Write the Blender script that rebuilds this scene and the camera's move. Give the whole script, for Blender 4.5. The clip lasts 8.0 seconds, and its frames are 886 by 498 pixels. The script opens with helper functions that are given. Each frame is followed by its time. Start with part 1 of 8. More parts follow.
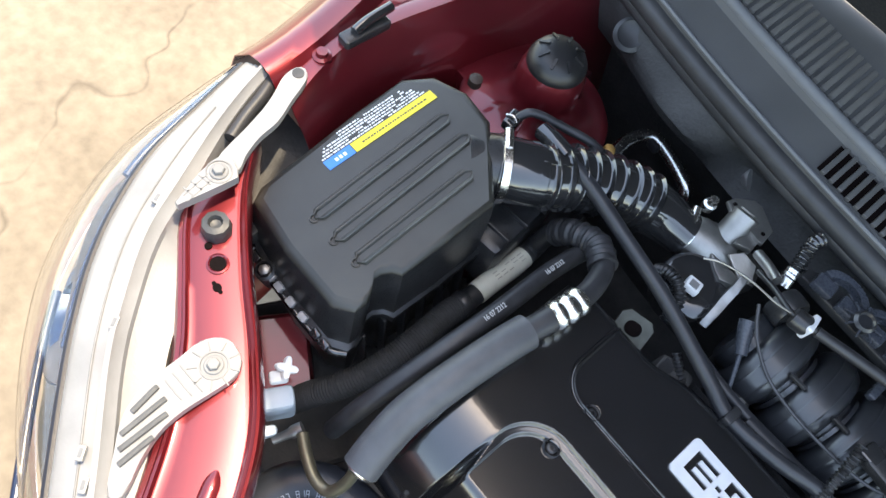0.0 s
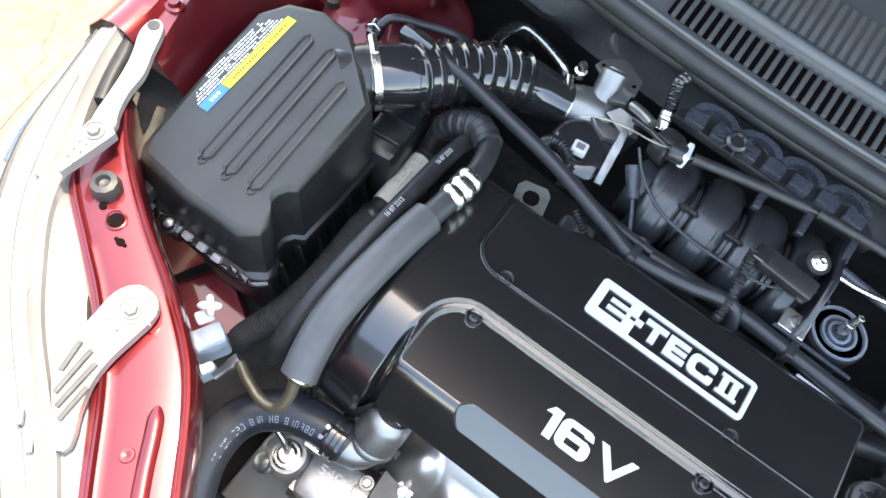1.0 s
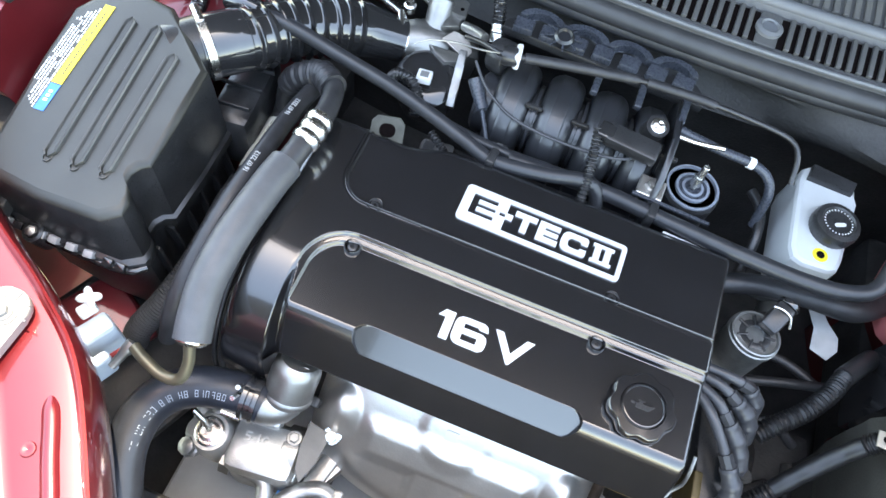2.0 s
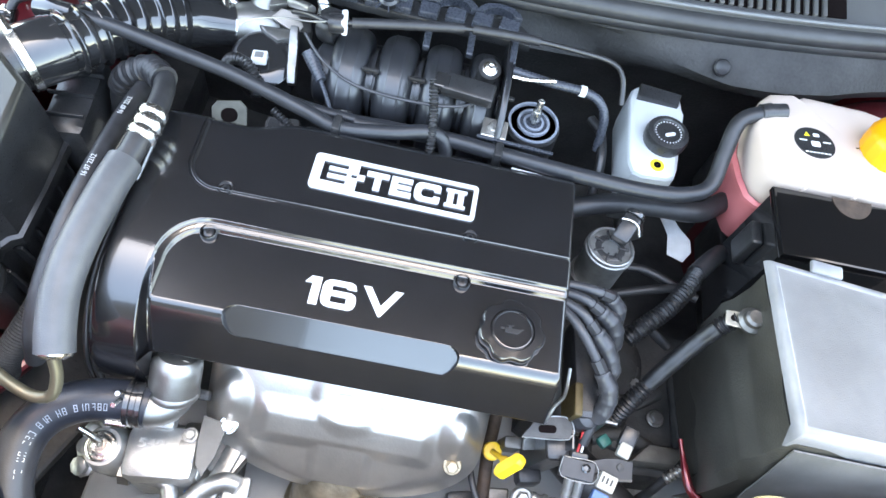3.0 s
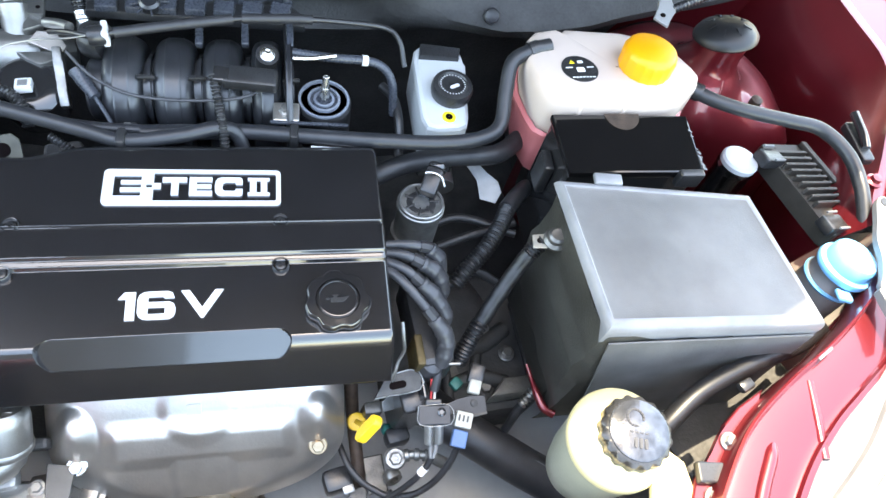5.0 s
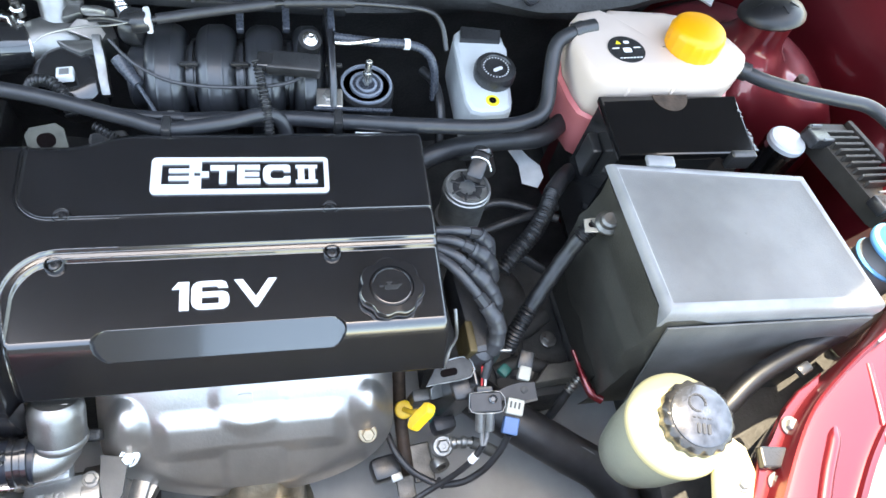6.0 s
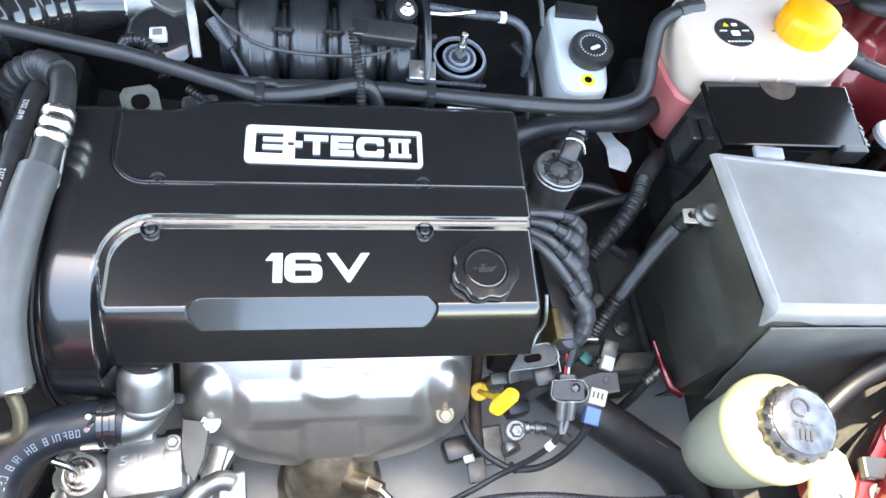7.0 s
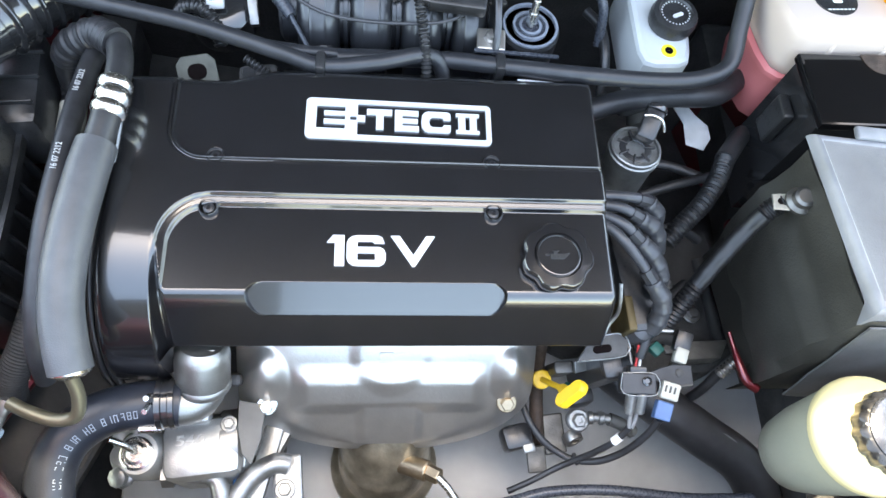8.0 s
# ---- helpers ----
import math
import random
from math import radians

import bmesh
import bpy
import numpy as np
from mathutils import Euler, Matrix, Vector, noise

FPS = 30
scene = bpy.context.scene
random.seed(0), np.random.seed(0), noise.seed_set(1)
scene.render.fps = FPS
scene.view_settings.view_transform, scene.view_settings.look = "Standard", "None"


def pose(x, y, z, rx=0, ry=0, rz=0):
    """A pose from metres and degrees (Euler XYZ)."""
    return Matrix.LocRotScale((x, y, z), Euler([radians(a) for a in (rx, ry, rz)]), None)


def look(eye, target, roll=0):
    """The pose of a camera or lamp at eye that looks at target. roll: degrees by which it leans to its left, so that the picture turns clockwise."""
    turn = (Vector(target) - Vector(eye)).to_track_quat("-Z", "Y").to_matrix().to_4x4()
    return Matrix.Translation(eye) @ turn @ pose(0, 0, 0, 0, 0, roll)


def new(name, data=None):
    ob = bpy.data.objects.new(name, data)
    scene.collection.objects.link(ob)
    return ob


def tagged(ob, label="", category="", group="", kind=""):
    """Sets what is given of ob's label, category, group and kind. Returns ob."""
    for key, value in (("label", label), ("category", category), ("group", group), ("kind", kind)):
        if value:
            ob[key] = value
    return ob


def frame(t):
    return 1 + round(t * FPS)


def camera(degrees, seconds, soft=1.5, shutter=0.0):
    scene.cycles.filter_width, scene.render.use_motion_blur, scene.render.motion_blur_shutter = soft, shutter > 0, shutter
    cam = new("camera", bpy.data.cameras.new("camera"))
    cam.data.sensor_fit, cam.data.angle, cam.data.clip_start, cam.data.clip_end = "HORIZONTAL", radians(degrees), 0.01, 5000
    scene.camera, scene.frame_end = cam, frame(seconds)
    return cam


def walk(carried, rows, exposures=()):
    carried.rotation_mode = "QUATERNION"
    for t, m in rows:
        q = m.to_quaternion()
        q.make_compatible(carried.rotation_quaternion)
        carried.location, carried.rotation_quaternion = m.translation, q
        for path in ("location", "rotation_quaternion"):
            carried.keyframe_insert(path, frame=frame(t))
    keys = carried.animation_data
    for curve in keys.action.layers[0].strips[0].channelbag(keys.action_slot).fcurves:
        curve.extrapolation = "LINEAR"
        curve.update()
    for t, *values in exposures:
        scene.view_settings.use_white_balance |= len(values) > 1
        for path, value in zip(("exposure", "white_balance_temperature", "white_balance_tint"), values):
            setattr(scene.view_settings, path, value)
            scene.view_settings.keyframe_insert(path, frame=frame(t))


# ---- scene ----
cam = camera(64.04, 8.0)
# seconds, eye, a point ahead, roll
PATH = [
    (0, (-0.1770, -0.2413, 0.6290), (-0.3368, 0.0446, 0.0104), 22.64),
    (0.5, (-0.1337, -0.2477, 0.6329), (-0.2677, 0.0377, 0.0079), 20.03),
    (1, (-0.0856, -0.2605, 0.6336), (-0.1929, 0.0367, 0.0090), 17.60),
    (1.5, (-0.0377, -0.2770, 0.6325), (-0.1190, 0.0351, 0.0112), 15.53),
    (1.7, (-0.0193, -0.2907, 0.6265), (-0.0905, 0.0348, 0.0108), 14.68),
    (2.8, (0.0594, -0.3155, 0.6334), (0.0748, 0.0250, 0.0220), 15.32),
    (3, (0.0712, -0.3256, 0.6344), (0.1022, 0.0197, 0.0262), 15.67),
    (3.5, (0.0982, -0.3374, 0.6401), (0.1652, 0.0085, 0.0352), 16.47),
    (4, (0.1168, -0.3494, 0.6459), (0.2183, -0.0031, 0.0461), 17.53),
    (4.3, (0.1266, -0.3505, 0.6501), (0.2451, -0.0084, 0.0510), 18.11),
    (4.5, (0.1298, -0.3549, 0.6505), (0.2602, -0.0118, 0.0545), 18.56),
    (4.7, (0.1344, -0.3567, 0.6506), (0.2761, -0.0153, 0.0562), 18.98),
    (5.8, (0.0981, -0.3490, 0.6395), (0.2631, -0.0200, 0.0441), 20.31),
    (6, (0.0870, -0.3462, 0.6333), (0.2344, -0.0181, 0.0328), 18.48),
    (6.5, (0.0530, -0.3377, 0.6254), (0.1806, -0.0187, 0.0155), 18.02),
    (7, (0.0294, -0.3229, 0.6123), (0.1461, -0.0159, -0.0059), 18.59),
    (7.5, (0.0168, -0.3071, 0.5973), (0.1154, -0.0152, -0.0313), 17.26),
    (8, (0.0087, -0.2884, 0.5822), (0.0869, -0.0114, -0.0558), 15.25),
]
walk(cam, [(t, look(eye, to, roll)) for t, eye, to, roll in PATH], [(0, 2.80, 8500, 9), (0.5, 3.10, 8600, 8), (1.5, 3.44, 8700, 8), (3.0, 4.05, 8700, 8), (3.6, 4.03, 8700, 7), (4.7, 3.86, 8700, 7), (6.0, 3.69, 8700, 7), (7.0, 3.86, 8700, 7), (8, 3.68, 8700, 7)])

# ---- light: high sun behind the raised bonnet, clear sky ----
SUN_EL, SUN_AZ = 75.0, 6.0          # degrees; azimuth from +y towards +x
world = bpy.data.worlds.new("world")
scene.world = world
world.use_nodes = True
wn, wl = world.node_tree.nodes, world.node_tree.links
sky = wn.new("ShaderNodeTexSky")
sky.sky_type, sky.sun_disc = "NISHITA", False
sky.sun_elevation, sky.sun_rotation = radians(SUN_EL), radians(SUN_AZ)
wl.new(sky.outputs[0], wn["Background"].inputs[0])
wn["Background"].inputs[1].default_value = 0.15
lamp = bpy.data.lights.new("sun", "SUN")
lamp.energy, lamp.angle, lamp.color = 1.2, radians(0.6), (1.0, 0.95, 0.87)
toward = Vector((math.cos(radians(SUN_EL)) * math.sin(radians(SUN_AZ)), math.cos(radians(SUN_EL)) * math.cos(radians(SUN_AZ)), math.sin(radians(SUN_EL))))
new("sun", lamp).matrix_world = look(toward * 10, (0, 0, 0))


# ---- materials ----
def mat(name, col, rough=0.5, metal=0.0, var=0.12, scale=25.0, bump=0.08, fine=350.0, coat=0.0, spec=0.5, rvar=0.12, stretch=(1, 1, 1), glass=0.0):
    """A surface with broad mottling, fine grain relief and uneven gloss."""
    m = bpy.data.materials.new(name)
    m.use_nodes = True
    n, l = m.node_tree.nodes, m.node_tree.links
    b = n["Principled BSDF"]
    tc = n.new("ShaderNodeTexCoord")
    mp = n.new("ShaderNodeMapping")
    mp.inputs["Scale"].default_value = stretch
    l.new(tc.outputs["Object"], mp.inputs[0])
    broad, grain = n.new("ShaderNodeTexNoise"), n.new("ShaderNodeTexNoise")
    broad.inputs["Scale"].default_value, broad.inputs["Detail"].default_value = scale, 5
    grain.inputs["Scale"].default_value, grain.inputs["Detail"].default_value = fine, 3
    l.new(mp.outputs[0], broad.inputs[0])
    l.new(mp.outputs[0], grain.inputs[0])
    ramp = n.new("ShaderNodeMapRange")
    ramp.inputs[1].default_value, ramp.inputs[2].default_value = 0.3, 0.7
    ramp.inputs[3].default_value, ramp.inputs[4].default_value = 1 - var, 1 + var
    l.new(broad.outputs[0], ramp.inputs[0])
    mul = n.new("ShaderNodeVectorMath")
    mul.operation = "SCALE"
    mul.inputs[0].default_value = col
    l.new(ramp.outputs[0], mul.inputs["Scale"])
    l.new(mul.outputs[0], b.inputs["Base Color"])
    rr = n.new("ShaderNodeMapRange")
    rr.inputs[1].default_value, rr.inputs[2].default_value = 0.3, 0.7
    rr.inputs[3].default_value, rr.inputs[4].default_value = max(0.02, rough * (1 - rvar)), min(1, rough * (1 + rvar))
    l.new(grain.outputs[0], rr.inputs[0])
    l.new(rr.outputs[0], b.inputs["Roughness"])
    b.inputs["Metallic"].default_value = metal
    b.inputs["Specular IOR Level"].default_value = spec
    b.inputs["Coat Weight"].default_value = coat
    b.inputs["Coat Roughness"].default_value = 0.05
    b.inputs["Transmission Weight"].default_value = glass
    if bump:
        bp = n.new("ShaderNodeBump")
        bp.inputs["Strength"].default_value, bp.inputs["Distance"].default_value = bump, 0.002
        l.new(grain.outputs[0], bp.inputs["Height"])
        l.new(bp.outputs[0], b.inputs["Normal"])
    return m


def ground_mat():
    m = mat("pale_stone_paving", (0.205, 0.168, 0.124), 0.85, var=0.16, scale=5.0, bump=0.4, fine=60, spec=0.2)
    n, l = m.node_tree.nodes, m.node_tree.links
    b = n["Principled BSDF"]
    tc = n.new("ShaderNodeTexCoord")
    wob = n.new("ShaderNodeTexNoise")
    wob.inputs["Scale"].default_value = 4
    add = n.new("ShaderNodeVectorMath")
    add.operation = "MULTIPLY_ADD"
    add.inputs[1].default_value = (0.45, 0.45, 0)
    l.new(tc.outputs["Object"], wob.inputs[0])
    l.new(wob.outputs["Color"], add.inputs[0])
    l.new(tc.outputs["Object"], add.inputs[2])
    vor = n.new("ShaderNodeTexVoronoi")
    vor.feature, vor.inputs["Scale"].default_value = "DISTANCE_TO_EDGE", 0.8
    l.new(add.outputs[0], vor.inputs[0])
    crack = n.new("ShaderNodeMapRange")
    crack.inputs[1].default_value, crack.inputs[2].default_value, crack.inputs[3].default_value = 0.0, 0.008, 0.62
    l.new(vor.outputs[0], crack.inputs[0])
    # cracks fade in and out along their length
    gone = n.new("ShaderNodeTexNoise")
    gone.inputs["Scale"].default_value = 2.2
    l.new(tc.outputs["Object"], gone.inputs[0])
    fade = n.new("ShaderNodeMapRange")
    fade.inputs[1].default_value, fade.inputs[2].default_value = 0.42, 0.60
    l.new(gone.outputs[0], fade.inputs[0])
    whole = n.new("ShaderNodeMix")
    whole.inputs[2].default_value = 1.0
    l.new(fade.outputs[0], whole.inputs[0])
    l.new(crack.outputs[0], whole.inputs[3])
    # fine speckle and grey stains
    speck = n.new("ShaderNodeTexNoise")
    speck.inputs["Scale"].default_value, speck.inputs["Detail"].default_value = 34, 6
    l.new(tc.outputs["Object"], speck.inputs[0])
    fleck = n.new("ShaderNodeMapRange")
    fleck.inputs[1].default_value, fleck.inputs[2].default_value = 0.30, 0.70
    fleck.inputs[3].default_value, fleck.inputs[4].default_value = 0.84, 1.12
    l.new(speck.outputs[0], fleck.inputs[0])
    both = n.new("ShaderNodeMath")
    both.operation = "MULTIPLY"
    l.new(whole.outputs[0], both.inputs[0])
    l.new(fleck.outputs[0], both.inputs[1])
    mix = n.new("ShaderNodeVectorMath")
    mix.operation = "SCALE"
    l.new(b.inputs["Base Color"].links[0].from_socket, mix.inputs[0])
    l.new(both.outputs[0], mix.inputs["Scale"])
    l.new(mix.outputs[0], b.inputs["Base Color"])
    return m


STONE = ground_mat()
RED = mat("dark_red_metallic_paint", (0.170, 0.0125, 0.0185), 0.34, 0.62, var=0.10, scale=12, bump=0.01, fine=900, coat=1.0)
COVER = mat("satin_black_moulded_plastic", (0.0085, 0.0083, 0.0095), 0.22, var=0.2, scale=30, bump=0.02, fine=1500, spec=0.9, rvar=0.2, coat=0.8)
PLASTIC = mat("black_plastic", (0.023, 0.023, 0.024), 0.30, var=0.3, scale=40, bump=0.03, fine=900, spec=0.6)
TEXTURED = mat("grained_grey_black_plastic", (0.024, 0.0235, 0.020), 0.38, var=0.35, scale=14, bump=0.20, fine=1600, spec=0.55)
GLOSS = mat("gloss_black_plastic", (0.018, 0.018, 0.019), 0.13, var=0.2, scale=40, bump=0.02, spec=0.7, coat=0.8)
LOOM = mat("black_conduit_plastic", (0.010, 0.010, 0.011), 0.40, var=0.3, scale=60, bump=0.05, fine=600)
RUBBER = mat("black_rubber", (0.025, 0.025, 0.027), 0.42, var=0.3, scale=60, bump=0.10, fine=700)
FOAM = mat("grey_foam_sleeve", (0.066, 0.068, 0.073), 0.40, var=0.15, scale=50, bump=0.2, fine=800)
FABRIC = mat("ribbed_black_fabric_hose", (0.035, 0.035, 0.036), 0.7, var=0.25, scale=300, bump=0.5, fine=900)
DARK = mat("grimy_dark_casting", (0.045, 0.043, 0.041), 0.6, var=0.4, scale=30, bump=0.3, fine=200)
CAST = mat("cast_aluminium", (0.31, 0.303, 0.288), 0.40, 0.9, var=0.15, scale=40, bump=0.12, fine=500)
SHIELD = mat("dull_pressed_steel_shield", (0.58, 0.55, 0.51), 0.37, 0.9, var=0.13, scale=18, bump=0.10, fine=300)
STEEL = mat("bright_zinc_steel", (0.72, 0.71, 0.68), 0.25, 1.0, var=0.12, scale=80, bump=0.05)
RUST = mat("heat_browned_steel", (0.40, 0.31, 0.21), 0.34, 0.9, var=0.35, scale=35, bump=0.2)
BROWN = mat("brown_rusty_iron", (0.055, 0.036, 0.026), 0.6, 0.3, var=0.5, scale=60, bump=0.4)
SILVER = mat("silver_print", (0.78, 0.78, 0.80), 0.35, 0.3, var=0.05, scale=60, bump=0.02)
WHITE = mat("white_housing_plastic", (0.22, 0.214, 0.208), 0.40, var=0.10, scale=20, bump=0.08)
HOUSING = mat("pale_lamp_housing_plastic", (0.225, 0.222, 0.22), 0.36, var=0.16, scale=16, bump=0.06)
DULL = mat("dull_zinc_fittings", (0.30, 0.30, 0.29), 0.38, 0.8, var=0.25, scale=60, bump=0.15)
CASTDARK = mat("grimy_grey_casting", (0.105, 0.100, 0.092), 0.45, 0.6, var=0.35, scale=50, bump=0.2, fine=300)
IVORY = mat("ivory_plug_plastic", (0.40, 0.385, 0.33), 0.45, var=0.08, scale=40)
LAMPGREY = mat("pale_grey_bracket_plastic", (0.17, 0.17, 0.17), 0.5, var=0.06, scale=30, bump=0.08)
CREAM = mat("milky_plastic_tank", (0.57, 0.465, 0.40), 0.32, var=0.05, scale=10, bump=0.03)
PINK = mat("milky_plastic_with_red_coolant", (0.60, 0.17, 0.17), 0.35, var=0.08, scale=10, bump=0.03)
YELLOWISH = mat("yellowed_reservoir_plastic", (0.68, 0.57, 0.31), 0.4, var=0.06, scale=12, bump=0.03)
OLIVE = mat("olive_reservoir_plastic", (0.30, 0.29, 0.22), 0.4, var=0.1, scale=12, bump=0.03)
ORANGE = mat("yellow_orange_cap_plastic", (0.80, 0.33, 0.008), 0.4, var=0.05, scale=30, bump=0.03)
YELLOW = mat("yellow_plastic", (0.85, 0.50, 0.03), 0.4, var=0.06, scale=50)
YPRINT = mat("yellow_print", (0.80, 0.62, 0.04), 0.5, var=0.04)
BLUE = mat("blue_print", (0.03, 0.22, 0.60), 0.5, var=0.05)
BLUECAP = mat("pale_blue_cap_plastic", (0.16, 0.50, 0.85), 0.35, var=0.06, scale=30)
TEAL = mat("teal_plastic", (0.012, 0.12, 0.10), 0.5, var=0.1)
LEAD = mat("grey_battery_lid_vinyl", (0.122, 0.119, 0.116), 0.41, var=0.28, scale=11, bump=0.22, fine=700, rvar=0.3)
LIDEDGE = mat("pale_grey_lid_rim", (0.21, 0.215, 0.225), 0.36, var=0.22, scale=24, bump=0.10)
SLEEVE = mat("black_vinyl_battery_sleeve", (0.042, 0.040, 0.034), 0.45, var=0.3, scale=18, bump=0.25, fine=500)
COWL = mat("grey_cowl_plastic", (0.080, 0.079, 0.078), 0.45, var=0.15, scale=10, bump=0.12, fine=900)
SLOT_SHADE = mat("slot_shade_grey", (0.075, 0.075, 0.075), 0.6, var=0.2, scale=60)
SEALRUBBER = mat("dark_grey_seal_rubber", (0.035, 0.035, 0.036), 0.45, var=0.2, scale=30)
SEAL = mat("grey_rubber_seal", (0.13, 0.135, 0.14), 0.5, var=0.1, scale=30)
FELT = mat("black_firewall_felt", (0.036, 0.035, 0.034), 0.7, var=0.35, scale=20, bump=0.5, fine=250)
PAPER = mat("white_print", (0.80, 0.80, 0.78), 0.6, var=0.04)
CLIP = mat("pale_clip_plastic", (0.34, 0.33, 0.33), 0.3, var=0.1, scale=60)
STICKER = mat("beige_hose_sticker", (0.62, 0.60, 0.50), 0.6, var=0.08, scale=60)
BRASS = mat("brown_brass", (0.45, 0.26, 0.08), 0.4, 0.8)
LENS = mat("clear_lens_plastic", (0.97, 0.98, 0.99), 0.04, var=0.01, bump=0.0, glass=1.0)
WIREGREY = mat("grey_ignition_lead", (0.042, 0.043, 0.047), 0.33, var=0.2, scale=60, bump=0.1)
GLASSDARK = mat("tinted_windscreen", (0.02, 0.025, 0.03), 0.05, var=0.05, bump=0.0)
GREYBLUE = mat("blue_grey_moulded_plastic", (0.044, 0.049, 0.060), 0.28, var=0.2, scale=40, bump=0.04)
PALEBLUE = mat("pale_blue_grey_rubber", (0.19, 0.21, 0.245), 0.4, var=0.2, scale=60)
# near-black that stands in for shade inside holes and slots; also black print
HOLE = mat("hole_shade_and_black_print", (0.006, 0.004, 0.004), 0.9, var=0.1, spec=0.05)


# ---- mesh helpers ----
def thing(name, label, category, at=(0, 0, 0), group="", kind=""):
    ob = new(name)
    ob.location = at
    ob.empty_display_size = 0.05
    return tagged(ob, label, category, group, kind)


def finish(name, data, material, smooth):
    if isinstance(data, bmesh.types.BMesh):
        me = bpy.data.meshes.new(name)
        bmesh.ops.recalc_face_normals(data, faces=data.faces[:])
        if smooth:
            data.normal_update()
            for face in data.faces:
                face.smooth = True
            for e in data.edges:
                if len(e.link_faces) == 2:
                    a, b = (face.calc_area() for face in e.link_faces)
                    turn = e.calc_face_angle(0.0)
                    # flat faces stay flat beside their narrow rounded edges
                    e.smooth = turn < radians(38) and not (turn > radians(8) and max(a, b) > 10 * min(a, b))
        data.to_mesh(me)
        data.free()
    else:
        me = data
    me.materials.append(material)
    return new(name, me)


def part(name, data, material, parent, label="", smooth=True):
    ob = finish(name, data, material, smooth)
    ob.parent = parent
    if parent.type == "EMPTY":
        ob.matrix_parent_inverse = Matrix.Translation(-parent.location)
    return tagged(ob, label)


def solo(name, data, material, label, category, group="", kind="", smooth=True):
    return tagged(finish(name, data, material, smooth), label, category, group, kind)


def box(bm, size, at, rot=(0, 0, 0), bevel=0.002):
    m = pose(*at, *rot) @ Matrix.Diagonal((*size, 1))
    made = bmesh.ops.create_cube(bm, size=1, matrix=m)["verts"]
    if bevel:
        edges = list({e for v in made for e in v.link_edges})
        bmesh.ops.bevel(bm, geom=edges, offset=bevel, segments=2, profile=0.5, affect="EDGES")
    return bm


def boxm(size, at, rot=(0, 0, 0), bevel=0.002):
    return box(bmesh.new(), size, at, rot, bevel)


def lathe(bm, profile, at=(0, 0, 0), axis=(0, 0, 1), seg=32, wave=None):
    """A turned form from (radius, height) pairs; wave(angle, radius, height) may change the radius."""
    turn = Vector(axis).normalized().to_track_quat("Z", "Y").to_matrix().to_4x4()
    m = Matrix.Translation(at) @ turn
    rings = []
    for r, h in profile:
        ring = []
        for k in range(seg):
            a = 2 * math.pi * k / seg
            q = wave(a, r, h) if wave else r
            ring.append(bm.verts.new(m @ Vector((q * math.cos(a), q * math.sin(a), h))))
        rings.append(ring)
    for a, b in zip(rings, rings[1:]):
        for k in range(seg):
            bm.faces.new((a[k], a[(k + 1) % seg], b[(k + 1) % seg], b[k]))
    bm.faces.new(rings[0][::-1])
    bm.faces.new(rings[-1])
    return bm


def turned(profile, at=(0, 0, 0), axis=(0, 0, 1), seg=32, wave=None):
    return lathe(bmesh.new(), profile, at, axis, seg, wave)


def rod(bm, a, b, r, seg=16):
    a, b = Vector(a), Vector(b)
    h = (b - a).length
    return lathe(bm, [(r * 0.9, 0), (r, r * 0.12), (r, h - r * 0.12), (r * 0.9, h)], a, b - a, seg)


def spline(pts, step=0.006):
    """Points along a smooth curve through pts, evenly close."""
    p = [Vector(q) for q in pts]
    p = [2 * p[0] - p[1]] + p + [2 * p[-1] - p[-2]]
    out = []
    for i in range(1, len(p) - 2):
        a, b, c, d = p[i - 1 : i + 3]
        n = max(2, int((c - b).length / step))
        for k in range(n):
            t = k / n
            out.append(0.5 * ((2 * b) + (c - a) * t + (2 * a - 5 * b + 4 * c - d) * t * t + (3 * b - a - 3 * c + d) * t**3))
    out.append(p[-2])
    return out


def tube(bm, pts, r, seg=16, step=0.006, radius=None, raw=False):
    """A hose along pts; radius(s) gives the radius at s metres along."""
    line = [Vector(q) for q in pts] if raw else spline(pts, step)
    up, s, rings = None, 0.0, []
    for i, p in enumerate(line):
        d = (line[min(i + 1, len(line) - 1)] - line[max(i - 1, 0)]).normalized()
        if up is None:
            up = d.orthogonal().normalized()
        up = (up - up.dot(d) * d).normalized()
        side = d.cross(up)
        if i:
            s += (p - line[i - 1]).length
        q = radius(s) if radius else r
        rings.append([bm.verts.new(p + q * (math.cos(2 * math.pi * k / seg) * up + math.sin(2 * math.pi * k / seg) * side)) for k in range(seg)])
    for a, b in zip(rings, rings[1:]):
        for k in range(seg):
            bm.faces.new((a[k], a[(k + 1) % seg], b[(k + 1) % seg], b[k]))
    bm.faces.new(rings[0][::-1])
    bm.faces.new(rings[-1])
    return bm


def hose(pts, r, seg=16, step=0.006, radius=None):
    return tube(bmesh.new(), pts, r, seg, step, radius)


def prism(bm, outline, z0, z1, bevel=0.002, m=None, segments=2):
    """An upright block over an outline of (x, y) points."""
    m = m or Matrix()
    lo = [bm.verts.new(m @ Vector((x, y, z0))) for x, y in outline]
    hi = [bm.verts.new(m @ Vector((x, y, z1))) for x, y in outline]
    n = len(outline)
    faces = [bm.faces.new(lo[::-1]), bm.faces.new(hi)]
    faces += [bm.faces.new((lo[k], lo[(k + 1) % n], hi[(k + 1) % n], hi[k])) for k in range(n)]
    if bevel:
        edges = list({e for f in faces[:2] for e in f.edges})
        bmesh.ops.bevel(bm, geom=edges, offset=bevel, segments=segments, profile=0.5, affect="EDGES")
    return bm


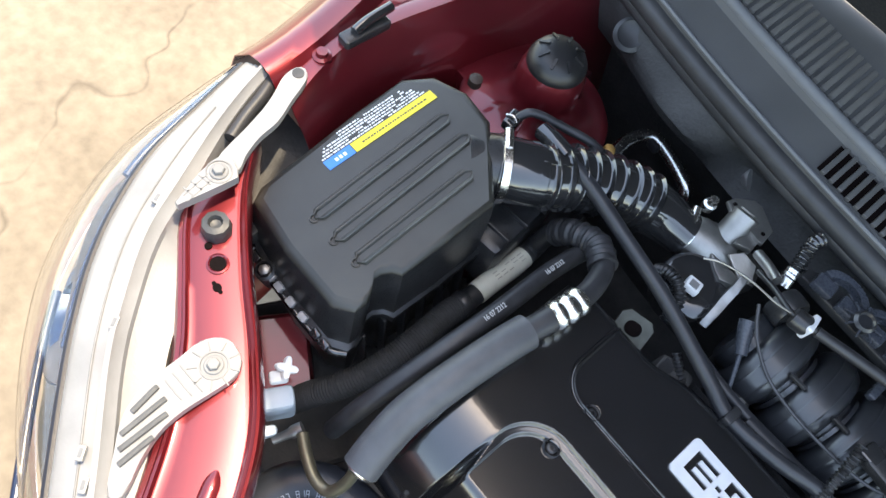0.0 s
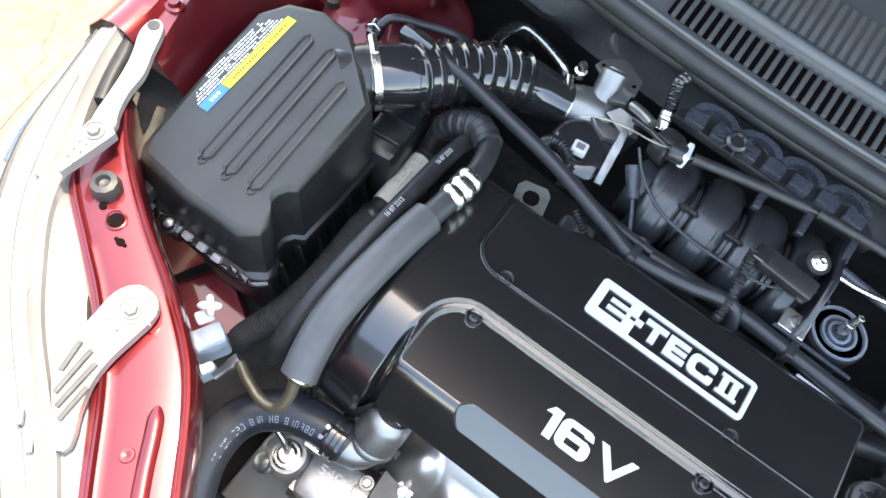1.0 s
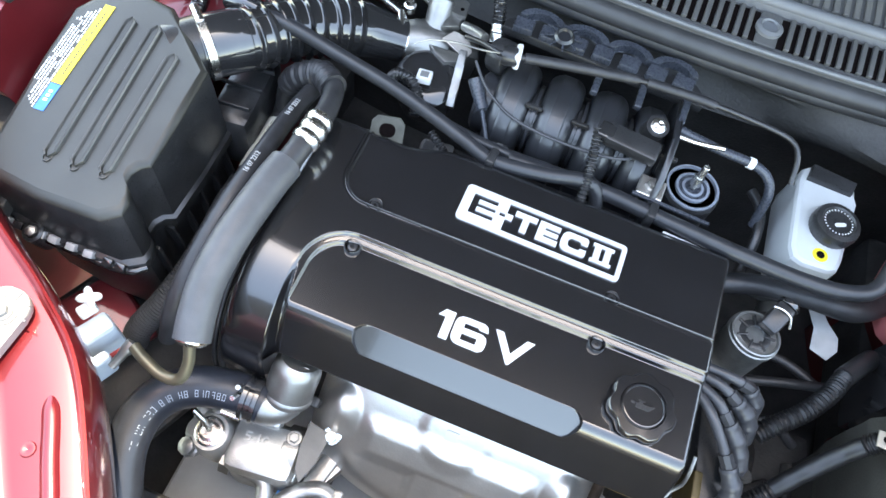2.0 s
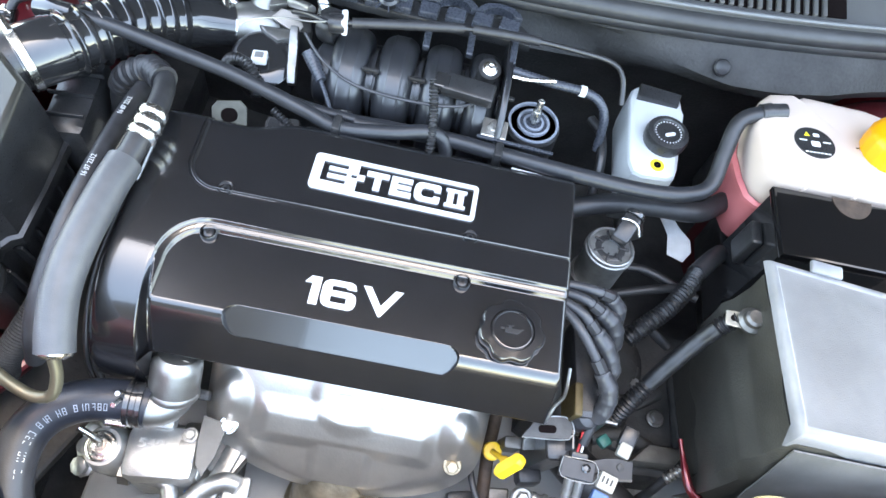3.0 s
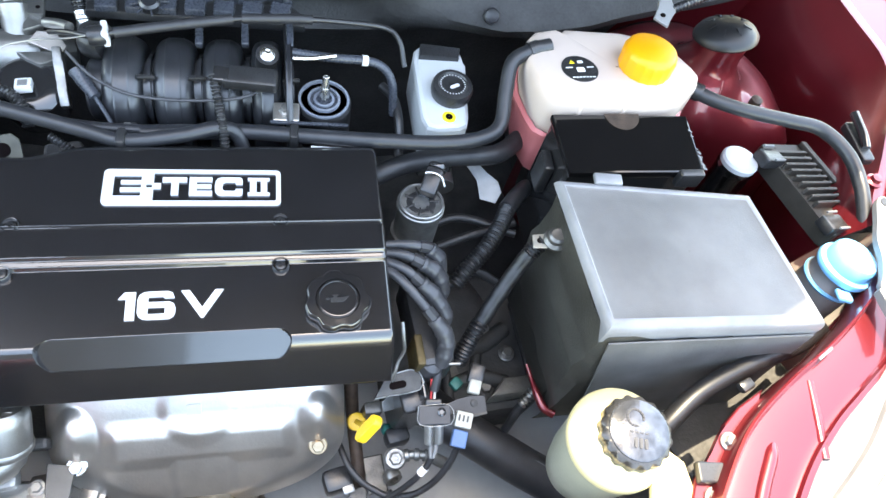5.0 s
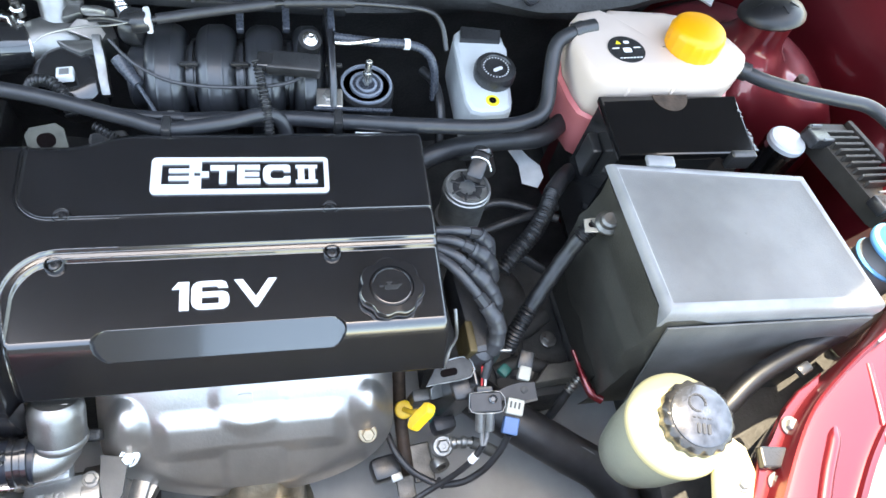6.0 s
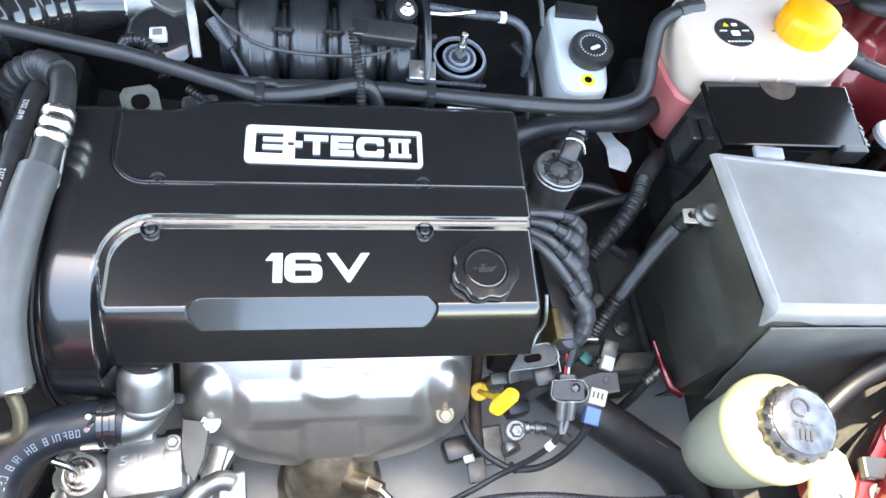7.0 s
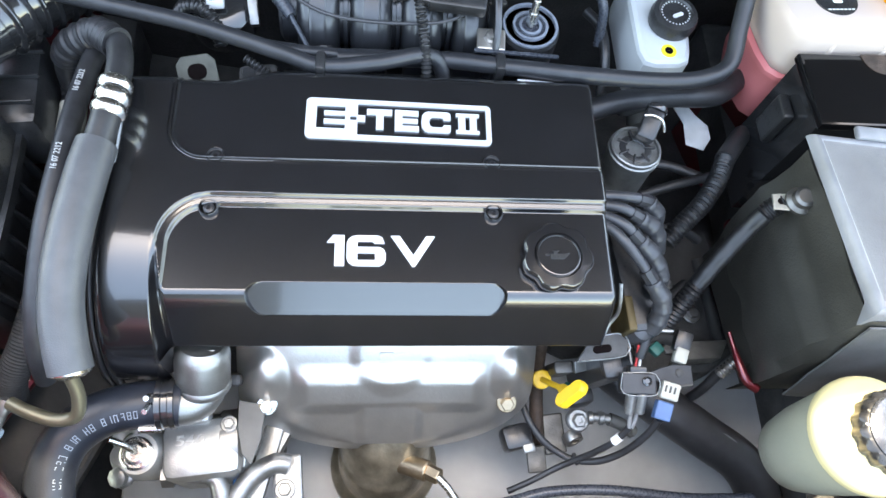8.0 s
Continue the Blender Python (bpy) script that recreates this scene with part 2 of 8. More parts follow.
def prismm(outline, z0, z1, bevel=0.002, m=None, segments=2):
    return prism(bmesh.new(), outline, z0, z1, bevel, m, segments)


def rounded(w, h, r, n=6, at=(0, 0)):
    """A rounded rectangle's outline."""
    out = []
    for cx, cy, a0 in ((w / 2 - r, h / 2 - r, 0), (r - w / 2, h / 2 - r, 90), (r - w / 2, r - h / 2, 180), (w / 2 - r, r - h / 2, 270)):
        out += [(at[0] + cx + r * math.cos(radians(a0 + 90 * k / n)), at[1] + cy + r * math.sin(radians(a0 + 90 * k / n))) for k in range(n + 1)]
    return out


def sheet(rows, close=False):
    """A surface through rows of points, as a bmesh."""
    bm = bmesh.new()
    vs = [[bm.verts.new(p) for p in row] for row in rows]
    for a, b in zip(vs, vs[1:]):
        for k in range(len(a) - 1 + close):
            j = (k + 1) % len(a)
            bm.faces.new((a[k], a[j], b[j], b[k]))
    return bm


def thick(bm, t):
    bmesh.ops.recalc_face_normals(bm, faces=bm.faces[:])
    bm.normal_update()
    if sum(f.normal.z * f.calc_area() for f in bm.faces) < 0:
        bmesh.ops.reverse_faces(bm, faces=bm.faces[:])
        bm.normal_update()
    bmesh.ops.solidify(bm, geom=bm.faces[:], thickness=t)
    return bm


def resample(pts, n):
    line = spline(pts, 0.004)
    d = [0.0]
    for a, b in zip(line, line[1:]):
        d.append(d[-1] + (b - a).length)
    out, i = [], 0
    for k in range(n):
        s = d[-1] * k / (n - 1)
        while i < len(d) - 2 and d[i + 1] < s:
            i += 1
        f = (s - d[i]) / max(1e-9, d[i + 1] - d[i])
        out.append(line[i].lerp(line[i + 1], min(1, f)))
    return out


def step01(a, b, t):
    t = min(1.0, max(0.0, (t - a) / (b - a)))
    return t * t * (3 - 2 * t)


def bolt(name, at, r, parent, material=None, axis=(0, 0, 1), label=""):
    bm = turned([(r * 1.5, 0), (r * 1.5, r * 0.25), (r * 1.35, r * 0.35)], at, axis, 20)
    lathe(bm, [(r, r * 0.3), (r, r * 1.0), (r * 0.85, r * 1.15)], at, axis, 6)
    return part(name, bm, material or STEEL, parent, label)


MID = 0.139      # the car's centre line


def flip(p):
    return (2 * MID - p[0], p[1], p[2])


# ---- ground ----
GROUND_Z = -0.76


def make_ground():
    n = 24
    rows = []
    for i in range(n + 1):
        y = 60 * ((i / n * 2 - 1) ** 3)
        rows.append([Vector((60 * ((k / n * 2 - 1) ** 3), y, GROUND_Z + 0.004 * noise.noise((k * 0.7, i * 0.7, 0)))) for k in range(n + 1)])
    solo("ground", sheet(rows), STONE, "pale beige stone paving with fine cracks in sunlight", "ground", kind="structure")


make_ground()

# ---- car body ----
body = thing("car_body", "dark red metallic car front with the bonnet raised", "car", (MID, 0.2, GROUND_Z))

RAIL_OUT = [(-0.535, -0.105, 0), (-0.500, -0.142, 0), (-0.445, -0.178, 0), (-0.400, -0.208, 0), (-0.350, -0.252, 0), (-0.287, -0.326, 0), (-0.22, -0.40, 0)]
RAIL_IN = [(-0.530, -0.036, 0), (-0.490, -0.074, 0), (-0.418, -0.121, 0), (-0.350, -0.158, 0), (-0.284, -0.204, 0), (-0.220, -0.283, 0), (-0.16, -0.37, 0)]


def front_rail(right):
    n = 40
    a, b = resample(RAIL_OUT, n), resample(RAIL_IN, n)
    prof = [(-0.16, -0.14), (-0.10, -0.02), (-0.06, 0.014), (0.0, 0.020), (0.05, 0.0205), (0.075, 0.0245), (0.105, 0.0250), (0.13, 0.0205), (0.16, 0.0195), (0.25, 0.0205), (0.55, 0.021), (0.80, 0.0205), (0.86, 0.0195), (0.895, 0.0215), (0.925, 0.031), (0.955, 0.0355), (0.985, 0.0345), (1.01, 0.028), (1.03, 0.018), (1.035, 0.004), (1.02, -0.015), (0.95, -0.05), (0.82, -0.09)]
    rows = []
    for i in range(n):
        d = b[i] - a[i]
        rows.append([Vector((a[i].x + u * d.x, a[i].y + u * d.y - (0.012 if right else 0), z)) for u, z in prof])
    if right:
        rows = [[Vector(flip(p)) for p in row] for row in rows]
    return part("front_rail", thick(sheet(rows), 0.0012), RED, body)


rail_left = front_rail(False)
rail_right = front_rail(True)
for sgn in (0, 1):
    f = (lambda p: (2 * MID - p[0], p[1] - 0.012, p[2])) if sgn else (lambda p: p)
    rail = rail_right if sgn else rail_left
    # pressed bead along the rail
    line = [(0.602, -0.221, 0.0145), (0.587, -0.244, 0.0150), (0.570, -0.268, 0.0150), (0.55, -0.30, 0.0150)] if sgn else [(-0.297, -0.231, 0.0140), (-0.2785, -0.2566, 0.0150), (-0.2627, -0.281, 0.0150), (-0.2456, -0.3055, 0.0150), (-0.23, -0.33, 0.0140)]
    part("bead", hose(line, 0.0095, 28, 0.003, lambda q: 0.0050 + 0.0045 * step01(0.0, 0.022, q)), RED, rail)
    if sgn:
        part("crease", hose([(0.665, -0.169, 0.0155), (0.657, -0.207, 0.0165), (0.649, -0.248, 0.0155)], 0.0065, 20), RED, rail)
        part("spring_clip", boxm((0.026, 0.006, 0.008), (0.690, -0.142, 0.026), (0, 0, 28), 0.002), DULL, rail)
    if sgn:
        continue
    # near-black discs painted where the rail's holes would be in shade
    ring = part("round_hole", turned([(0.0072, 0.0188), (0.0072, 0.0224), (0.0005, 0.0226)], (-0.443, -0.139, 0), seg=28), HOLE, rail, "near-black disc standing in for a round hole")
    part("hole_edge", turned([(0.0105, 0.0190), (0.0102, 0.0226), (0.0085, 0.0232), (0.0074, 0.0222), (0.0074, 0.0190)], (-0.443, -0.139, 0), seg=28), RED, ring)
    part("small_hole", turned([(0.0035, 0.019), (0.0035, 0.0224), (0.0005, 0.0226)], (-0.463, -0.136, 0), seg=16), HOLE, rail)
    bm = prismm(rounded(0.0075, 0.0075, 0.003, 4, (-0.424, -0.152)), 0.019, 0.0224, 0.0004)
    prism(bm, rounded(0.014, 0.0035, 0.0015, 3, (-0.424, -0.152)), 0.019, 0.0226, 0.0003)
    part("slot_hole", bm, HOLE, rail)
    part("weld_dimple", turned([(0.007, 0.020), (0.006, 0.0225), (0.003, 0.0228), (0.0005, 0.0215)], (-0.282, -0.281, 0), seg=20), RED, rail)

# inner wings and strut towers
def wing_lip(y):
    return -0.545 - 0.045 * step01(-0.05, 0.12, y) + 0.045 * step01(0.12, 0.5, y)


def inner_wing(right):
    n = 26
    rows = []
    for i in range(n):
        y = 0.012 + 0.52 * i / (n - 1)
        lip = wing_lip(y) - (0.150 * step01(0.02, 0.32, y) if right else 0)
        w = 0.004 * noise.noise((y * 14, 3, 0))
        row = [(lip - 0.012, 0.030), (lip, 0.036), (lip + 0.016, 0.034), (lip + 0.022, 0.020), (lip + 0.038, 0.006 + w), (lip + 0.055, -0.025 + w), (lip + 0.070, -0.075 + w), (lip + 0.082, -0.15 + w), (lip + 0.10, -0.30), (lip + 0.11, -0.45)]
        rows.append(resample([(x, y, z) for x, z in row], 40))
    if right:
        rows = [[Vector(flip(p)) for p in row] for row in rows]
    wing = part("inner_wing", thick(sheet(rows), 0.0012), RED, body)
    c = (0.709, 0.288, 0.006) if right else (-0.424, 0.276, -0.004)
    # broad wheelhouse top with shallow pressings and a short upright neck under the cap
    prof = [(0.190, -0.45), (0.186, -0.20), (0.178, -0.12), (0.165, -0.074), (0.150, -0.052), (0.130, -0.038), (0.110, -0.029), (0.090, -0.022), (0.074, -0.016), (0.062, -0.011), (0.054, -0.004), (0.047, 0.006), (0.0415, 0.015), (0.0395, 0.024), (0.0380, 0.046), (0.034, 0.056), (0.010, 0.059)]
    if right:
        prof = prof[:12] + [(0.040, 0.016), (0.035, 0.026), (0.0325, 0.040), (0.0325, 0.060), (0.010, 0.064)]
    rows = []
    for r, z in prof:
        row = []
        for k in range(96):
            a = 2 * math.pi * k / 96
            if right:
                s = r * (1 - 0.46 * max(0, -math.sin(a + 0.5)) ** 0.7 * step01(0.05, 0.15, r))
            else:
                s = min(r, 0.095) + max(0, r - 0.095) * (-0.10 if math.cos(a) > 0.0 or math.sin(a) < -0.4 else 0.6)
            w = (0.009 if right else 0.004) * noise.noise((math.cos(a) * r * 16, math.sin(a) * r * 16, 5)) * step01(0.052, 0.10, r)
            if right:
                w -= 0.75 * max(0, r - 0.050) * max(0, -math.sin(a + 0.5)) ** 0.7 * (r < 0.17)
            w -= 0.0035 * math.exp(-((r - 0.082) / 0.010) ** 2)
            row.append(Vector((c[0] + s * math.cos(a), c[1] + s * math.sin(a), c[2] + z + w)))
        rows.append(row)
    tower = part("strut_tower", sheet(rows, True), RED, body)
    k = 1.0 if right else 0.90
    dome = ((0.0385, 0.055), (0.0420, 0.058), (0.0418, 0.062), (0.036, 0.070), (0.025, 0.076), (0.011, 0.079), (0.001, 0.079)) if right else ((0.037, 0.052), (0.0385, 0.056), (0.0375, 0.062), (0.032, 0.071), (0.022, 0.076), (0.010, 0.078), (0.001, 0.078))
    axis = Vector((-0.20, 0.30, 1)).normalized() if right else Vector((0, 0, 1))
    tilt = Matrix.Translation((c[0], c[1], c[2] + 0.055)) @ axis.to_track_quat("Z", "Y").to_matrix().to_4x4()
    cap = part("strut_cap", turned([(q * k, h - 0.055) for q, h in dome], tilt.translation, axis, 40), LOOM, body, "domed black rubber strut cap")
    part("tower_bolt", turned([(0.008, 0.02), (0.008, 0.030), (0.004, 0.032)], (c[0] + (0.05 if right else -0.05), c[1] - 0.066, -0.012), seg=14), BROWN, tower)
    bm2 = bmesh.new()
    k1 = 1.0 if right else 0.90
    for k in range(8):
        a = radians(45 * k + 20)
        m = tilt @ pose(0.024 * k1 * math.cos(a), 0.024 * k1 * math.sin(a), 0.0205, 0, 26, math.degrees(a))
        prism(bm2, rounded(0.013, 0.0030, 0.0008, 2), -0.0015, 0.0015, 0, m)
    part("raised_rib", bm2, LOOM, cap)
    return wing


inner_wing(False)
inner_wing(True)


def fender(right):
    n = 30
    rows = []
    for i in range(n):
        y = 0.012 + 1.1 * (i / (n - 1)) ** 1.4
        e = -0.588 - 0.060 * step01(0.0, 0.30, y) - 0.03 * step01(0.3, 1.1, y)
        out = 0.150 * step01(0.02, 0.32, y) if right else 0
        e -= out
        row = [(min(wing_lip(y) - 0.008, -0.54) - out, 0.026), (e + 0.018, 0.029), (e + 0.013, 0.035), (e + 0.006, 0.042), (e - 0.010, 0.044), (e - 0.030, 0.036), (e - 0.060, 0.004), (e - 0.085, -0.06), (e - 0.10, -0.16), (e - 0.105, -0.35), (e - 0.09, -0.55)]
        rows.append([Vector((x, y, z)) for x, z in row])
    if right:
        rows = [[Vector(flip(p)) for p in row] for row in rows]
    return part("fender", thick(sheet(rows), 0.0012), RED, body)


fender_left = fender(False)
fender_right = fender(True)
for right in (0, 1):
    f = flip if right else (lambda p: p)
    fen = fender_right if right else fender_left
    part("fender_bolt", turned([(0.0105, 0.033), (0.0105, 0.0375), (0.007, 0.039), (0.006, 0.044), (0.001, 0.0445)], f((-0.577, 0.074, 0)), seg=18), RED, fen)
    stop = part("bonnet_stop", prismm([(f((x, y, 0))[0], f((x, y, 0))[1]) for x, y in rounded(0.018, 0.062, 0.004, 3, (-0.579, 0.132))], 0.033, 0.044, 0.002), PLASTIC, body, "black plastic edge clip")
    part("clip_bar", hose([f((-0.579, 0.118, 0.046)), f((-0.581, 0.135, 0.050)), f((-0.583, 0.17, 0.052))], 0.006, 10), GLOSS, stop)

# bumper below the headlamps
def bumper():
    line = [(-0.70, 0.02, 0), (-0.665, -0.14, 0), (-0.60, -0.27, 0), (-0.47, -0.385, 0), (-0.25, -0.46, 0), (MID, -0.50, 0)]
    line = line + [flip(p) for p in line[-2::-1]]
    pts = resample(line, 60)
    c = Vector((MID, 0.1, 0))
    rows = []
    for p in pts:
        o = (p - c).normalized()
        rows.append([Vector((p.x + o.x * u, p.y + o.y * u, z)) for u, z in ((-0.10, -0.175), (-0.05, -0.178), (-0.035, -0.19), (-0.03, -0.22), (-0.03, -0.32), (-0.04, -0.5), (-0.09, -0.56))])
    part("bumper", thick(sheet(rows), 0.003), RED, body)


bumper()

# raised bonnet, unseen over the bay, hinged at the windscreen
def bonnet():
    ang = radians(66)
    # half width along its length, shaped to put its shadow edge in place
    plan = ((0.0, 0.87), (0.66, 0.87), (0.76, 0.77), (0.82, 0.685), (0.98, 0.61), (1.08, 0.55), (1.14, 0.46), (1.18, 0.30), (1.20, 0.05))
    rows = []
    for i in range(49):
        length = 1.20 * (i / 48)
        half = float(np.interp(length, [p[0] for p in plan], [p[1] for p in plan]))
        row = []
        for k in range(25):
            u = k / 24 * 2 - 1
            lift = 0.03 * math.sin(math.pi * i / 48) * (1 - (u * half / 0.87) ** 2) + 0.02
            row.append(Vector((MID + half * u, 0.60 - length * math.cos(ang) + lift * math.sin(ang), 0.10 + length * math.sin(ang) + lift * math.cos(ang))))
        rows.append(row)
    part("bonnet", thick(sheet(rows), 0.012), mat("black_bonnet_lining", (0.012, 0.012, 0.013), 0.85, var=0.2, scale=20, bump=0.3), body, "raised bonnet with black lining")


bonnet()

# dark floor pans and cross members, added fillers that hide the bright ground
part("rear_subframe", boxm((1.3, 0.62, 0.06), (MID, 0.34, -0.46), bevel=0.01), DARK, body)
part("side_member", boxm((0.10, 1.0, 0.10), (-0.40, 0.08, -0.40), bevel=0.012), DARK, body)
part("side_member", boxm((0.10, 0.9, 0.10), (0.60, 0.05, -0.33), bevel=0.012), DARK, body)
part("inner_panel", boxm((0.10, 0.14, 0.02), (-0.425, -0.130, -0.235), (0, 14, -30), 0.006), RED, body, "shaded red inner panel behind the headlamp")
part("gap_filler_pan", boxm((0.22, 0.36, 0.02), (-0.36, -0.06, -0.28), (0, 8, -24), 0.006), DARK, body)
part("rear_corner_panel", boxm((0.52, 0.012, 0.46), (0.83, 0.516, -0.22), bevel=0.003), RED, body)
# added black strip that stands in for the shaded gap by the lamp
part("lamp_gap_shade", hose([(-0.602, 0.032, 0.026), (-0.586, 0.018, 0.026), (-0.573, -0.004, 0.026), (-0.561, -0.031, 0.026), (-0.547, -0.057, 0.026)], 0.0075, 12), RUBBER, body, "black strip standing in for the dark gap beside the headlamp")
# added dark panel that closes a gap where bright ground showed
part("inner_panel", boxm((0.20, 0.44, 0.02), (0.655, -0.10, -0.15), (0, -8, 24), 0.006), DARK, body)
part("side_pan", boxm((0.24, 0.5, 0.04), (-0.30, -0.05, -0.44), bevel=0.008), DARK, body)
part("battery_shelf", boxm((0.22, 0.20, 0.02), (0.585, 0.0, -0.205), bevel=0.006), RED, body, "red painted battery shelf")
part("shelf_flange", hose([(0.424, -0.066, -0.156), (0.427, -0.082, -0.158), (0.431, -0.105, -0.159), (0.437, -0.122, -0.161), (0.448, -0.130, -0.163)], 0.0050, 12, 0.003, lambda q: 0.0028 + 0.0026 * step01(0.01, 0.05, q)), RED, body)
# unseen block, wide enough to keep bright ground out of the cover's reflection
part("unseen_front_block", boxm((0.90, 0.05, 0.60), (MID, -0.375, -0.36), bevel=0.01), DARK, body)
# tray set high so that it catches enough light to look pale
part("splash_tray", boxm((0.95, 0.42, 0.012), (0.20, -0.135, -0.352), bevel=0.004), mat("scuffed_grey_tray", (0.31, 0.31, 0.30), 0.45, 0.0, var=0.25, scale=9, bump=0.15, fine=120), body, "scuffed grey splash tray")
# unseen panel added to darken what the cover's front face reflects
part("unseen_top_block", boxm((0.94, 0.12, 0.03), (MID, -0.42, -0.045), bevel=0.01), PLASTIC, body)
part("tab_plate", prismm([(0.556, -0.203), (0.578, -0.187), (0.614, -0.170), (0.599, -0.190), (0.577, -0.212), (0.566, -0.232), (0.556, -0.262), (0.543, -0.300), (0.520, -0.345), (0.482, -0.335), (0.490, -0.284), (0.508, -0.250), (0.531, -0.231), (0.550, -0.213)], 0.004, 0.0125, 0.002), RED, body)
for p in ((0.5545, -0.2215, 0.0130), (0.520, -0.271, 0.0130)):
    bolt("tab_bolt", p, 0.0068, body, DULL)
part("tab_bridge", boxm((0.028, 0.020, 0.010), (0.5215, -0.249, 0.0165), (0, 0, -8), bevel=0.002), PLASTIC, body)

# firewall and felt
def cowl_y(x):
    return 0.390 + 0.19 * (x - 0.12) ** 2


def firewall():
    xs = [-0.60 + 1.48 * k / 90 for k in range(91)]
    prof = [(0.03, 0.050), (0.010, 0.045), (0.006, 0.030), (-0.012, 0.014), (-0.034, 0.004), (-0.046, -0.008), (-0.040, -0.024), (0.010, -0.050), (0.060, -0.10), (0.075, -0.22), (0.075, -0.47)]
    rows = []
    for v, z in prof:
        row = []
        for x in xs:
            out = float(np.interp(x, (-0.60, -0.46, -0.40, -0.33, -0.28, -0.23, -0.20, 0.18, 0.30, 0.36, 0.43, 0.57, 0.71, 0.88), (-0.3, 0.0, 0.37, 0.65, 0.5, -0.5, -0.9, -0.9, 0.1, 0.4, 1.0, 1.0, 0.56, 0.3)))
            w = 0.010 * noise.noise((x * 9, v * 30, z * 12)) if v < -0.02 else 0
            row.append(Vector((x, cowl_y(x) + (v * out if v < 0 else v) + w, z)))
        rows.append(row)
    part("firewall_felt", thick(sheet(rows), 0.004), FELT, body, "lumpy black firewall felt")


firewall()

# ---- cowl ----
def make_cowl():
    cowl = thing("cowl_panel", "dark grey plastic scuttle panel with slotted grilles", "scuttle panel", (MID, 0.55, 0.03))
    xs = [-0.62 + 1.52 * k / 60 for k in range(61)]
    prof = [(0.004, 0.035), (0.000, 0.060), (0.001, 0.0655), (0.004, 0.066), (0.007, 0.064), (0.056, 0.074), (0.062, 0.084), (0.070, 0.086), (0.076, 0.080), (0.165, 0.090), (0.20, 0.098), (0.30, 0.112), (0.33, 0.105)]
    part("panel", thick(sheet([[Vector((x, cowl_y(x) + v, z)) for x in xs] for v, z in prof]), 0.003), COWL, cowl)
    seal = [(x, cowl_y(x) - 0.003, 0.046) for x in xs[::3]]
    part("rubber_seal", hose(seal, 0.0125, 16, 0.02), SEALRUBBER, cowl, "grey rubber edge seal")
    part("seal_lip", hose([(x, y + 0.002, 0.029) for x, y, z in seal], 0.010, 12, 0.02), SEALRUBBER, cowl)
    part("edge_bead", hose([(x, cowl_y(x) + 0.001, 0.065) for x in xs[::3]], 0.0028, 10, 0.02), SEAL, cowl)
    part("ridge", hose([(x, cowl_y(x) + 0.067, 0.082) for x in xs[::3]], 0.0075, 10, 0.02), SEAL, cowl)
    # slot beds, the near one coloured near-black for shade, and their slats
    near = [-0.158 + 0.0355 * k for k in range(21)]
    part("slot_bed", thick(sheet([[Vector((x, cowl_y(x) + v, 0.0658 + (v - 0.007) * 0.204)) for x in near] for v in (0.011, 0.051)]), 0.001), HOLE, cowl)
    far = [x for x in xs if -0.52 < x < 0.66]
    part("slot_bed", thick(sheet([[Vector((x, cowl_y(x) + v, 0.0815 + (v - 0.076) * 0.112)) for x in far] for v in (0.082, 0.156)]), 0.001), COWL, cowl)
    slat_a = boxm((0.0058, 0.044, 0.006), (0, 0, 0), (11.5, 0, 0), 0.001)
    first = part("slat", slat_a, COWL, cowl)
    first.location = (-0.150, cowl_y(-0.150) + 0.031, 0.0718)
    for k in range(1, 56):
        x = -0.150 + 0.0122 * k
        if 0.190 < x < 0.217:
            continue
        ob = new("slat", first.data)
        ob.parent, ob.matrix_parent_inverse = cowl, first.matrix_parent_inverse.copy()
        ob.location = (x, cowl_y(x) + 0.031, 0.0718)
    second = part("fine_slat", boxm((0.0072, 0.076, 0.007), (0, 0, 0), (5, 0, 0), 0.001), mat("beige_cowl_slats", (0.115, 0.110, 0.100), 0.5, var=0.2, scale=14, bump=0.12, fine=900), cowl)
    second.location = (-0.51, cowl_y(-0.51) + 0.119, 0.0848)
    for k in range(1, 95):
        x = -0.51 + 0.0122 * k
        ob = new("fine_slat", second.data)
        ob.parent, ob.matrix_parent_inverse = cowl, second.matrix_parent_inverse.copy()
        ob.location = (x, cowl_y(x) + 0.119, 0.0848)
    part("clip", turned([(0.016, 0.0), (0.016, 0.004), (0.011, 0.006), (0.009, 0.004), (0.001, 0.004)], (0.203, cowl_y(0.203) + 0.033, 0.0705), seg=24), SEAL, cowl, "round push-in clip")
    part("clip_pad", boxm((0.026, 0.046, 0.004), (0.203, cowl_y(0.203) + 0.031, 0.0705), (11.5, 0, 0), 0.001), COWL, cowl)
    # grommet on the felt
    part("grommet", turned([(0.022, 0), (0.022, 0.006), (0.017, 0.009), (0.013, 0.006), (0.001, 0.005)], (-0.424, 0.432, 0.006), (0.2, -0.5, 0.85), 28), RUBBER, cowl, "black rubber grommet")
    part("grommet", turned([(0.011, 0), (0.011, 0.004), (0.009, 0.006), (0.006, 0.004), (0.001, 0.003)], (0.415, 0.372, 0.006), (0, -0.6, 0.8), 28), RUBBER, cowl)
    glass = thing("windscreen", "dark sloping windscreen glass behind the scuttle", "windscreen", (MID, 0.8, 0.08), kind="structure")
    rows = [[Vector((x * 1.0, cowl_y(x) + 0.325 + 0.62 * t, 0.100 + 0.42 * t)) for x in xs] for t in (0, 0.25, 0.5, 0.75, 1.0)]
    part("pane", thick(sheet(rows), 0.005), GLASSDARK, glass)
    wiper = thing("wiper_arm", "black wiper arm lying on the scuttle", "wiper", (-0.2, 0.83, 0.1))
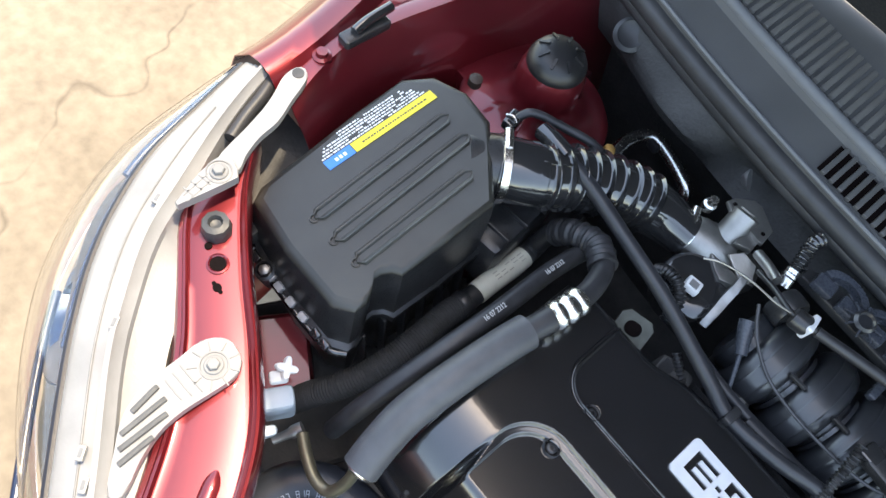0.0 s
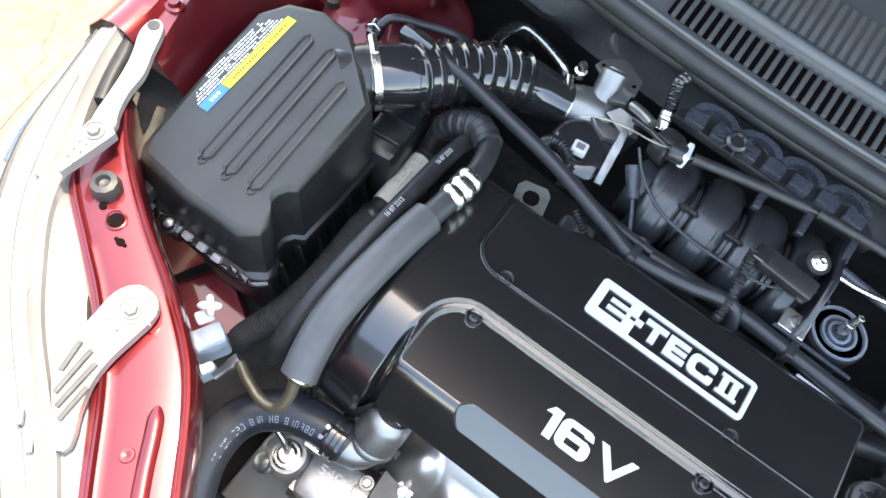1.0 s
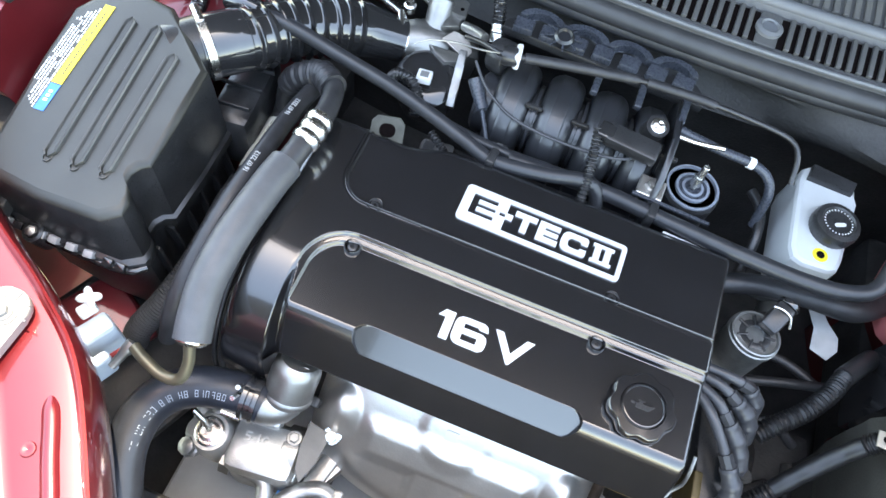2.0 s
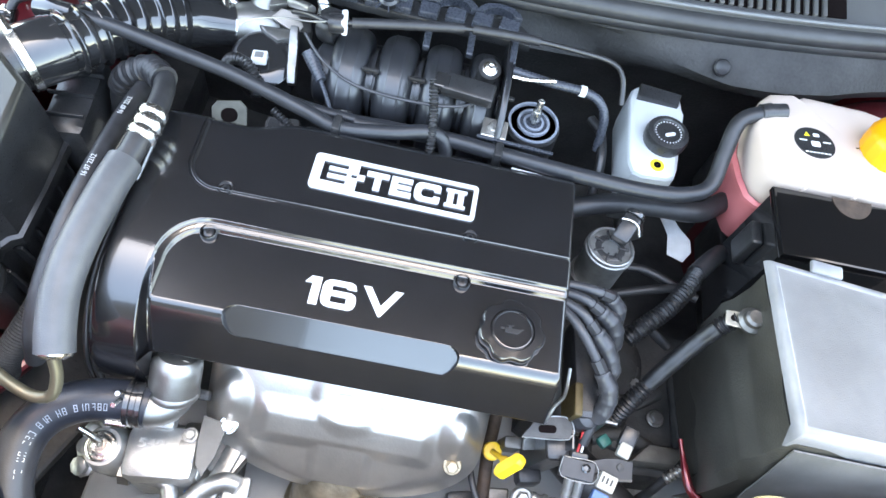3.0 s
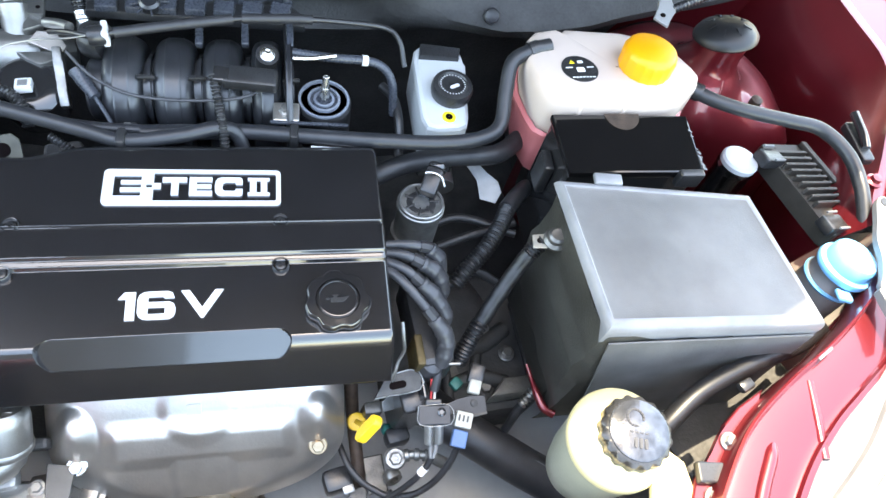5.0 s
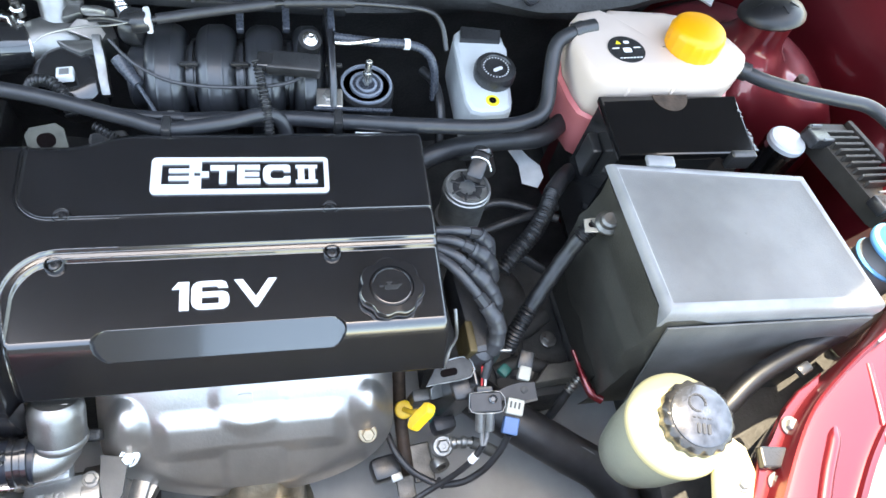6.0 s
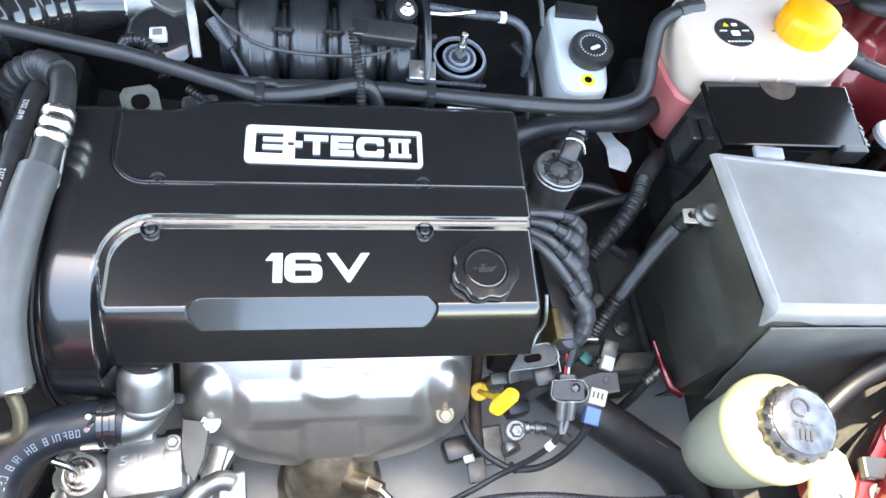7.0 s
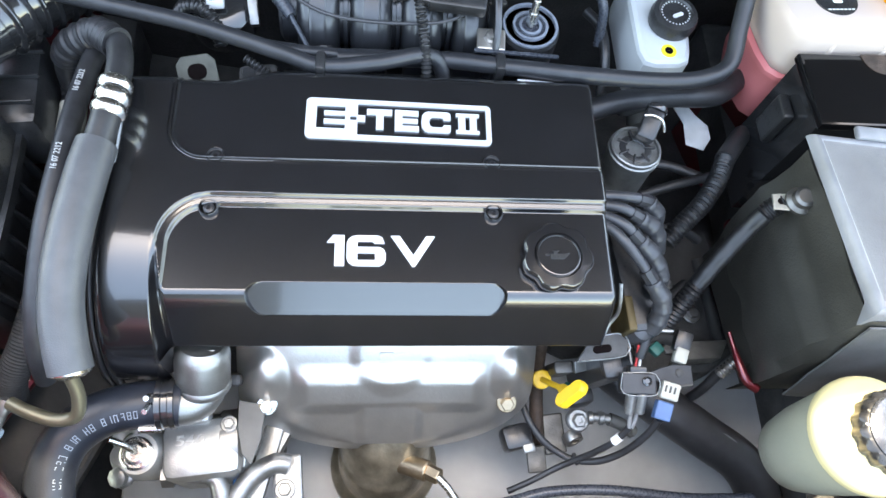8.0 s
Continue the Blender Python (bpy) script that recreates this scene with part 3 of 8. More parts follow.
    part("arm", hose([(-0.35, cowl_y(-0.35) + 0.30, 0.105), (-0.15, cowl_y(-0.15) + 0.33, 0.115), (0.15, cowl_y(0.15) + 0.36, 0.135)], 0.008, 10), PLASTIC, wiper)


make_cowl()

# ---- headlamps ----
LAMP_OUT = [(-0.632, 0.008, 0), (-0.614, -0.050, 0), (-0.590, -0.128, 0), (-0.558, -0.182, 0), (-0.521, -0.227, 0), (-0.485, -0.260, 0), (-0.445, -0.292, 0), (-0.361, -0.353, 0), (-0.29, -0.398, 0)]
LAMP_IN = [(-0.588, 0.014, 0), (-0.574, -0.020, 0), (-0.553, -0.061, 0), (-0.520, -0.115, 0), (-0.489, -0.168, 0), (-0.450, -0.211, 0), (-0.406, -0.251, 0), (-0.323, -0.310, 0), (-0.265, -0.362, 0)]


def headlamp(right):
    f = flip if right else (lambda p: p)
    lamp_ob = thing("headlamp", "clear headlamp with white housing fixed by pale brackets", "headlamp", f((-0.5, -0.2, -0.1)), group="headlamps")
    n = 48
    a, b = resample(LAMP_OUT, n), resample(LAMP_IN, n)
    inset = [0.16 * (q - p).length for p, q in zip(a, b)]
    a = [p.lerp(q, 0.16) for p, q in zip(a, b)]
    prof = [(-0.02, -0.05), (0.0, 0.012), (0.05, 0.019), (0.16, 0.024), (0.40, 0.029), (0.49, 0.030), (0.50, 0.0325), (0.53, 0.0325), (0.72, 0.034), (0.75, 0.041), (0.84, 0.041), (0.89, 0.036), (1.0, 0.032), (1.03, 0.0), (1.04, -0.12)]
    rows = []
    for i, (p, q) in enumerate(zip(a, b)):
        wide = step01(0.34, 0.46, i / (n - 1)) * 0.60
        line = prof[:-2] + [(1.02, 0.024), (1.03 + wide * 0.3, 0.020), (1.035 + wide, 0.014), (1.04 + wide, -0.12)]
        rows.append([Vector(f((p.x + u * (q.x - p.x), p.y + u * (q.y - p.y), z))) for u, z in line])
    part("housing", thick(sheet(rows), 0.002), HOUSING, lamp_ob)
    gasket = [f((p.x - 0.001, p.y - 0.001, 0.0135)) for p in a[::3]]
    part("gasket", hose(gasket, 0.0036, 8, 0.01), mat("grey_gasket", (0.014, 0.014, 0.020), 0.4), lamp_ob, "dark grey gasket line")
    rows = []
    for i, p in enumerate(a):
        t = i / (n - 1)
        w = 0.014 + 0.046 * math.sin(math.pi * min(1, 0.06 + t)) ** 0.7 + inset[i]
        nrm = Vector((a[min(i + 1, n - 1)].y - a[max(i - 1, 0)].y, -(a[min(i + 1, n - 1)].x - a[max(i - 1, 0)].x), 0)).normalized()
        nrm = nrm if nrm.x < 0 else -nrm
        rows.append([Vector(f((p.x + nrm.x * w * u, p.y + nrm.y * w * u, z))) for u, z in ((-0.05, 0.012), (0.25, 0.010), (0.6, -0.006), (0.85, -0.035), (1.0, -0.07), (1.05, -0.11))])
    lens = part("lens", thick(sheet(rows), 0.002), LENS, lamp_ob, "clear curved lens")
    lens.visible_shadow = False
    rows = []
    for i, p in enumerate(a):
        t = i / (n - 1)
        w = 0.014 + 0.046 * math.sin(math.pi * min(1, 0.06 + t)) ** 0.7 + inset[i]
        nrm = Vector((a[min(i + 1, n - 1)].y - a[max(i - 1, 0)].y, -(a[min(i + 1, n - 1)].x - a[max(i - 1, 0)].x), 0)).normalized()
        nrm = nrm if nrm.x < 0 else -nrm
        # two scooped bowls along the lamp
        scoop = 0.030 + 0.022 * math.sin(math.pi * t * 2.6 + 0.4) ** 2
        rows.append([Vector(f((p.x + nrm.x * w * u, p.y + nrm.y * w * u, z))) for u, z in ((-0.02, 0.006), (0.10, -0.35 * scoop), (0.30, -0.9 * scoop), (0.55, -1.3 * scoop), (0.80, -1.9 * scoop - 0.02), (0.92, -0.11))])
    part("reflector", thick(sheet(rows), 0.001), mat("bright_reflector", (0.20, 0.25, 0.32), 0.10, 1.0), lamp_ob, "bright reflector bowl")
    # dark blue strips stand in for reflections on the clear cover
    for k0, k1, u, z in ((2, 15, 0.30, -0.010), (13, 30, 0.16, -0.006), (24, 46, 0.62, -0.030)):
        line = []
        for i in range(k0, k1, 2):
            d = Vector((a[i + 1].y - a[i - 1].y, a[i - 1].x - a[i + 1].x, 0)).normalized()
            d = d if d.x < 0 else -d
            line.append(f(a[i] + d * (u * (0.05 + inset[i])) + Vector((0, 0, z))))
        part("lens_reflection_strip", hose(line, 0.0045, 10, 0.01), mat("dark_blue_lens_reflection", (0.012, 0.020, 0.045), 0.2) if "dark_blue_lens_reflection" not in bpy.data.materials else bpy.data.materials["dark_blue_lens_reflection"], lamp_ob, "dark blue strip standing in for a lens reflection")
    part("lamp_bulb_holder", turned([(0.02, -0.07), (0.026, -0.03), (0.022, -0.01), (0.001, -0.008)], f((-0.46, -0.285, -0.02)), seg=24), RUBBER, lamp_ob)
    # seam along the housing
    seam = [f((p.x + 0.515 * (q.x - p.x), p.y + 0.515 * (q.y - p.y), 0.0332)) for p, q in zip(a[6:], b[6:])][::3]
    part("seam", hose(seam, 0.0009, 6, 0.01), SEAL, lamp_ob)
    for x, y, turn in ((-0.438, -0.237, 38), (-0.361, -0.308, 42), (-0.339, -0.318, 44), (-0.520, -0.149, 28)):
        clip = part("housing_clip", boxm((0.006, 0.012, 0.005), f((x, y, 0.039)), (0, 0, turn if not right else -turn), 0.001), HOUSING, lamp_ob)
        # darker box on top, in place of a shaded slot
        part("clip_slot", boxm((0.0028, 0.007, 0.001), f((x, y, 0.0416)), (0, 0, turn if not right else -turn), 0), SEAL, clip)
    # rear arm to the wing
    arm_pts = [(-0.571, 0.032), (-0.568, 0.043), (-0.558, 0.042), (-0.550, 0.032), (-0.539, 0.009), (-0.526, -0.016), (-0.520, -0.041), (-0.510, -0.063), (-0.500, -0.077), (-0.506, -0.088), (-0.520, -0.088), (-0.527, -0.073), (-0.5347, -0.049), (-0.545, -0.021), (-0.555, -0.001), (-0.5666, 0.0175)]
    arm = part("rear_arm", prismm([f(p)[:2] for p in resample([(x, y, 0) for x, y in arm_pts + arm_pts[:1]], 64)[:-1]], 0.040, 0.0485, 0.0012), HOUSING, lamp_ob)
    # black disc painted in for the dark inside of the hole
    part("arm_hole", turned([(0.0062, 0.045), (0.0062, 0.0494), (0.0005, 0.0496)], f((-0.563, 0.034, 0)), seg=18), RUBBER, arm)
    # ribbed pad beside the rail bolt
    pad_pts = [(-0.502, -0.141), (-0.516, -0.107), (-0.521, -0.092), (-0.521, -0.080), (-0.512, -0.075), (-0.5015, -0.077), (-0.493, -0.082), (-0.494, -0.098), (-0.496, -0.120), (-0.498, -0.141)]
    pad = part("mount_pad", prismm([f(p)[:2] for p in [(x, y, 0) for x, y in pad_pts]], 0.040, 0.0515, 0.0012), HOUSING, lamp_ob)
    # raised greyer bars carry the shade of the pad's grooves in their colour
    bm = bmesh.new()
    for y in (-0.108, -0.117, -0.126):
        box(bm, (0.012 + 0.16 * (y + 0.126), 0.0016, 0.0012), f((-0.5045 - 0.25 * (y + 0.126) * 0.5, y, 0.0516)), (0, 0, 12 if not right else -12), 0)
    for dx in (-0.004, 0.003):
        box(bm, (0.0014, 0.030, 0.0012), f((-0.503 + dx, -0.117, 0.0516)), (0, 0, 14 if not right else -14), 0)
    part("groove_shade", bm, LAMPGREY, pad)
    q = f((-0.507, -0.093, 0))
    bm = turned([(0.0125, 0.0512), (0.0125, 0.0524), (0.0112, 0.0526), (0.0108, 0.0514)], q, seg=26)
    part("bolt_ring", bm, LAMPGREY, pad)
    bolt("mount_bolt", (q[0], q[1], 0.0515), 0.0058, pad, LAMPGREY)
    # broad ribbed bracket over the rail
    end = [(-0.3818, -0.1808), (-0.3741, -0.1726), (-0.3578, -0.171), (-0.3475, -0.177), (-0.3427, -0.1867), (-0.343, -0.2058), (-0.344, -0.234), (-0.3408, -0.256), (-0.3312, -0.2774), (-0.316, -0.301), (-0.323, -0.310), (-0.3466, -0.291), (-0.3648, -0.275), (-0.3753, -0.2592), (-0.3814, -0.2398), (-0.3832, -0.2141), (-0.3857, -0.1913)]
    yo = -0.02 if right else 0.0
    if right:
        return lamp_ob
    brk = part("front_bracket", prismm([(f(p)[0], p.y + yo) for p in resample([(x, y, 0) for x, y in end + end[:1]], 60)[:-1]], 0.026, 0.036, 0.0015), HOUSING, lamp_ob, "pale ribbed plastic bracket")
    bm = bmesh.new()
    lathe(bm, [(0.0125, 0.0358), (0.0125, 0.0372), (0.0112, 0.0372), (0.0108, 0.0364)], (-0.361, -0.194, 0), seg=28)
    for k in range(9):
        a8 = radians(40 * k)
        box(bm, (0.008, 0.0013, 0.0016), (-0.361 + 0.0175 * math.cos(a8), -0.194 + 0.0175 * math.sin(a8), 0.0364), (0, 0, 40 * k), 0)
    for k in range(3):
        box(bm, (0.030 - 0.004 * k, 0.0013, 0.0016), (-0.363, -0.214 - 0.008 * k, 0.0364), (0, 0, 4), 0)
    part("rosette", bm, LAMPGREY, brk)
    bolt("bracket_bolt", (-0.361, -0.194, 0.0363), 0.0055, brk, LAMPGREY)
    # raised grey strips whose colour stands in for shade inside the slots
    for (xa, ya), (xb, yb) in (((-0.3726, -0.2386), (-0.3668, -0.2638)), ((-0.3605, -0.2385), (-0.3565, -0.2790)), ((-0.3495, -0.2440), (-0.3470, -0.2860)), ((-0.3400, -0.2620), (-0.3375, -0.2920))):
        rows = [(xa, ya, 0.0362), (xa + 0.2 * (xb - xa), ya + 0.2 * (yb - ya), 0.0372), (xb, yb, 0.0366)]
        part("bracket_slot", hose(rows, 0.0026, 8), SLOT_SHADE, brk)
    return lamp_ob


headlamp(False)
# added dark plate that makes the gap behind the lamp look shaded
part("lamp_gap_backing", prismm([(-0.60, 0.03), (-0.49, 0.03), (-0.47, -0.10), (-0.53, -0.14), (-0.585, -0.06)], -0.05, -0.03, 0.002), DARK, body)
headlamp(True)
# rubber bolt cap on the rail
stopper = thing("rubber_stop", "round dark grey rubber stop on the red rail", "rubber stop", (-0.470, -0.122, 0.02))
part("base", turned([(0.0135, 0.018), (0.0145, 0.025), (0.0135, 0.033), (0.0125, 0.037), (0.0070, 0.0385), (0.0052, 0.033), (0.001, 0.032)], (-0.472, -0.121, 0), seg=10), mat("worn_grey_rubber", (0.036, 0.038, 0.040), 0.5, var=0.15, scale=60, bump=0.1), stopper)

# unseen dark wall ahead of the car, added for the cover's dark reflection
wall = new("reflection_wall")
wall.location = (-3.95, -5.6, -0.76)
tagged(wall, "plain dark wall, unseen, added for its reflection in the engine cover", "wall", kind="structure")
UNSEEN_WALL = mat("dark_rough_plaster", (0.05, 0.052, 0.05), 0.9, var=0.25, scale=3, bump=0.5, fine=40)
part("wall_face", boxm((6.4, 0.25, 4.9), (-3.95, -5.6, 1.69), bevel=0.02), UNSEEN_WALL, wall)
part("coping", boxm((6.5, 0.36, 0.10), (-3.95, -5.6, 4.19), bevel=0.02), UNSEEN_WALL, wall)


# ---- engine ----
engine = thing("engine_block", "grimy dark engine and gearbox below the cover", "engine", (0.05, 0.03, -0.45))
part("cylinder_head", boxm((0.45, 0.22, 0.10), (0.015, 0.03, -0.105), bevel=0.01), DARK, engine)
part("mount_arm", boxm((0.16, 0.05, 0.05), (-0.16, -0.16, -0.295), (0, 0, 5), 0.01), DARK, engine)
part("block", boxm((0.42, 0.24, 0.28), (0.0, 0.05, -0.29), bevel=0.015), DARK, engine)
part("gearbox", turned([(0.10, 0), (0.11, 0.02), (0.105, 0.08), (0.08, 0.14), (0.06, 0.16)], (0.26, 0.06, -0.33), (1, 0, 0), 28), DARK, engine)
part("gearbox_case", boxm((0.13, 0.16, 0.12), (0.37, 0.03, -0.335), (0, 8, 12), 0.02), mat("grey_brown_casting", (0.13, 0.12, 0.105), 0.6, 0.3, var=0.35, scale=40, bump=0.4, fine=180), engine)
part("bell_housing", prismm([(0.315, -0.078), (0.360, -0.092), (0.452, -0.086), (0.492, -0.060), (0.505, 0.020), (0.490, 0.120), (0.330, 0.130), (0.300, 0.040)], -0.36, -0.272, 0.010), DARK, engine)
part("housing_ledge", prismm([(0.395, -0.078), (0.455, -0.074), (0.470, -0.050), (0.420, -0.052)], -0.272, -0.240, 0.004), bpy.data.materials["grey_brown_casting"], engine)
for p, q in (((0.380, -0.060, -0.268), (0.410, 0.060, -0.268)), ((0.470, -0.050, -0.268), (0.462, 0.070, -0.268)), ((0.345, -0.070, -0.268), (0.345, 0.050, -0.268))):
    bm = bmesh.new()
    rod(bm, p, q, 0.008, 10)
    part("housing_rib", bm, DARK, engine)
for p in ((0.436, -0.010, -0.262), (0.405, 0.03, -0.262), (0.40, -0.055, -0.275)):
    bolt("case_bolt", p, 0.008, engine, CAST)
part("case_rib", hose([(0.35, -0.05, -0.265), (0.39, -0.04, -0.262), (0.43, -0.05, -0.268)], 0.010, 10), DARK, engine)
part("case_rib", hose([(0.35, 0.0, -0.262), (0.40, 0.005, -0.262), (0.44, 0.03, -0.268)], 0.012, 10), DARK, engine)


# ---- valve cover ----
def corner_gap(dx, dy, r):
    """Distance to a quarter plane (negative inside) with a rounded corner."""
    ax, ay = dx + r, dy + r
    return math.hypot(max(ax, 0), max(ay, 0)) + min(max(ax, ay), 0) - r


FLAT_X, FLAT_Y, FLAT_HALF, FLAT_W, FLAT_SLOPE = 0.0225, -0.0685, 0.098, 0.0160, 0.93
FLAT_RUN = math.hypot(1, FLAT_SLOPE)


def cover_height(x, y):
    low = corner_gap(-0.159 - x, y - 0.002, 0.036)
    z = 0.0040 * step01(0.0002, 0.0032, low) + 0.0010 * step01(0.003, 0.0085, low) + 0.0035 * step01(0.0085, 0.0115, low)
    up = corner_gap(-0.166 - x, 0.050 - y, 0.030)
    z -= 0.0026 * step01(0.001, -0.0015, up)
    z -= 0.0024 * step01(0.0065, 0.0045, up) * step01(0.001, 0.003, up)
    # rolled edges
    back = 0.138 - 0.014 * step01(-0.07, -0.13, x)
    if y > back:
        t = min(1, (y - back) / 0.020)
        z -= 0.020 * (1 - math.sqrt(max(0, 1 - t * t)))
    side = step01(-0.158, -0.173, x)
    y0, ry, rz = -0.075 + 0.053 * side, 0.0345 + 0.0695 * side, 0.040 + 0.065 * side
    if y < y0:
        t = min(1, (y0 - y) / ry)
        roll = rz * (1 - math.sqrt(max(0, 1 - t * t)))
        # main part: soft bend, flat chamfer, then a steep face
        d = y0 - y
        cut = 75 * d * d if d < 0.0136 else 0.01387 + (d - 0.0136) * 2.04
        z -= roll * side + cut * (1 - side)
    # long oval flat cut across the front bend
    ax, ay = abs(x - FLAT_X) - FLAT_HALF, (FLAT_Y - y) * FLAT_RUN - FLAT_W
    if math.hypot(max(ax, 0), ay) < FLAT_W:
        z = -(FLAT_Y - y) * FLAT_SLOPE
    for edge, r in ((0.238, 0.006),):
        if x > edge - r:
            t = min(1, (x - edge + r) / r)
            z -= r * (1 - math.sqrt(max(0, 1 - t * t)))
    if x < -0.208:
        t = min(1, (-0.208 - x) / 0.012)
        z -= 0.012 * (1 - math.sqrt(max(0, 1 - t * t)))
    return z


def make_cover():
    cov = thing("valve_cover", "satin black plastic engine cover with silver badge and lettering", "engine cover", (0.01, 0.02, -0.06))
    def spaced(lo, hi, n, crowd):
        vals = list(np.linspace(lo, hi, n))
        for c, w, m in crowd:
            vals += list(np.linspace(c - w, c + w, m))
        vals = sorted(v for v in vals if lo <= v <= hi)
        out = [vals[0]]
        for v in vals[1:]:
            if v - out[-1] > 0.0004:
                out.append(v)
        out[-1] = hi
        return out
    xs = spaced(-0.220, 0.238, 190, [(-0.160, 0.018, 50), (0.235, 0.003, 8), (-0.214, 0.006, 9), (-0.120, 0.03, 30), (-0.084, 0.012, 40), (0.129, 0.012, 40)])
    rows = []
    def yspan(x):
        side = step01(-0.158, -0.173, x)
        front = -0.075 + 0.053 * side - (0.0345 + 0.0695 * side)
        back = 0.158 - 0.014 * step01(-0.07, -0.13, x)
        return front, back
    ys = spaced(0, 1, 170, [(0.075, 0.09, 90), (0.45, 0.06, 50), (0.63, 0.06, 70), (0.96, 0.04, 12)])
    for x in xs:
        f, b = yspan(x)
        row = [Vector((x, f, -0.115 if x < -0.17 else -0.0575))]
        row += [Vector((x, f + (b - f) * t, cover_height(x, f + (b - f) * t))) for t in ys]
        row.append(Vector((x, b, -0.075)))
        rows.append(row)
    wall = lambda row: [Vector((p.x, p.y, min(p.z, -0.0575 if p.y < -0.09 else -0.075))) for p in row]
    rows = [wall(rows[0])] + rows + [wall(rows[-1])]
    shell = part("shell", sheet(rows), COVER, cov)
    for k, (x, y) in enumerate(((-0.128, 0.0), (0.128, 0.0), (-0.1265, 0.0515), (0.129, 0.0515))):
        z = 0.004 if k < 2 else 0.0066
        soc = part("bolt_socket", turned([(0.0088, -0.006), (0.0088, z), (0.0080, z + 0.0016), (0.0070, z + 0.0014), (0.0063, z - 0.003), (0.0005, z - 0.003)], (x, y, 0), seg=28), COVER, cov)
        bm = turned([(0.0052, z - 0.003), (0.0052, z - 0.001), (0.0036, z - 0.0002), (0.0022, z - 0.0002), (0.0020, z - 0.002), (0.0004, z - 0.002)], (x, y, 0), seg=12)
        part("bolt_head", bm, PLASTIC, soc)
    # edge flange along the belt side
    line = [(-0.2245, 0.150, -0.03), (-0.2245, 0.02, -0.026), (-0.2255, -0.04, -0.032), (-0.2255, -0.085, -0.055), (-0.2235, -0.118, -0.095), (-0.2205, -0.130, -0.14)]
    part("edge_flange", hose(line, 0.0035, 10), PLASTIC, cov)
    part("edge_flange", hose([(x - 0.009, y, z - 0.008) for x, y, z in line], 0.003, 10), PLASTIC, cov)
    return cov


cover = make_cover()


def flat_bar(bm, x0, x1, y0, y1, z, m, t=0.0011):
    prism(bm, [(x0, y0), (x1, y0), (x1, y1), (x0, y1)], z, z + t, 0, m)


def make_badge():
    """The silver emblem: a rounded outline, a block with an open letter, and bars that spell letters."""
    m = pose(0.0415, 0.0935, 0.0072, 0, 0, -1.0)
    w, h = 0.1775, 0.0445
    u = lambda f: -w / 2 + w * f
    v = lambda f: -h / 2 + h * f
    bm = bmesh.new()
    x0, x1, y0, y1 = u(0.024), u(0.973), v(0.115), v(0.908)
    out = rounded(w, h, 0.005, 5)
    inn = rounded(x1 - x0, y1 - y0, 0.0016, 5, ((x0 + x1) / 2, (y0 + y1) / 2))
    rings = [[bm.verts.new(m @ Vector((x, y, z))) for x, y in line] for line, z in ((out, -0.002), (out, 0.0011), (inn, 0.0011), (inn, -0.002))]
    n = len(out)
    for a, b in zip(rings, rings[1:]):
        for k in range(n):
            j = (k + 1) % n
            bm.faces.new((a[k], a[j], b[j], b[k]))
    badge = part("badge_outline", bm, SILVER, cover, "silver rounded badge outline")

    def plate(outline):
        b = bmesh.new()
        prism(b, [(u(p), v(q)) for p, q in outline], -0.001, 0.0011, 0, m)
        part("badge_letter_bar", b, SILVER, badge, smooth=False)

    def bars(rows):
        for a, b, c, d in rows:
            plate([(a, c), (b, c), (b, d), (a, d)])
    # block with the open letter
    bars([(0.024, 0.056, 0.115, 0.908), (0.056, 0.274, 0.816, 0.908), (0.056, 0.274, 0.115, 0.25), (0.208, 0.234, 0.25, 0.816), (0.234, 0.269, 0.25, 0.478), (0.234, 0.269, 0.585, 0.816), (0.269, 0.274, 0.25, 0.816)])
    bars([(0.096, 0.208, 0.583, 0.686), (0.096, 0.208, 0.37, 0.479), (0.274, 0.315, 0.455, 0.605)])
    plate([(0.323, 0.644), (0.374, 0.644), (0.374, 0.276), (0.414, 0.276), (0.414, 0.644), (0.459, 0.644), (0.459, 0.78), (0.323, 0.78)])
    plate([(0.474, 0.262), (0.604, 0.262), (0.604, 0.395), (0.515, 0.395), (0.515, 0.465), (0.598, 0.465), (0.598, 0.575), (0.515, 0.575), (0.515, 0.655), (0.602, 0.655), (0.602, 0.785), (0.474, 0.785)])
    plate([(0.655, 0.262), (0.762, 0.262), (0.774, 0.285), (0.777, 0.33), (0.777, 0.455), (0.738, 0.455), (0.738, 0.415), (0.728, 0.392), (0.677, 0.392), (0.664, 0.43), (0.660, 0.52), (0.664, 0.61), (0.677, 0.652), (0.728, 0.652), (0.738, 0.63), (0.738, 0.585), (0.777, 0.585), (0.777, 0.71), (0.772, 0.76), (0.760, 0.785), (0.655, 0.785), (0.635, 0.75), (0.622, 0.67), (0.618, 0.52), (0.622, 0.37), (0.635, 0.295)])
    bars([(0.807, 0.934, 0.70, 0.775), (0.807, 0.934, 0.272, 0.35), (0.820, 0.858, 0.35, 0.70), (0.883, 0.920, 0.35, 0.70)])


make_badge()


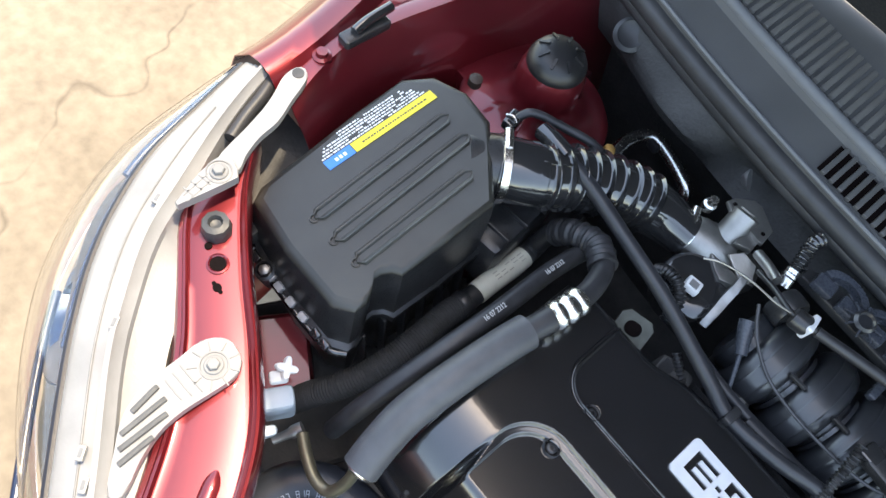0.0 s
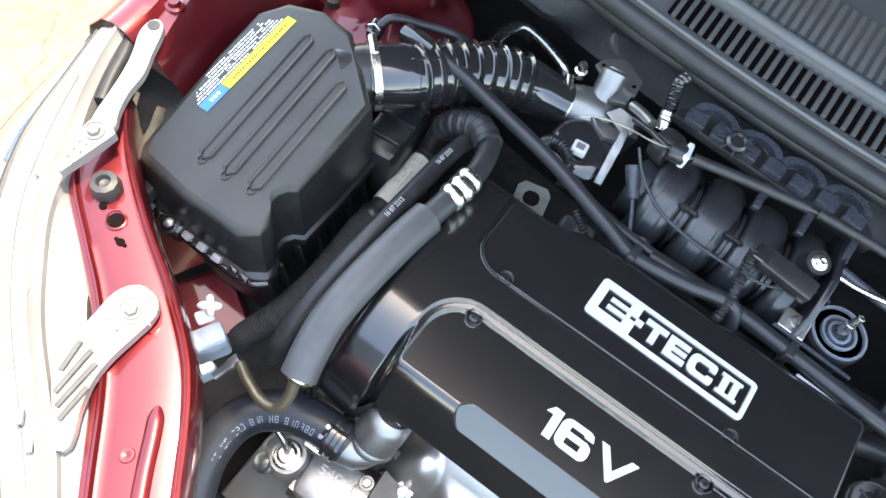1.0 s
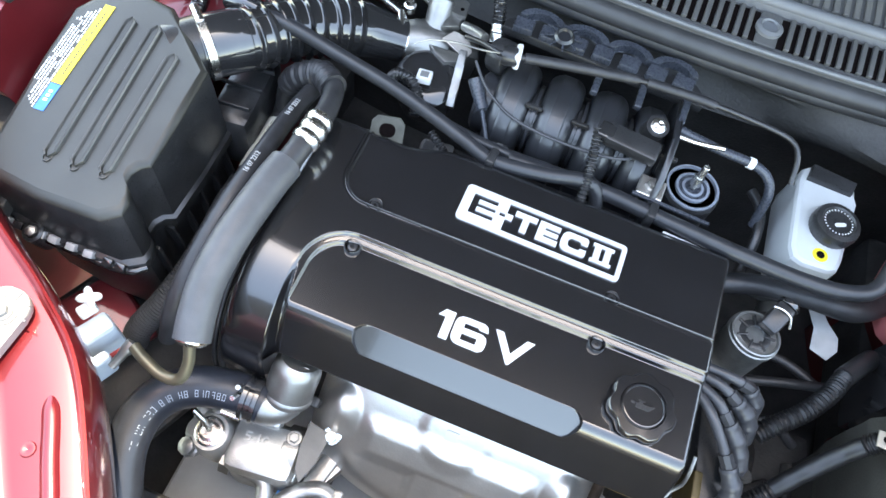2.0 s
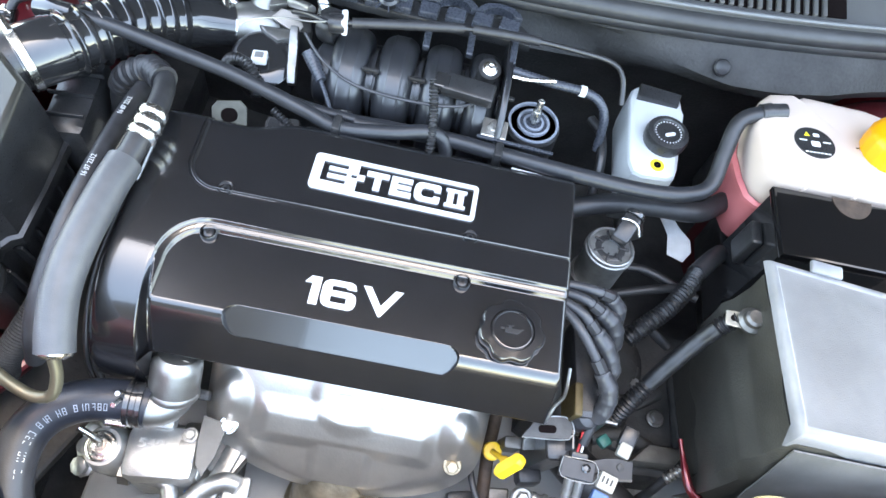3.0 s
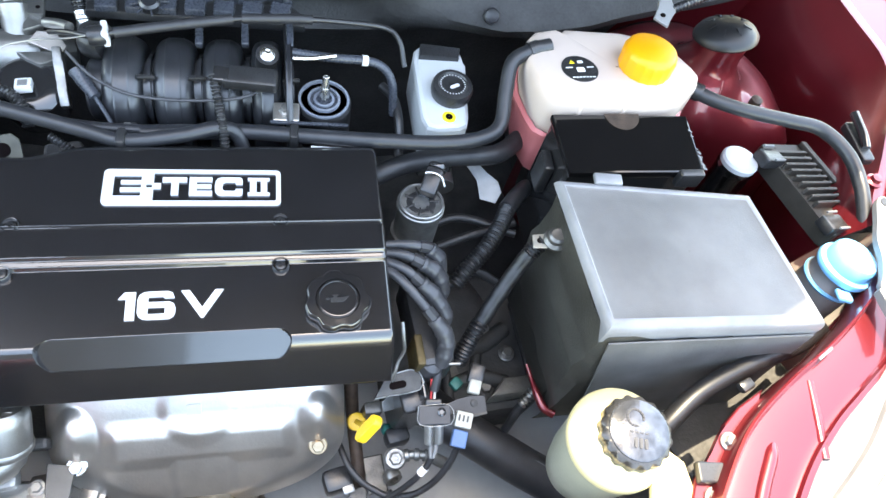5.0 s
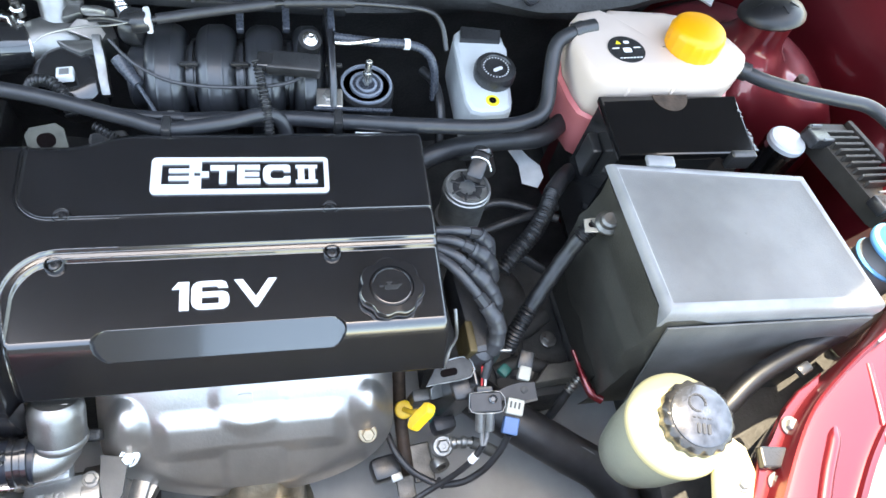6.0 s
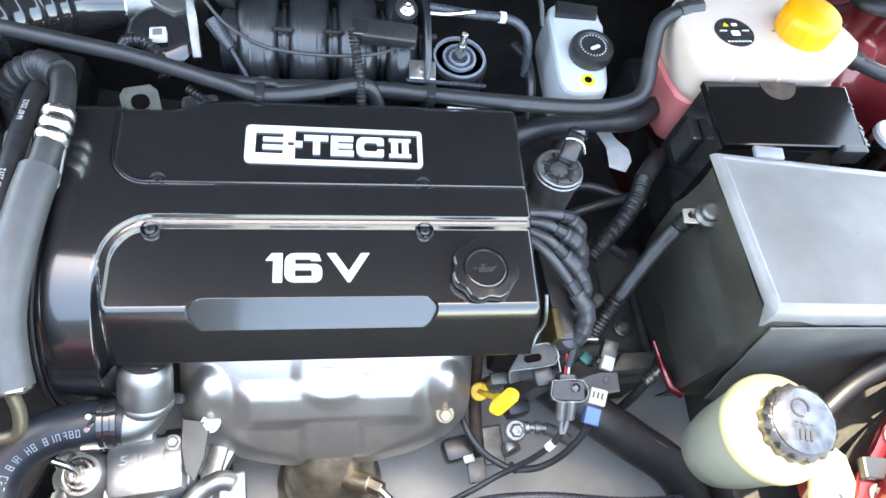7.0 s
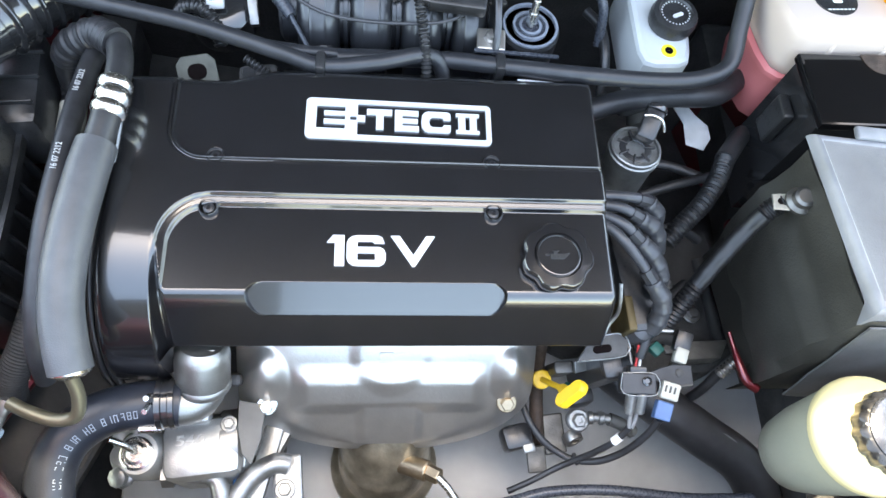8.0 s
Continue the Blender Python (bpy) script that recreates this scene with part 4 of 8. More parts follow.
def letters(text, width, height, m, depth, material, parent, name, bold=0.0):
    """Raised lettering, fitted into width by height."""
    cu = bpy.data.curves.new(name, "FONT")
    cu.body, cu.extrude, cu.offset, cu.resolution_u = text, 0.02, bold, 4
    tmp = bpy.data.objects.new(name, cu)
    scene.collection.objects.link(tmp)
    bpy.context.view_layer.update()
    me = bpy.data.meshes.new_from_object(tmp.evaluated_get(bpy.context.evaluated_depsgraph_get()))
    bpy.data.objects.remove(tmp)
    co = np.empty(len(me.vertices) * 3)
    me.vertices.foreach_get("co", co)
    co = co.reshape(-1, 3)
    lo, hi = co.min(0), co.max(0)
    co = (co - lo) / (hi - lo) * (width, height, depth)
    me.vertices.foreach_set("co", co.ravel())
    me.transform(m)
    return part(name, me, material, parent, smooth=False)


part("raised_lettering", prismm([(-0.0235, -0.0312), (-0.0181, -0.0240), (-0.0080, -0.0240), (-0.0080, -0.0535), (-0.0165, -0.0535), (-0.0165, -0.0312)], 0.0002, 0.0016, 0), SILVER, cover, smooth=False)
six = bmesh.new()
for piece in (
    [(0.0095, 0.0), (0.005, 0.0008), (0.0016, 0.0035), (0.0, 0.0075), (0.0, 0.022), (0.0016, 0.026), (0.005, 0.0287), (0.0095, 0.0295)],
    [(0.0095, 0.0295), (0.0275, 0.0295), (0.0315, 0.0275), (0.0335, 0.0218), (0.0245, 0.0218), (0.0230, 0.0236), (0.0095, 0.0236)],
    [(0.0095, 0.0182), (0.0290, 0.0182), (0.0330, 0.0160), (0.0345, 0.0120), (0.0250, 0.0124), (0.0095, 0.0124)],
    [(0.0250, 0.0124), (0.0345, 0.0120), (0.0345, 0.0065), (0.0330, 0.0025), (0.0290, 0.0), (0.0250, 0.0)],
    [(0.0095, 0.0), (0.0250, 0.0), (0.0250, 0.0056), (0.0095, 0.0056)],
):
    prism(six, piece, 0.0002, 0.0016, 0, pose(-0.0060, -0.0535, 0))
part("raised_lettering", six, SILVER, cover, smooth=False)
letters("V", 0.0400, 0.0295, pose(0.0330, -0.0535, 0.0002), 0.0014, SILVER, cover, "raised_lettering", 0.015)


def make_oil_cap():
    cap = thing("oil_filler_cap", "black lobed oil filler cap on the engine cover", "oil cap", (0.1825, -0.0455, 0.0))
    lobes = lambda a, r, h: r * (1 - 0.105 * (0.5 + 0.5 * math.cos(7 * a + 0.9)) ** 1.8) if r > 0.0225 else r
    part("grip", turned([(0.028, -0.006), (0.0285, 0.002), (0.0325, 0.003), (0.0335, 0.008), (0.0328, 0.0115), (0.0312, 0.0130), (0.0220, 0.0135), (0.0208, 0.0120), (0.001, 0.0120)], (0.1825, -0.0455, 0), seg=126, wave=lobes), COVER, cap)
    part("dial_ring", turned([(0.0200, 0.0123), (0.0199, 0.0144), (0.0190, 0.0146), (0.0184, 0.0130), (0.0005, 0.0128)], (0.1825, -0.0455, 0), seg=48), COVER, cap)
    bm = bmesh.new()
    m = pose(0.1825, -0.0455, 0.0128)
    prism(bm, [(-0.007, -0.004), (0.005, -0.004), (0.011, 0.002), (0.005, 0.001), (-0.007, 0.001)], 0, 0.0008, 0.0002, m)
    prism(bm, [(-0.004, 0.001), (-0.001, 0.001), (-0.001, 0.003), (0.001, 0.004), (-0.006, 0.004), (-0.004, 0.003)], 0, 0.0008, 0.0002, m)
    prism(bm, rounded(0.004, 0.002, 0.0009, 3, (-0.010, 0.0)), 0, 0.0008, 0, m)
    part("raised_symbol", bm, PLASTIC, cap)


make_oil_cap()

# ---- lifting eye behind the cover ----
eye = thing("lifting_eye", "flat steel lifting eye behind the engine cover", "bracket", (-0.158, 0.16, -0.05))
ey = pose(-0.158, 0.160, -0.020, 30, 0, 14) @ Matrix.Scale(0.92, 4)
bm = prismm([(-0.021, -0.030), (0.021, -0.030), (0.021, 0.012), (0.014, 0.020), (-0.014, 0.020), (-0.021, 0.012)], -0.002, 0.002, 0.0008, ey)
part("plate", bm, mat("dull_zinc_plate", (0.055, 0.057, 0.047), 0.45, 0.6, var=0.25, scale=60), eye)
part("eye_hole", prismm(rounded(0.020, 0.017, 0.008, 6, (0, 0.002)), 0.0016, 0.0027, 0.0002, ey), HOLE, eye)
part("foot", boxm((0.05, 0.012, 0.07), (-0.158, 0.158, -0.075), bevel=0.004), DARK, eye)
part("bolt_cluster", boxm((0.040, 0.030, 0.035), (-0.098, 0.160, -0.035), (0, 0, 8), 0.006), DARK, eye)
for k in range(4):
    part("fin", boxm((0.013, 0.022, 0.003), (-0.108, 0.157, -0.018 - 0.008 * k), bevel=0.001), PLASTIC, eye)

# ---- exhaust heat shield ----
def make_shield():
    sh = thing("exhaust_heat_shield", "dull silver pressed steel exhaust heat shield", "heat shield", (0.038, -0.14, -0.23))
    rows = []
    for i in range(161):
        t = i / 160 * 2 - 1
        row = []
        for k in range(91):
            s = 0.90 * k / 90
            half = 0.157 * math.sqrt(1 - max(0, (s - 0.36) / 0.55) ** 2.4)
            x = 0.0376 + half * t
            y = -0.082 - 0.105 * s
            z = -0.104 - 0.072 * s - 0.055 * s * s
            edge = abs(t) ** 8
            z -= 0.035 * edge
            # pressed fields
            px = x - 0.0385
            field = step01(0.105, 0.082, abs(px)) * step01(0.24, 0.46, s) * step01(0.655, 0.585, s)
            stem = step01(0.038, 0.025, abs(px)) * step01(0.45, 0.50, s)
            z += max(0.0125 * field, 0.00875 * stem)
            z += 0.0042 * step01(0.044, 0.030, math.hypot(px, (s - 0.20) * 0.125))
            for bx in (-0.1275, 0.1275):
                u = min(1.0, math.hypot(px - bx, (s - 0.40) * (0.085 if s < 0.40 else 0.15)) / 0.026)
                z += 0.021 * math.cos(u * math.pi / 2) ** 1.3
            row.append(Vector((x, y, z)))
        rows.append(row)
    part("shield", thick(sheet(rows), 0.0015), SHIELD, sh)
    for x, m in ((-0.0875, STEEL), (0.163, RUST)):
        bolt("shield_bolt", (x, -0.1415, -0.1655), 0.0072, sh, m, (0, -0.5, 0.85))
    part("stamp", prismm(rounded(0.015, 0.012, 0.002), -0.003, -0.0004, 0.0004, pose(0.034, -0.106, -0.1165, 42, 0, 0)), SHIELD, sh)
    ex = thing("exhaust_pipe", "heat browned exhaust outlet with oxygen sensor", "exhaust", (0.04, -0.19, -0.33))
    neck = lambda q: 0.053 + 0.010 * step01(0.075, 0.088, q) - 0.004 * step01(0.100, 0.110, q) + 0.0025 * step01(0.045, 0.05, q)
    part("outlet", hose([(0.038, -0.138, -0.262), (0.038, -0.158, -0.278), (0.038, -0.175, -0.305), (0.038, -0.182, -0.340), (0.038, -0.184, -0.365)], 0.055, 40, 0.0025, neck), mat("grey_brown_manifold_iron", (0.42, 0.36, 0.27), 0.36, 0.85, var=0.4, scale=40, bump=0.2, fine=220), ex)
    part("pipe", turned([(0.045, -0.3), (0.05, 0.0)], (0.04, -0.20, -0.33), (0, 0.05, 1), 30), RUST, ex)
    bolt("outlet_bolt", (0.034, -0.216, -0.285), 0.007, ex, STEEL, (0, -0.8, 0.6))
    bm = bmesh.new()
    rod(bm, (0.052, -0.190, -0.256), (0.084, -0.203, -0.238), 0.012)
    rod(bm, (0.082, -0.202, -0.239), (0.096, -0.210, -0.232), 0.009, 6)
    part("sensor", bm, RUST, ex)
    part("sensor_lead", hose([(0.092, -0.208, -0.233), (0.104, -0.220, -0.234), (0.118, -0.240, -0.24)], 0.0045, 10), STEEL, ex)


make_shield()

# ---- thermostat housing, top hose and pump ----
th = thing("thermostat_housing", "cast aluminium thermostat housing with hose spigot", "thermostat", (-0.145, -0.115, -0.20))
part("upper_body", turned([(0.020, -0.006), (0.0255, -0.003), (0.0270, 0.0), (0.0270, 0.004), (0.0258, 0.006), (0.0258, 0.034), (0.0245, 0.042), (0.020, 0.047), (0.001, 0.048)], (-0.143, -0.130, -0.116), (0.08, 0.60, 0.78), 40), CAST, th)
bm = bmesh.new()
tube(bm, [(-0.141, -0.122, -0.118), (-0.143, -0.136, -0.124), (-0.152, -0.147, -0.121), (-0.168, -0.150, -0.117), (-0.185, -0.150, -0.116)], 0.0200, 26)
part("spigot", bm, CAST, th)
part("boss", boxm((0.022, 0.016, 0.014), (-0.136, -0.112, -0.082), (30, 0, 0), bevel=0.003), CAST, th)
# dark block on the boss imitates a slot in shade
part("boss_slot", boxm((0.010, 0.006, 0.004), (-0.136, -0.1165, -0.0755), (30, 0, 0), bevel=0.001), DARK, th)
part("lower_flange", boxm((0.060, 0.012, 0.10), (-0.142, -0.108, -0.19), (15, 0, 0), 0.004), DARK, th)
part("side_plate", prismm([(-0.116, -0.137), (-0.088, -0.142), (-0.091, -0.178), (-0.099, -0.201), (-0.109, -0.190), (-0.114, -0.165)], -0.166, -0.162, 0.0008), mat("matte_grey_plate", (0.11, 0.11, 0.105), 0.5, 0.4, var=0.12, scale=40), th, "flat matte grey side plate")
top = thing("coolant_hose", "thick black rubber coolant hose with pale printed marks", "hose", (-0.26, -0.2, -0.13))
path = [(-0.160, -0.149, -0.115), (-0.178, -0.149, -0.113), (-0.205, -0.152, -0.111), (-0.232, -0.161, -0.110), (-0.256, -0.180, -0.112), (-0.268, -0.208, -0.118), (-0.266, -0.245, -0.128), (-0.248, -0.290, -0.145), (-0.23, -0.33, -0.16)]
part("tube", hose(path, 0.0215, 28), mat("blue_black_rubber", (0.016, 0.019, 0.026), 0.36, var=0.2, scale=60, bump=0.1, fine=700), top)
line = resample(path, 90)
bm = bmesh.new()
rng = random.Random(11)
for k in range(12, 66, 2):
    if k in (24, 30, 38, 46, 52):
        continue
    d = (line[k + 1] - line[k - 1]).normalized()
    side = d.cross(Vector((0, 0, 1))).normalized()
    out = (Vector((0, 0, 0.80)) - side * 0.60).normalized()
    m = Matrix((d, out.cross(d), out)).transposed().to_4x4()
    m.translation = line[k] + out * 0.0215
    # strokes of one glyph: two stems and some of three cross bars
    for x0, x1, y0, y1 in [(-0.0017, -0.0011, -0.0036, 0.0036)] + [q for q in ((0.0011, 0.0017, -0.0036, 0.0036), (-0.0011, 0.0011, 0.0030, 0.0036), (-0.0011, 0.0011, -0.0003, 0.0003), (-0.0011, 0.0011, -0.0036, -0.0030)) if rng.random() < 0.6]:
        flat_bar(bm, x0, x1, y0, y1, -0.0004, m, 0.0007)
tagged(part("print", bm, mat("faded_hose_print", (0.30, 0.33, 0.37), 0.6), top, "pale unreadable print"), "pale unreadable print", kind="stuff")
cl = part("hose_clamp", turned([(0.0222, 0), (0.0242, 0.0005), (0.0242, 0.005), (0.0228, 0.006), (0.0228, 0.011), (0.0242, 0.012), (0.0242, 0.017), (0.0222, 0.0175)], (-0.164, -0.1488, -0.1142), (-1, -0.07, 0.05), 30), GLOSS, top, "black spring hose clamp")
bm = bmesh.new()
for s in (-1, 1):
    rod(bm, (-0.183, -0.150 + 0.004 * s, -0.092), (-0.183, -0.158 + 0.006 * s, -0.078), 0.0028, 8)
rod(bm, (-0.176, -0.172, -0.115), (-0.196, -0.173, -0.113), 0.004, 10)
part("clamp_ear", bm, STEEL, cl)

pump = thing("air_conditioning_compressor", "cast aluminium compressor with pipe fittings", "compressor", (-0.17, -0.2, -0.30))
bm = boxm((0.078, 0.06, 0.10), (-0.150, -0.182, -0.217), (0, 0, 6), 0.012)
part("casting", bm, mat("grey_pump_casting", (0.44, 0.44, 0.42), 0.42, 0.75, var=0.2, scale=50, bump=0.12, fine=500), pump)
letters("540", 0.028, 0.011, pose(-0.174, -0.182, -0.1668, 0, 0, 4), 0.0016, bpy.data.materials["grey_pump_casting"], pump, "cast_numerals", 0.01)
part("casting_step", boxm((0.040, 0.052, 0.024), (-0.128, -0.178, -0.196), (0, 0, 6), 0.007), bpy.data.materials["grey_pump_casting"], pump)
part("casting_lug", boxm((0.050, 0.022, 0.020), (-0.168, -0.150, -0.172), (0, 0, 6), 0.006), bpy.data.materials["grey_pump_casting"], pump)
part("port_boss", turned([(0.026, -0.05), (0.026, -0.012), (0.022, -0.004), (0.020, 0.0), (0.001, 0.0)], (-0.211, -0.187, -0.172), (-0.1, -0.1, 1), 30), bpy.data.materials["grey_pump_casting"], pump)
part("port_ring", turned([(0.0165, 0.0), (0.0165, 0.004), (0.0145, 0.005), (0.0138, 0.003), (0.0115, 0.003), (0.0110, 0.007), (0.0085, 0.008), (0.0080, 0.004), (0.001, 0.004)], (-0.211, -0.187, -0.172), (-0.1, -0.1, 1), 30), STEEL, pump, "bright stepped service port")
part("port_screw", turned([(0.0085, 0), (0.0085, 0.004), (0.0055, 0.005), (0.0050, 0.003), (0.0022, 0.003), (0.0020, 0.006), (0.0004, 0.006)], (-0.214, -0.160, -0.170), (-0.1, 0, 1), 20), DULL, pump)
bm = bmesh.new()
lathe(bm, [(0.017, 0), (0.018, 0.006), (0.013, 0.010), (0.014, 0.016), (0.009, 0.020), (0.009, 0.028), (0.001, 0.029)], (-0.226, -0.186, -0.20), (-0.1, -0.1, 1), 24)
part("service_port", bm, CAST, pump)
part("port_cap", turned([(0.012, 0), (0.013, 0.008), (0.008, 0.011), (0.001, 0.011)], (-0.233, -0.168, -0.206), (0, 0, 1), 18), DULL, pump)
bm = bmesh.new()
tube(bm, [(-0.185, -0.205, -0.195), (-0.160, -0.205, -0.192), (-0.138, -0.210, -0.195), (-0.130, -0.235, -0.20), (-0.128, -0.30, -0.22)], 0.0095, 16)
part("pipe", bm, DULL, pump)
part("pipe_nut", turned([(0.013, 0), (0.013, 0.012)], (-0.190, -0.205, -0.196), (1, 0, 0), 6), CAST, pump)
bm = bmesh.new()
tube(bm, [(-0.128, -0.250, -0.205), (-0.105, -0.212, -0.200), (-0.080, -0.196, -0.197), (-0.066, -0.197, -0.200)], 0.0105, 16)
part("return_pipe", bm, DULL, pump)
part("pipe_flange", boxm((0.030, 0.050, 0.010), (-0.066, -0.212, -0.206), (0, 0, 5), 0.003), DULL, pump)
bolt("flange_bolt", (-0.068, -0.222, -0.200), 0.007, pump, DULL)
part("support_plate", prismm([(-0.125, -0.13), (-0.085, -0.125), (-0.06, -0.15), (-0.085, -0.20), (-0.118, -0.175)], -0.235, -0.215, 0.004), CAST, pump)
part("stay_bar", boxm((0.020, 0.11, 0.012), (-0.095, -0.205, -0.215), (0, 0, -14), 0.003), DULL, pump)
part("blue_tag", boxm((0.012, 0.028, 0.003), (-0.118, -0.205, -0.218), bevel=0.0008), BLUE, pump)
part("clutch_drum", turned([(0.030, 0), (0.034, 0.003), (0.034, 0.020), (0.030, 0.023), (0.031, 0.034), (0.026, 0.040)], (-0.112, -0.172, -0.200), (-1, -0.1, 0), 36), CAST, pump)
bm = bmesh.new()
lathe(bm, [(0.012, 0), (0.013, 0.006), (0.010, 0.008), (0.010, 0.014), (0.006, 0.016), (0.001, 0.016)], (-0.226, -0.205, -0.192), (-0.35, -0.35, 1), 8)
part("hex_fitting", bm, DULL, pump)
part("port_stem", hose([(-0.213, -0.186, -0.168), (-0.220, -0.181, -0.156), (-0.232, -0.177, -0.146)], 0.0034, 10), STEEL, pump)
for p in ((-0.124, -0.160, -0.168),):
    bolt("casting_bolt", p, 0.0058, pump, DULL)


# ---- air conditioning pipes and hoses ----
ac = thing("air_conditioning_hose", "grey foam sleeved pipe with crimped metal ferrule", "hose", (-0.225, 0.0, -0.02))
part("foam_sleeve", hose([(-0.221, 0.045, 0.029), (-0.225, 0.014, 0.029), (-0.230, -0.043, 0.026), (-0.232, -0.088, 0.016), (-0.228, -0.121, 0.004), (-0.223, -0.144, -0.007)], 0.0175, 26), FOAM, ac)
part("sleeve_end", turned([(0.0165, 0.0), (0.0155, 0.003), (0.010, 0.0065), (0.001, 0.007)], (-0.2232, -0.143, -0.0066), (0.15, -0.9, -0.42), 24), STEEL, ac)
part("rubber_section", hose([(-0.221, 0.042, 0.029), (-0.217, 0.064, 0.032), (-0.2155, 0.078, 0.033)], 0.0125, 20), RUBBER, ac)
crimp = lambda s: 0.0125 + 0.0028 * abs(math.sin(math.pi * s / 0.0125)) ** 0.6
part("ferrule", hose([(-0.2158, 0.072, 0.0325), (-0.213, 0.090, 0.034), (-0.2125, 0.108, 0.0335)], 0.014, 24, 0.0012, crimp), STEEL, ac, "bright crimped ferrule")
bend = part("return_bend", hose([(-0.2125, 0.104, 0.033), (-0.2135, 0.128, 0.030), (-0.223, 0.160, 0.021), (-0.246, 0.178, 0.013), (-0.275, 0.178, -0.006), (-0.293, 0.180, -0.040), (-0.299, 0.178, -0.078)], 0.0115, 20), RUBBER, ac)
part("bend_wrap", hose([(-0.223, 0.160, 0.021), (-0.246, 0.178, 0.013), (-0.275, 0.178, -0.006), (-0.288, 0.179, -0.028)], 0.0150, 20, 0.0012, lambda s: 0.0150 + 0.0007 * math.sin(s * 520) + 0.0005 * math.sin(s * 1130 + 1)), RUBBER, ac, "crinkled rubber wrap")
part("down_pipe", hose([(-0.2255, -0.145, -0.010), (-0.223, -0.158, -0.030), (-0.2275, -0.172, -0.046), (-0.245, -0.175, -0.050), (-0.268, -0.168, -0.050), (-0.285, -0.160, -0.052)], 0.0058, 14), mat("olive_zinc_pipe", (0.16, 0.145, 0.10), 0.4, 0.7), ac)
part("pipe_union", turned([(0.0065, 0), (0.0065, 0.010), (0.005, 0.013), (0.004, 0.03)], (-0.290, -0.156, -0.056), (-0.3, -0.9, -0.3), 12), DULL, ac)

suct = thing("suction_hose", "ribbed fabric hose ending in a smooth labelled pipe", "hose", (-0.30, 0.0, -0.09))
part("smooth_pipe", hose([(-0.299, 0.180, -0.070), (-0.299, 0.172, -0.082), (-0.2975, 0.139, -0.085), (-0.298, 0.100, -0.085), (-0.297, 0.060, -0.086)], 0.0125, 22), RUBBER, suct)
part("sticker", hose([(-0.2985, 0.160, -0.0845), (-0.2975, 0.139, -0.085), (-0.298, 0.100, -0.085), (-0.2975, 0.084, -0.0855)], 0.0134, 22), STICKER, suct, "pale sticker with unreadable print")
bm = bmesh.new()
for r in range(3):
    for k in range(5):
        if (r + k) % 4 != 3:
            box(bm, (0.0011, 0.0065, 0.0004), (-0.3015 + 0.0042 * r, 0.150 - 0.0095 * k, -0.0711 - 0.0006 * (r == 0)), (0, 0, 0), 0)
tagged(part("print", bm, mat("faded_print", (0.40, 0.38, 0.31), 0.6), suct), kind="stuff")
weave = lambda s: 0.0145 + 0.0006 * math.sin(s * 2 * math.pi / 0.0032)
part("ribbed_hose", hose([(-0.297, 0.062, -0.086), (-0.299, 0.040, -0.086), (-0.297, -0.004, -0.088), (-0.299, -0.048, -0.096), (-0.310, -0.090, -0.112), (-0.328, -0.120, -0.138), (-0.338, -0.130, -0.170)], 0.0145, 24, 0.0010, weave), FABRIC, suct)
part("collar", turned([(0.0145, 0), (0.0155, 0.002), (0.0155, 0.010), (0.0145, 0.012)], (-0.2975, 0.070, -0.0857), (-0.03, -1, 0), 22), PLASTIC, suct)
DATE = mat("faded_date_print", (0.48, 0.48, 0.47), 0.6)
slim = thing("slim_hose", "slim black hose with printed date marks", "hose", (-0.256, 0.05, -0.03))
spath = [(-0.244, 0.192, -0.014), (-0.251, 0.168, -0.004), (-0.2550, 0.124, 0.002), (-0.2545, 0.080, 0.010), (-0.2545, 0.035, 0.015), (-0.258, -0.020, 0.010), (-0.264, -0.075, -0.012), (-0.270, -0.112, -0.045), (-0.276, -0.130, -0.09)]
part("tube", hose(spath, 0.0098, 20), RUBBER, slim)
sl = resample(spath, 90)
for middle in (0.124, 0.036):
    base = min(range(80), key=lambda k: abs(sl[k].y - middle - 0.013))
    p, q = sl[base], min(sl, key=lambda v: abs(v.y - middle + 0.013))
    lean = math.degrees(math.atan2(p.y - q.y, p.x - q.x))
    tip = -math.degrees(math.asin((p.z - q.z) / (p - q).length))
    letters("16 07 2212", 0.026, 0.0052, pose(q.x + 0.0028, q.y, q.z + 0.0094, 0, 0, lean) @ pose(0, 0, 0, 0, tip, 0), 0.0012, DATE, slim, "printed_date")


